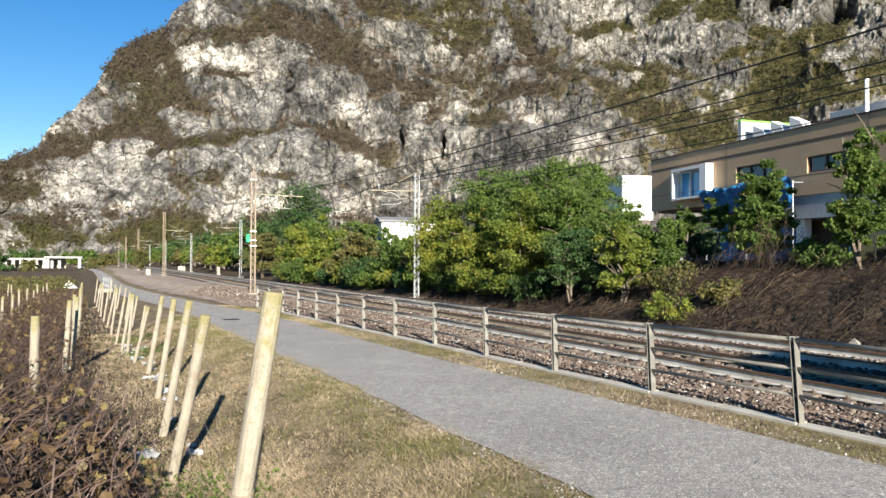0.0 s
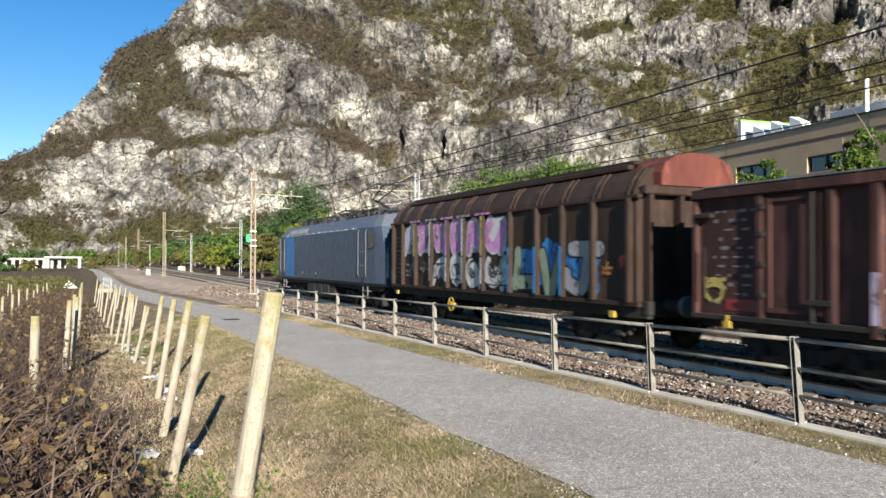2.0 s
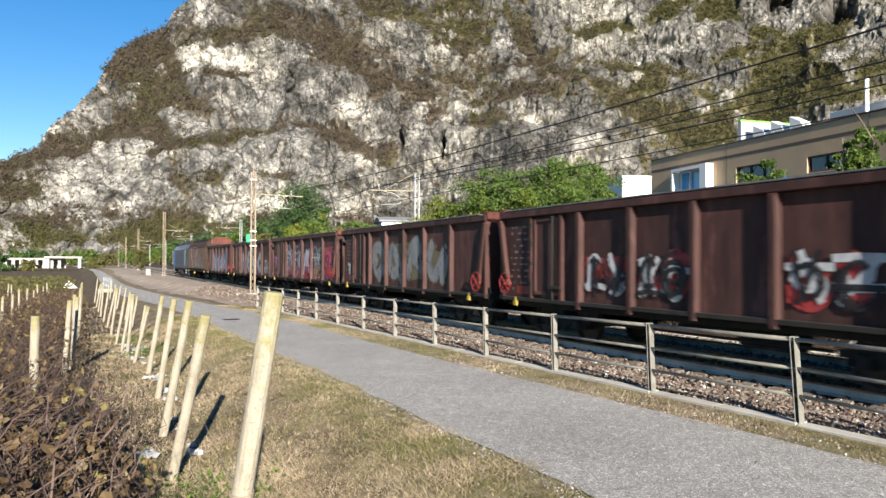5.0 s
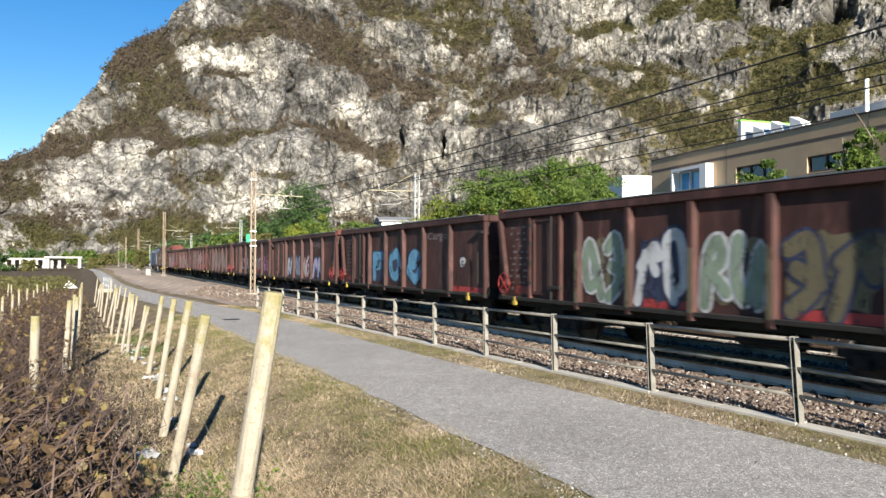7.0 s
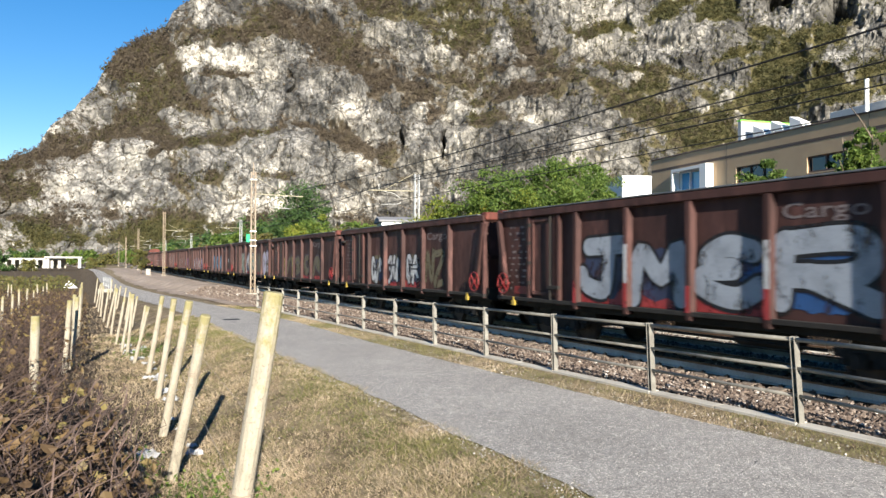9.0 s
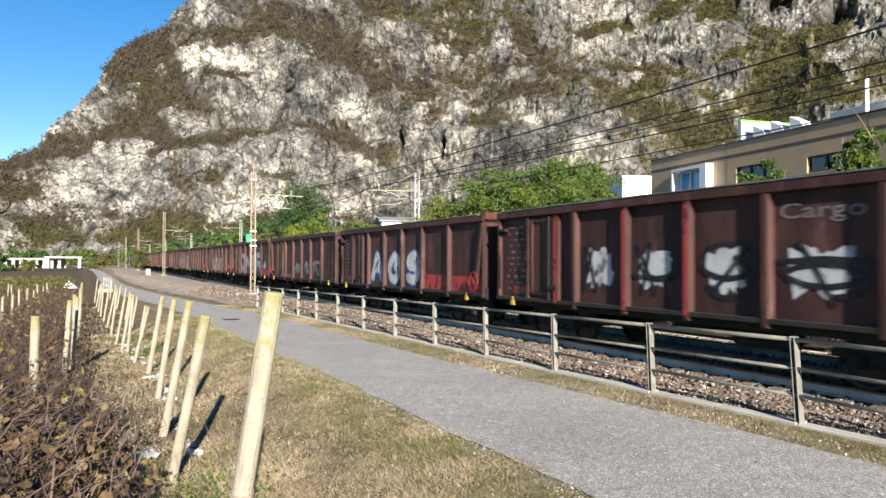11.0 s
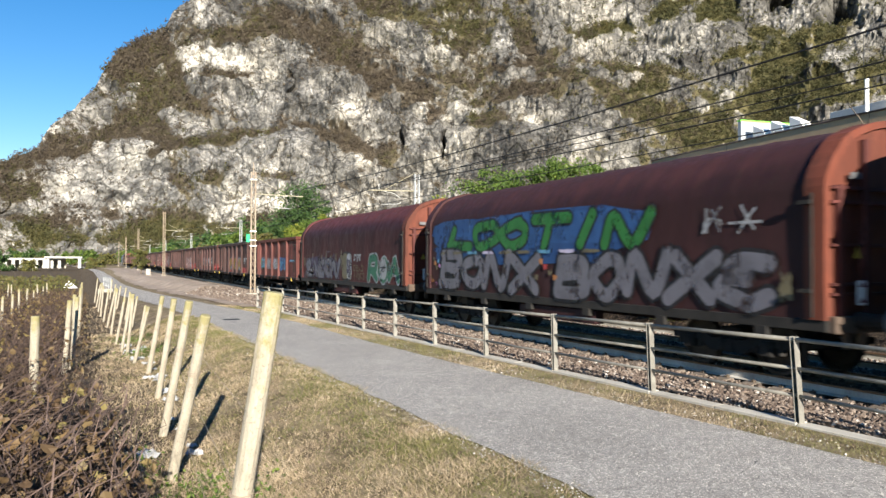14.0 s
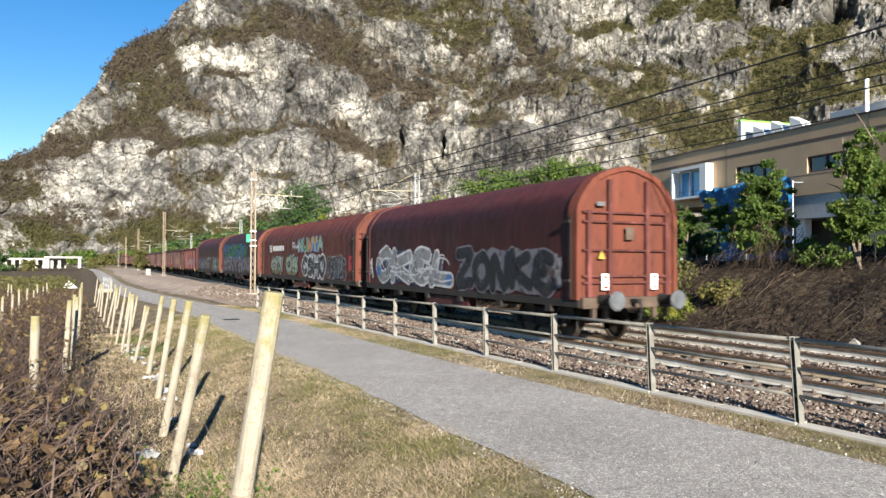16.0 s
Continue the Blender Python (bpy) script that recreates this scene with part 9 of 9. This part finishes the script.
def vine_row(x0, y0, y1, n, height, spread, seed, leaf="leaf_dead", leaves=2200, lsize=0.05):
    rs = np.random.RandomState(seed)
    y = y0 + (y1 - y0) * rs.rand(n)
    x = x0 + rs.normal(size=n) * spread * 0.45
    s = np.stack([x, y, land(x, y)], -1)
    d = rs.normal(size=(n, 3)) * np.array([0.55, 0.8, 0.0]) * (0.6 + 0.6 * height)
    e = s + d
    # the tangle keeps off the open strip along the leaning posts
    for p in (s, e):
        rim = np.interp(p[:, 1], VINE_EDGE_Y, VINE_EDGE_X)
        over = np.maximum(p[:, 0] - rim, 0)
        p[:, 0] = np.where(over > 0, rim - np.minimum(0.6 * over, 0.5) * rs.rand(n), p[:, 0])
    s[:, 2] = land(s[:, 0], s[:, 1])
    e[:, 2] = land(e[:, 0], e[:, 1]) + height * rs.rand(n) ** 0.8 * np.where(e[:, 0] > np.interp(e[:, 1], VINE_EDGE_Y, VINE_EDGE_X) - 0.25, 0.7, 1.0)
    s[:, 2] += height * 0.55 * rs.rand(n)
    v, f = canes(s, e, height * rs.uniform(-0.05, 0.4, n), np.where(rs.rand(n) < 0.12, rs.uniform(0.011, 0.018, n), rs.uniform(0.003, 0.009, n)) * (1.0 if y0 < 5 else 1.25), rs)
    row = thing("vine_row", "row of bare tangled brown vines with a few withered leaves", "vines", group="rows of vines")
    tagged(soup("vine_tangle", v, f, M["cane"], row), kind="stuff")
    c = e[rs.randint(0, n, leaves)] + rs.normal(size=(leaves, 3)) * 0.08
    c[:, 2] = np.maximum(c[:, 2], land(c[:, 0], c[:, 1]) + 0.02)
    v, f = leaf_cards(c, np.full(leaves, 0.12), 1, lsize, rs, lobed=y0 < 6)
    tagged(soup("withered_leaves", v, f, M[leaf], row), kind="stuff")


vine_row(-1.5, 4.5, 14.0, 2600, 1.15, 1.1, 1, leaves=1300, lsize=0.056)
vine_row(-1.35, 13.0, 62.0, 2800, 1.15, 0.75, 2, leaves=2400, lsize=0.06)
vine_row(-2.9, 5.5, 60.0, 3200, 1.05, 1.6, 3, leaves=3600, lsize=0.06)
for _k in range(2, 8):
    vine_row(-0.7 - 2.3 * _k, 9.0 + 2 * _k, 70.0, 900, 1.0, 1.2, 10 + _k, leaves=1800, lsize=0.075)
vine_row(-0.25, 4.2, 8.4, 420, 0.55, 0.7, 30, leaves=360, lsize=0.058)
vine_row(-0.05, 6.2, 9.8, 520, 0.6, 0.6, 31, leaves=480, lsize=0.075)
for _k in range(1, 10):
    vine_row(-0.2 - 3.4 * _k, 66.0, 118.0, 260, 1.1, 1.6, 40 + _k, "leaf_olive", 1500, 0.13)


def long_canes():
    """Long thick shoots that arch over the tangle, with withered leaves still on them."""
    rs = np.random.RandomState(77)
    n = 380
    x, y = -2.8 + 3.2 * rs.rand(n), 4.4 + 7.5 * rs.rand(n) ** 1.3
    s = np.stack([x, y, land(x, y) + 0.1 + 0.5 * rs.rand(n)], -1)
    L, a = rs.uniform(0.7, 1.7, n), rs.uniform(0, 6.28, n)
    e = s + np.stack([np.cos(a) * L, np.sin(a) * L, 0 * L], -1)
    e[:, 0] = np.minimum(e[:, 0], np.interp(e[:, 1], VINE_EDGE_Y, VINE_EDGE_X))
    e[:, 2] = land(e[:, 0], e[:, 1]) + rs.uniform(0.1, 1.25, n)
    v, f = canes(s, e, rs.uniform(0.05, 0.45, n), rs.uniform(0.007, 0.013, n), rs, 7)
    row = thing("vine_row", "long arching purple-brown vine shoots over the tangle", "vines", group="rows of vines")
    tagged(soup("shoot_tangle", v, f, M["shoot"], row), kind="stuff")
    m = 900
    c = np.stack([-0.25 + 0.4 * rs.normal(size=m), 7.0 + 1.6 * rs.normal(size=m), np.zeros(m)], -1)
    c[:, 0] = np.minimum(c[:, 0], 0.25)
    c[:, 2] = land(c[:, 0], c[:, 1]) + 0.05 + 0.65 * rs.rand(m)
    v, f = leaf_cards(c, np.full(m, 0.1), 1, 0.055, rs, lobed=True)
    tagged(soup("withered_leaves", v, f, M["leaf_brown"], row), kind="stuff")
    m = 520
    k = rs.randint(0, 5, m)
    c = np.stack([np.array((-0.1, -0.3, -0.75, -0.25, -1.3))[k] + 0.16 * rs.normal(size=m), np.array((9.4, 8.4, 8.2, 7.2, 9.0))[k] + 0.35 * rs.normal(size=m), np.zeros(m)], -1)
    c[:, 2] = land(c[:, 0], c[:, 1]) + np.array((0.55, 0.5, 0.75, 0.4, 0.9))[k] + 0.14 * rs.normal(size=m)
    v, f = leaf_cards(c, np.full(m, 0.06), 1, 0.062, rs, lobed=True)
    tagged(soup("yellowing_leaves", v, f, M["leaf_tan"], row), kind="stuff")


M["leaf_tan"] = leaf_material("leaf_tan", [(0.06, 0.036, 0.02), (0.12, 0.075, 0.038), (0.21, 0.14, 0.068), (0.24, 0.23, 0.07)], through=0.25, patch=1.4)
M["shoot"] = surface("shoot", [(0.3, (0.042, 0.027, 0.023)), (0.7, (0.18, 0.13, 0.111))], 3, 40, 0.85, 0, 0.3, 0.004, "island", wpos=True)
M["leaf_brown"] = leaf_material("leaf_brown", [(0.05, 0.032, 0.022), (0.09, 0.058, 0.036), (0.14, 0.1, 0.05), (0.2, 0.17, 0.07)], through=0.25)
long_canes()


def row_wires():
    w = thing("trellis_wires", "thin rusty wires strung along the vineyard posts", "wire")
    for h in (0.55, 1.0, 1.5):
        bm = bmesh.new()
        pts = []
        for y in (4.7, 9.3, 12.06, 15.6, 19.1, 21.6, 24.5, 31.4, 39.4, 48, 60):
            x = float(np.interp(y, ROW_Y, ROW_X))
            pts.append((x + 0.16 * h + 0.04, y - 0.2 * h, land1(x, y) + h))
        tube(bm, pts, 0.003, 4)
        part("trellis_wire", bm, M["mast_rust"], w)


row_wires()


def blades(n, xs, ys, h, lean, width, mat, name, label, seed):
    rs = np.random.RandomState(seed)
    z = land(xs, ys)
    a = rs.rand(n) * 6.28
    b = np.stack([xs, ys, z - 0.005], -1)
    side = np.stack([np.cos(a), np.sin(a), 0 * a], -1) * width[:, None]
    tip = b + np.stack([rs.normal(size=n) * lean * h, rs.normal(size=n) * lean * h, h], -1)
    v = np.stack([b - side, b + side, tip], 1).reshape(-1, 3)
    return tagged(soup(name, v, np.arange(3 * n).reshape(-1, 3), mat), label, "grass", kind="stuff")


def build_grass():
    rs = np.random.RandomState(40)
    n = 175000
    y = 3.9 + 28 * rs.rand(n) ** 2.0
    low = np.interp(y, (4, 8, 9, 60), (0.9, 0.7, 0.1, 0.0))
    x = low + (road_c(y) - road_half(y) + 0.1 - low) * rs.rand(n) ** 0.85
    # thin on the trodden strip beside the vines
    keep = (x > 1.15) | (rs.rand(n) < 0.4)
    x, y = x[keep], y[keep]
    n = len(x)
    clump = fbm(np.stack([x * 1.6, y * 1.6, 0 * x], -1), 3)
    edge = road_c(y) - road_half(y)
    dry = 0.7 * fbm(np.stack([x * 1.1, y * 1.1, 0 * x + 4], -1), 4, 0.7) + 0.34 * sstep(0.3, 2.0, edge - x) - 0.06 * sstep(7, 12, y) - 0.1
    h = (0.015 + 0.038 * rs.rand(n) ** 1.5) * (1 + 0.9 * clump) * (1 + 2.6 * sstep(2.35, 1.5, x + 0.5 * clump) * sstep(12, 8, y))
    h = np.maximum(h, 0.008) * np.interp(y, (4, 30), (1, 1.5))
    g = dry < 0.03 + 0.26 * rs.normal(size=n)
    w = 0.003 * np.interp(y, (4, 10, 30), (1, 1.6, 3.5)) * rs.uniform(0.7, 1.6, n)
    blades(int(g.sum()), x[g], y[g], h[g], 1.0, w[g], M["grass_green"], "green_grass", "short patchy green grass of the verge", 41)
    d = ~g
    blades(int(d.sum()), x[d], y[d], h[d] * 1.15, 1.3, w[d], M["straw"], "dry_grass", "dry straw-coloured grass of the verge", 42)
    n = 20000
    y = 3 + 38 * rs.rand(n) ** 1.6
    e = road_c(y) + road_half(y)
    x = e - 0.05 + (fence_x(y) - 0.1 - e) * rs.rand(n)
    g = fbm(np.stack([x, y * 0.7, 0 * x + 2], -1), 3) + 0.2 * rs.normal(size=n) > -0.1
    h, w = 0.02 + 0.05 * rs.rand(n), 0.003 * np.interp(y, (4, 40), (1, 4))
    blades(int((~g).sum()), x[~g], y[~g], h[~g], 1.0, w[~g], M["straw"], "kerb_grass", "dry grass strip between lane and kerb", 43)
    blades(int(g.sum()), x[g], y[g], h[g], 1.0, w[g], M["grass_green"], "kerb_weeds", "green grass strip between lane and kerb", 45)
    n = 26000
    y = 4 + 50 * rs.rand(n) ** 1.5
    x = -14 + 15.4 * rs.rand(n)
    blades(n, x, y, 0.05 + 0.1 * rs.rand(n), 0.8, 0.004 * np.interp(y, (4, 50), (1, 3)), M["straw"], "field_grass", "thin dry grass between the vines", 44)
    # weeds by the posts
    for k, (x0, y0, s, m) in enumerate(((1.2, 8.1, 0.5, 700), (0.3, 9.8, 0.4, 250), (1.45, 23.0, 0.6, 500), (1.3, 27.5, 0.6, 500), (-2.2, 8.2, 0.35, 260))):
        c = np.stack([x0 + rs.normal(size=m) * s * 0.6, y0 + rs.normal(size=m) * s, np.zeros(m)], -1)
        c[:, 2] = land(c[:, 0], c[:, 1]) + 0.03 + 0.18 * rs.rand(m)
        v, f = leaf_cards(c, np.full(m, 0.08), 1, 0.028, rs)
        tagged(soup("weeds", v, f, M["leaf_green"]), "low green weeds beside the vineyard posts", "weeds", kind="stuff")


build_grass()


def build_bank():
    """Cut stems and dry litter on the bank beyond the tracks."""
    rs = np.random.RandomState(60)
    n = 4200
    y = 6 + 34 * rs.rand(n)
    x = 16.8 + 6.4 * rs.rand(n)
    s = np.stack([x, y, land(x, y) + 0.02], -1)
    L = rs.uniform(0.3, 1.7, n)
    a = rs.normal(size=n) * 0.75 - 0.35 + 1.6 * fbm(np.stack([x * 0.3, y * 0.3, 0 * x], -1), 2)
    e = s + np.stack([np.cos(a) * L, np.sin(a) * L * 0.9, 0 * L], -1)
    e[:, 2] = land(e[:, 0], e[:, 1]) + rs.rand(n) ** 2.2 * 0.7
    v, f = canes(s, e, 0.12 * L * rs.rand(n), rs.uniform(0.006, 0.016, n), rs, 4)
    tagged(soup("cut_brushwood", v, f, M["brush"]), "cut brown stems and brushwood on the bank", "brushwood", kind="stuff")
    n = 380
    y, x = 6 + 24 * rs.rand(n), 17.0 + 5.5 * rs.rand(n)
    s = np.stack([x, y, land(x, y) + 0.03], -1)
    L = rs.uniform(0.5, 1.9, n)
    a = rs.normal(size=n) * 0.8 - 0.3 + 1.1 * fbm(np.stack([x * 0.3, y * 0.3, 0 * x], -1), 2)
    e = s + np.stack([np.cos(a) * L, np.sin(a) * L, 0 * L], -1)
    e[:, 2] = land(e[:, 0], e[:, 1]) + 0.1 + rs.rand(n) * 0.5
    v, f = canes(s, e, 0.1 * L, rs.uniform(0.005, 0.011, n), rs, 3)
    tagged(soup("dry_stems", v, f, M["straw_stem"]), "dry straw-coloured stems lying on the bank", "dry stems", kind="stuff")
    n = 5000
    y, x = 6 + 36 * rs.rand(n), 16.6 + 7.5 * rs.rand(n)
    c = np.stack([x, y, land(x, y) + 0.03 + 0.12 * rs.rand(n) ** 2], -1)
    v, f = leaf_cards(c, np.full(n, 0.05), 1, 0.06, rs)
    tagged(soup("leaf_litter", v, f, M["litter"]), "brown leaf litter on the bank", "leaf litter", kind="stuff")
    # a heap of dry climbing stems under the young trees
    n = 260
    p = np.stack([22.2 + 0.35 * rs.normal(size=n), 19.7 + 0.7 * rs.normal(size=n), np.zeros(n)], -1)
    p[:, 2] = land(p[:, 0], p[:, 1])
    e = p + rs.normal(size=(n, 3)) * np.array([0.4, 0.6, 0])
    p[:, 2] += 1.9 * rs.rand(n)
    e[:, 2] = land(e[:, 0], e[:, 1]) + 0.1 + 0.6 * rs.rand(n)
    v, f = canes(p, e, 0.3 * rs.rand(n), rs.uniform(0.006, 0.014, n), rs, 4)
    tagged(soup("dry_climber", v, f, M["straw_stem"]), "tangle of dry climbing stems under the young trees", "dry stems", kind="stuff")
    # low shrubs along the foot of the bank
    row = [(17.9 + 1.6 * rs.rand(), 41 + 2.3 * q + rs.rand(), rs.uniform(1.0, 2.6), rs.uniform(1.0, 1.7), ("leaf_green", "leaf_dark", "leaf_olive", "leaf_yellow")[q % 4]) for q in range(17)]
    for k, (x, y, h, w, leaf) in enumerate(row + list(((18.2, 20.2, 0.9, 0.9, "leaf_yellow"), (19.6, 21.6, 1.3, 1.0, "leaf_olive"), (19.4, 18.9, 0.9, 0.8, "leaf_olive"),
                                              (26.0, 12.6, 2.0, 1.6, "leaf_dark"), (22.6, 17.4, 0.8, 0.9, "leaf_green"), (22.9, 18.4, 1.0, 0.8, "leaf_green"),
                                              (18.8, 34, 1.6, 1.4, "leaf_dark"), (18.4, 29.6, 1.3, 1.1, "leaf_dark"), (18.9, 38.5, 1.8, 1.5, "leaf_green"), (19.5, 25, 1.4, 1.0, "leaf_dark")))):
        t = thing("shrub", "low leafy shrub on the railway bank", "shrub", pose(x, y, land1(x, y)), "shrubs on the bank")
        bm = bmesh.new()
        for q in range(7):
            a = q * 0.9
            tube(bm, ((0.05 * math.cos(a), 0.05 * math.sin(a), 0), (w * 0.3 * math.cos(a), w * 0.3 * math.sin(a), h * 0.5), (w * 0.7 * math.cos(a), w * 0.7 * math.sin(a), h * 0.85)), [0.025, 0.016, 0.006], 5)
        part("stems", bm, M["bark"], t)
        m = int(26 * w * w) + 10
        u = rs.normal(size=(m, 3))
        u /= np.linalg.norm(u, axis=1)[:, None]
        c = u * (rs.rand(m) ** 0.4)[:, None] * np.array([w, w, h * 0.5]) + np.array([0, 0, h * 0.55])
        v, f = leaf_cards(c, np.full(m, 0.3 * w), 34, 0.07 if y < 40 else 0.11, rs)
        v[:, 2] = np.maximum(v[:, 2], 0.02)
        soup("leaves", v, f, M[leaf], t)
    # loose stones and scraps
    for k, (x, y, s) in enumerate(((17.4, 12.6, 0.22), (17.9, 11.9, 0.1), (18.6, 12.2, 0.12), (17.6, 9.8, 0.3), (18.2, 9.4, 0.24))):
        st = thing("boulder", "pale boulder lying on the bank", "stone", pose(x, y, land1(x, y) + s * 0.4), "stones on the bank")
        v, f = stones(1, np.zeros(1), np.zeros(1), np.zeros(1), np.array([s]), rs)
        soup("rock", v, f, M["concrete"], st)


build_bank()


def build_litter():
    rs = np.random.RandomState(70)
    spots = [(0.68, 10.46, 0.13), (1.4, 15.0, 0.11), (1.45, 15.9, 0.12), (1.38, 17.4, 0.1), (1.15, 22.0, 0.16), (1.05, 23.6, 0.18), (1.0, 25.5, 0.16)] + [(1.0 + 0.02 * q + 0.3 * rs.rand(), 9.6 + 1.05 * q + rs.rand(), rs.uniform(0.05, 0.12)) for q in range(15)]
    for k, (x, y, s) in enumerate(spots):
        t = thing("plastic_scrap", "crumpled scrap of white plastic netting on the ground", "plastic scrap", pose(x, y, land1(x, y)), "white plastic scraps")
        g = 7
        u, w = np.meshgrid(np.linspace(-1, 1, g), np.linspace(-1, 1, g))
        z = 0.05 + s * 0.8 * np.abs(vnoise(np.stack([u * 1.6 + k * 5, w * 1.6, 0 * u], -1).reshape(-1, 3))).reshape(g, g)
        v = np.stack([u * s + 0.2 * s * rs.normal(size=(g, g)), w * s * 1.4 + 0.2 * s * rs.normal(size=(g, g)), z], -1).reshape(-1, 3)
        i = (np.arange(g - 1)[:, None] * g + np.arange(g - 1)[None]).ravel()
        ob = soup("scrap", v, np.stack([i, i + 1, i + g + 1, i + g], -1), M["plastic"], t)
        ob.modifiers.new("thick", "SOLIDIFY").thickness = 0.004
    # loose grit on the lane
    n = 4800
    y = 3.2 + 13 * rs.rand(n) ** 1.3
    x = road_c(y) + road_half(y) * rs.uniform(-1, 1, n)
    z = road_z(y) + 0.0165 + 0.02 * (1 - ((x - road_c(y)) / 1.6) ** 2)
    v, f = stones(n, x, y, z, 0.0025 + 0.005 * rs.rand(n) ** 2, rs)
    tagged(soup("road_grit", v, f, M["grit"]), "fine pale and dark grit lying on the lane", "grit", kind="stuff")
    n = 6000
    y = 4 + 24 * rs.rand(n) ** 1.4
    side = rs.rand(n)
    x = np.where(side < 0.62, road_c(y) - road_half(y) + 0.1 - 0.32 * rs.rand(n) ** 1.6, np.where(side < 0.9, road_c(y) + road_half(y) + 0.02 + 0.55 * rs.rand(n), 1.2 + 2.4 * rs.rand(n)))
    v, f = stones(n, x, y, land(x, y) + 0.008, 0.003 + 0.012 * rs.rand(n) ** 3, rs)
    tagged(soup("pebbles", v, f, M["grit"]), "scattered pale pebbles on the verge", "pebbles", kind="stuff")


build_litter()
# ---------------------------------------------------------------- what moves
def motions():
    """The train runs along the nearer track at an even speed, its wheels rolling."""
    for w, s in TRAIN:
        walk(w, [(t, stand(s + SPEED * t)) for t in range(0, 17)])
        for ob in w.children:
            if ob.name.startswith("wheelset"):
                r = ob.location.z
                y, turn = ob.location.y, math.degrees(SPEED / r / FPS)
                walk(ob, [(k / FPS, pose(0, y, r, -turn * k)) for k in range(0, 16 * FPS + 1)])


motions()
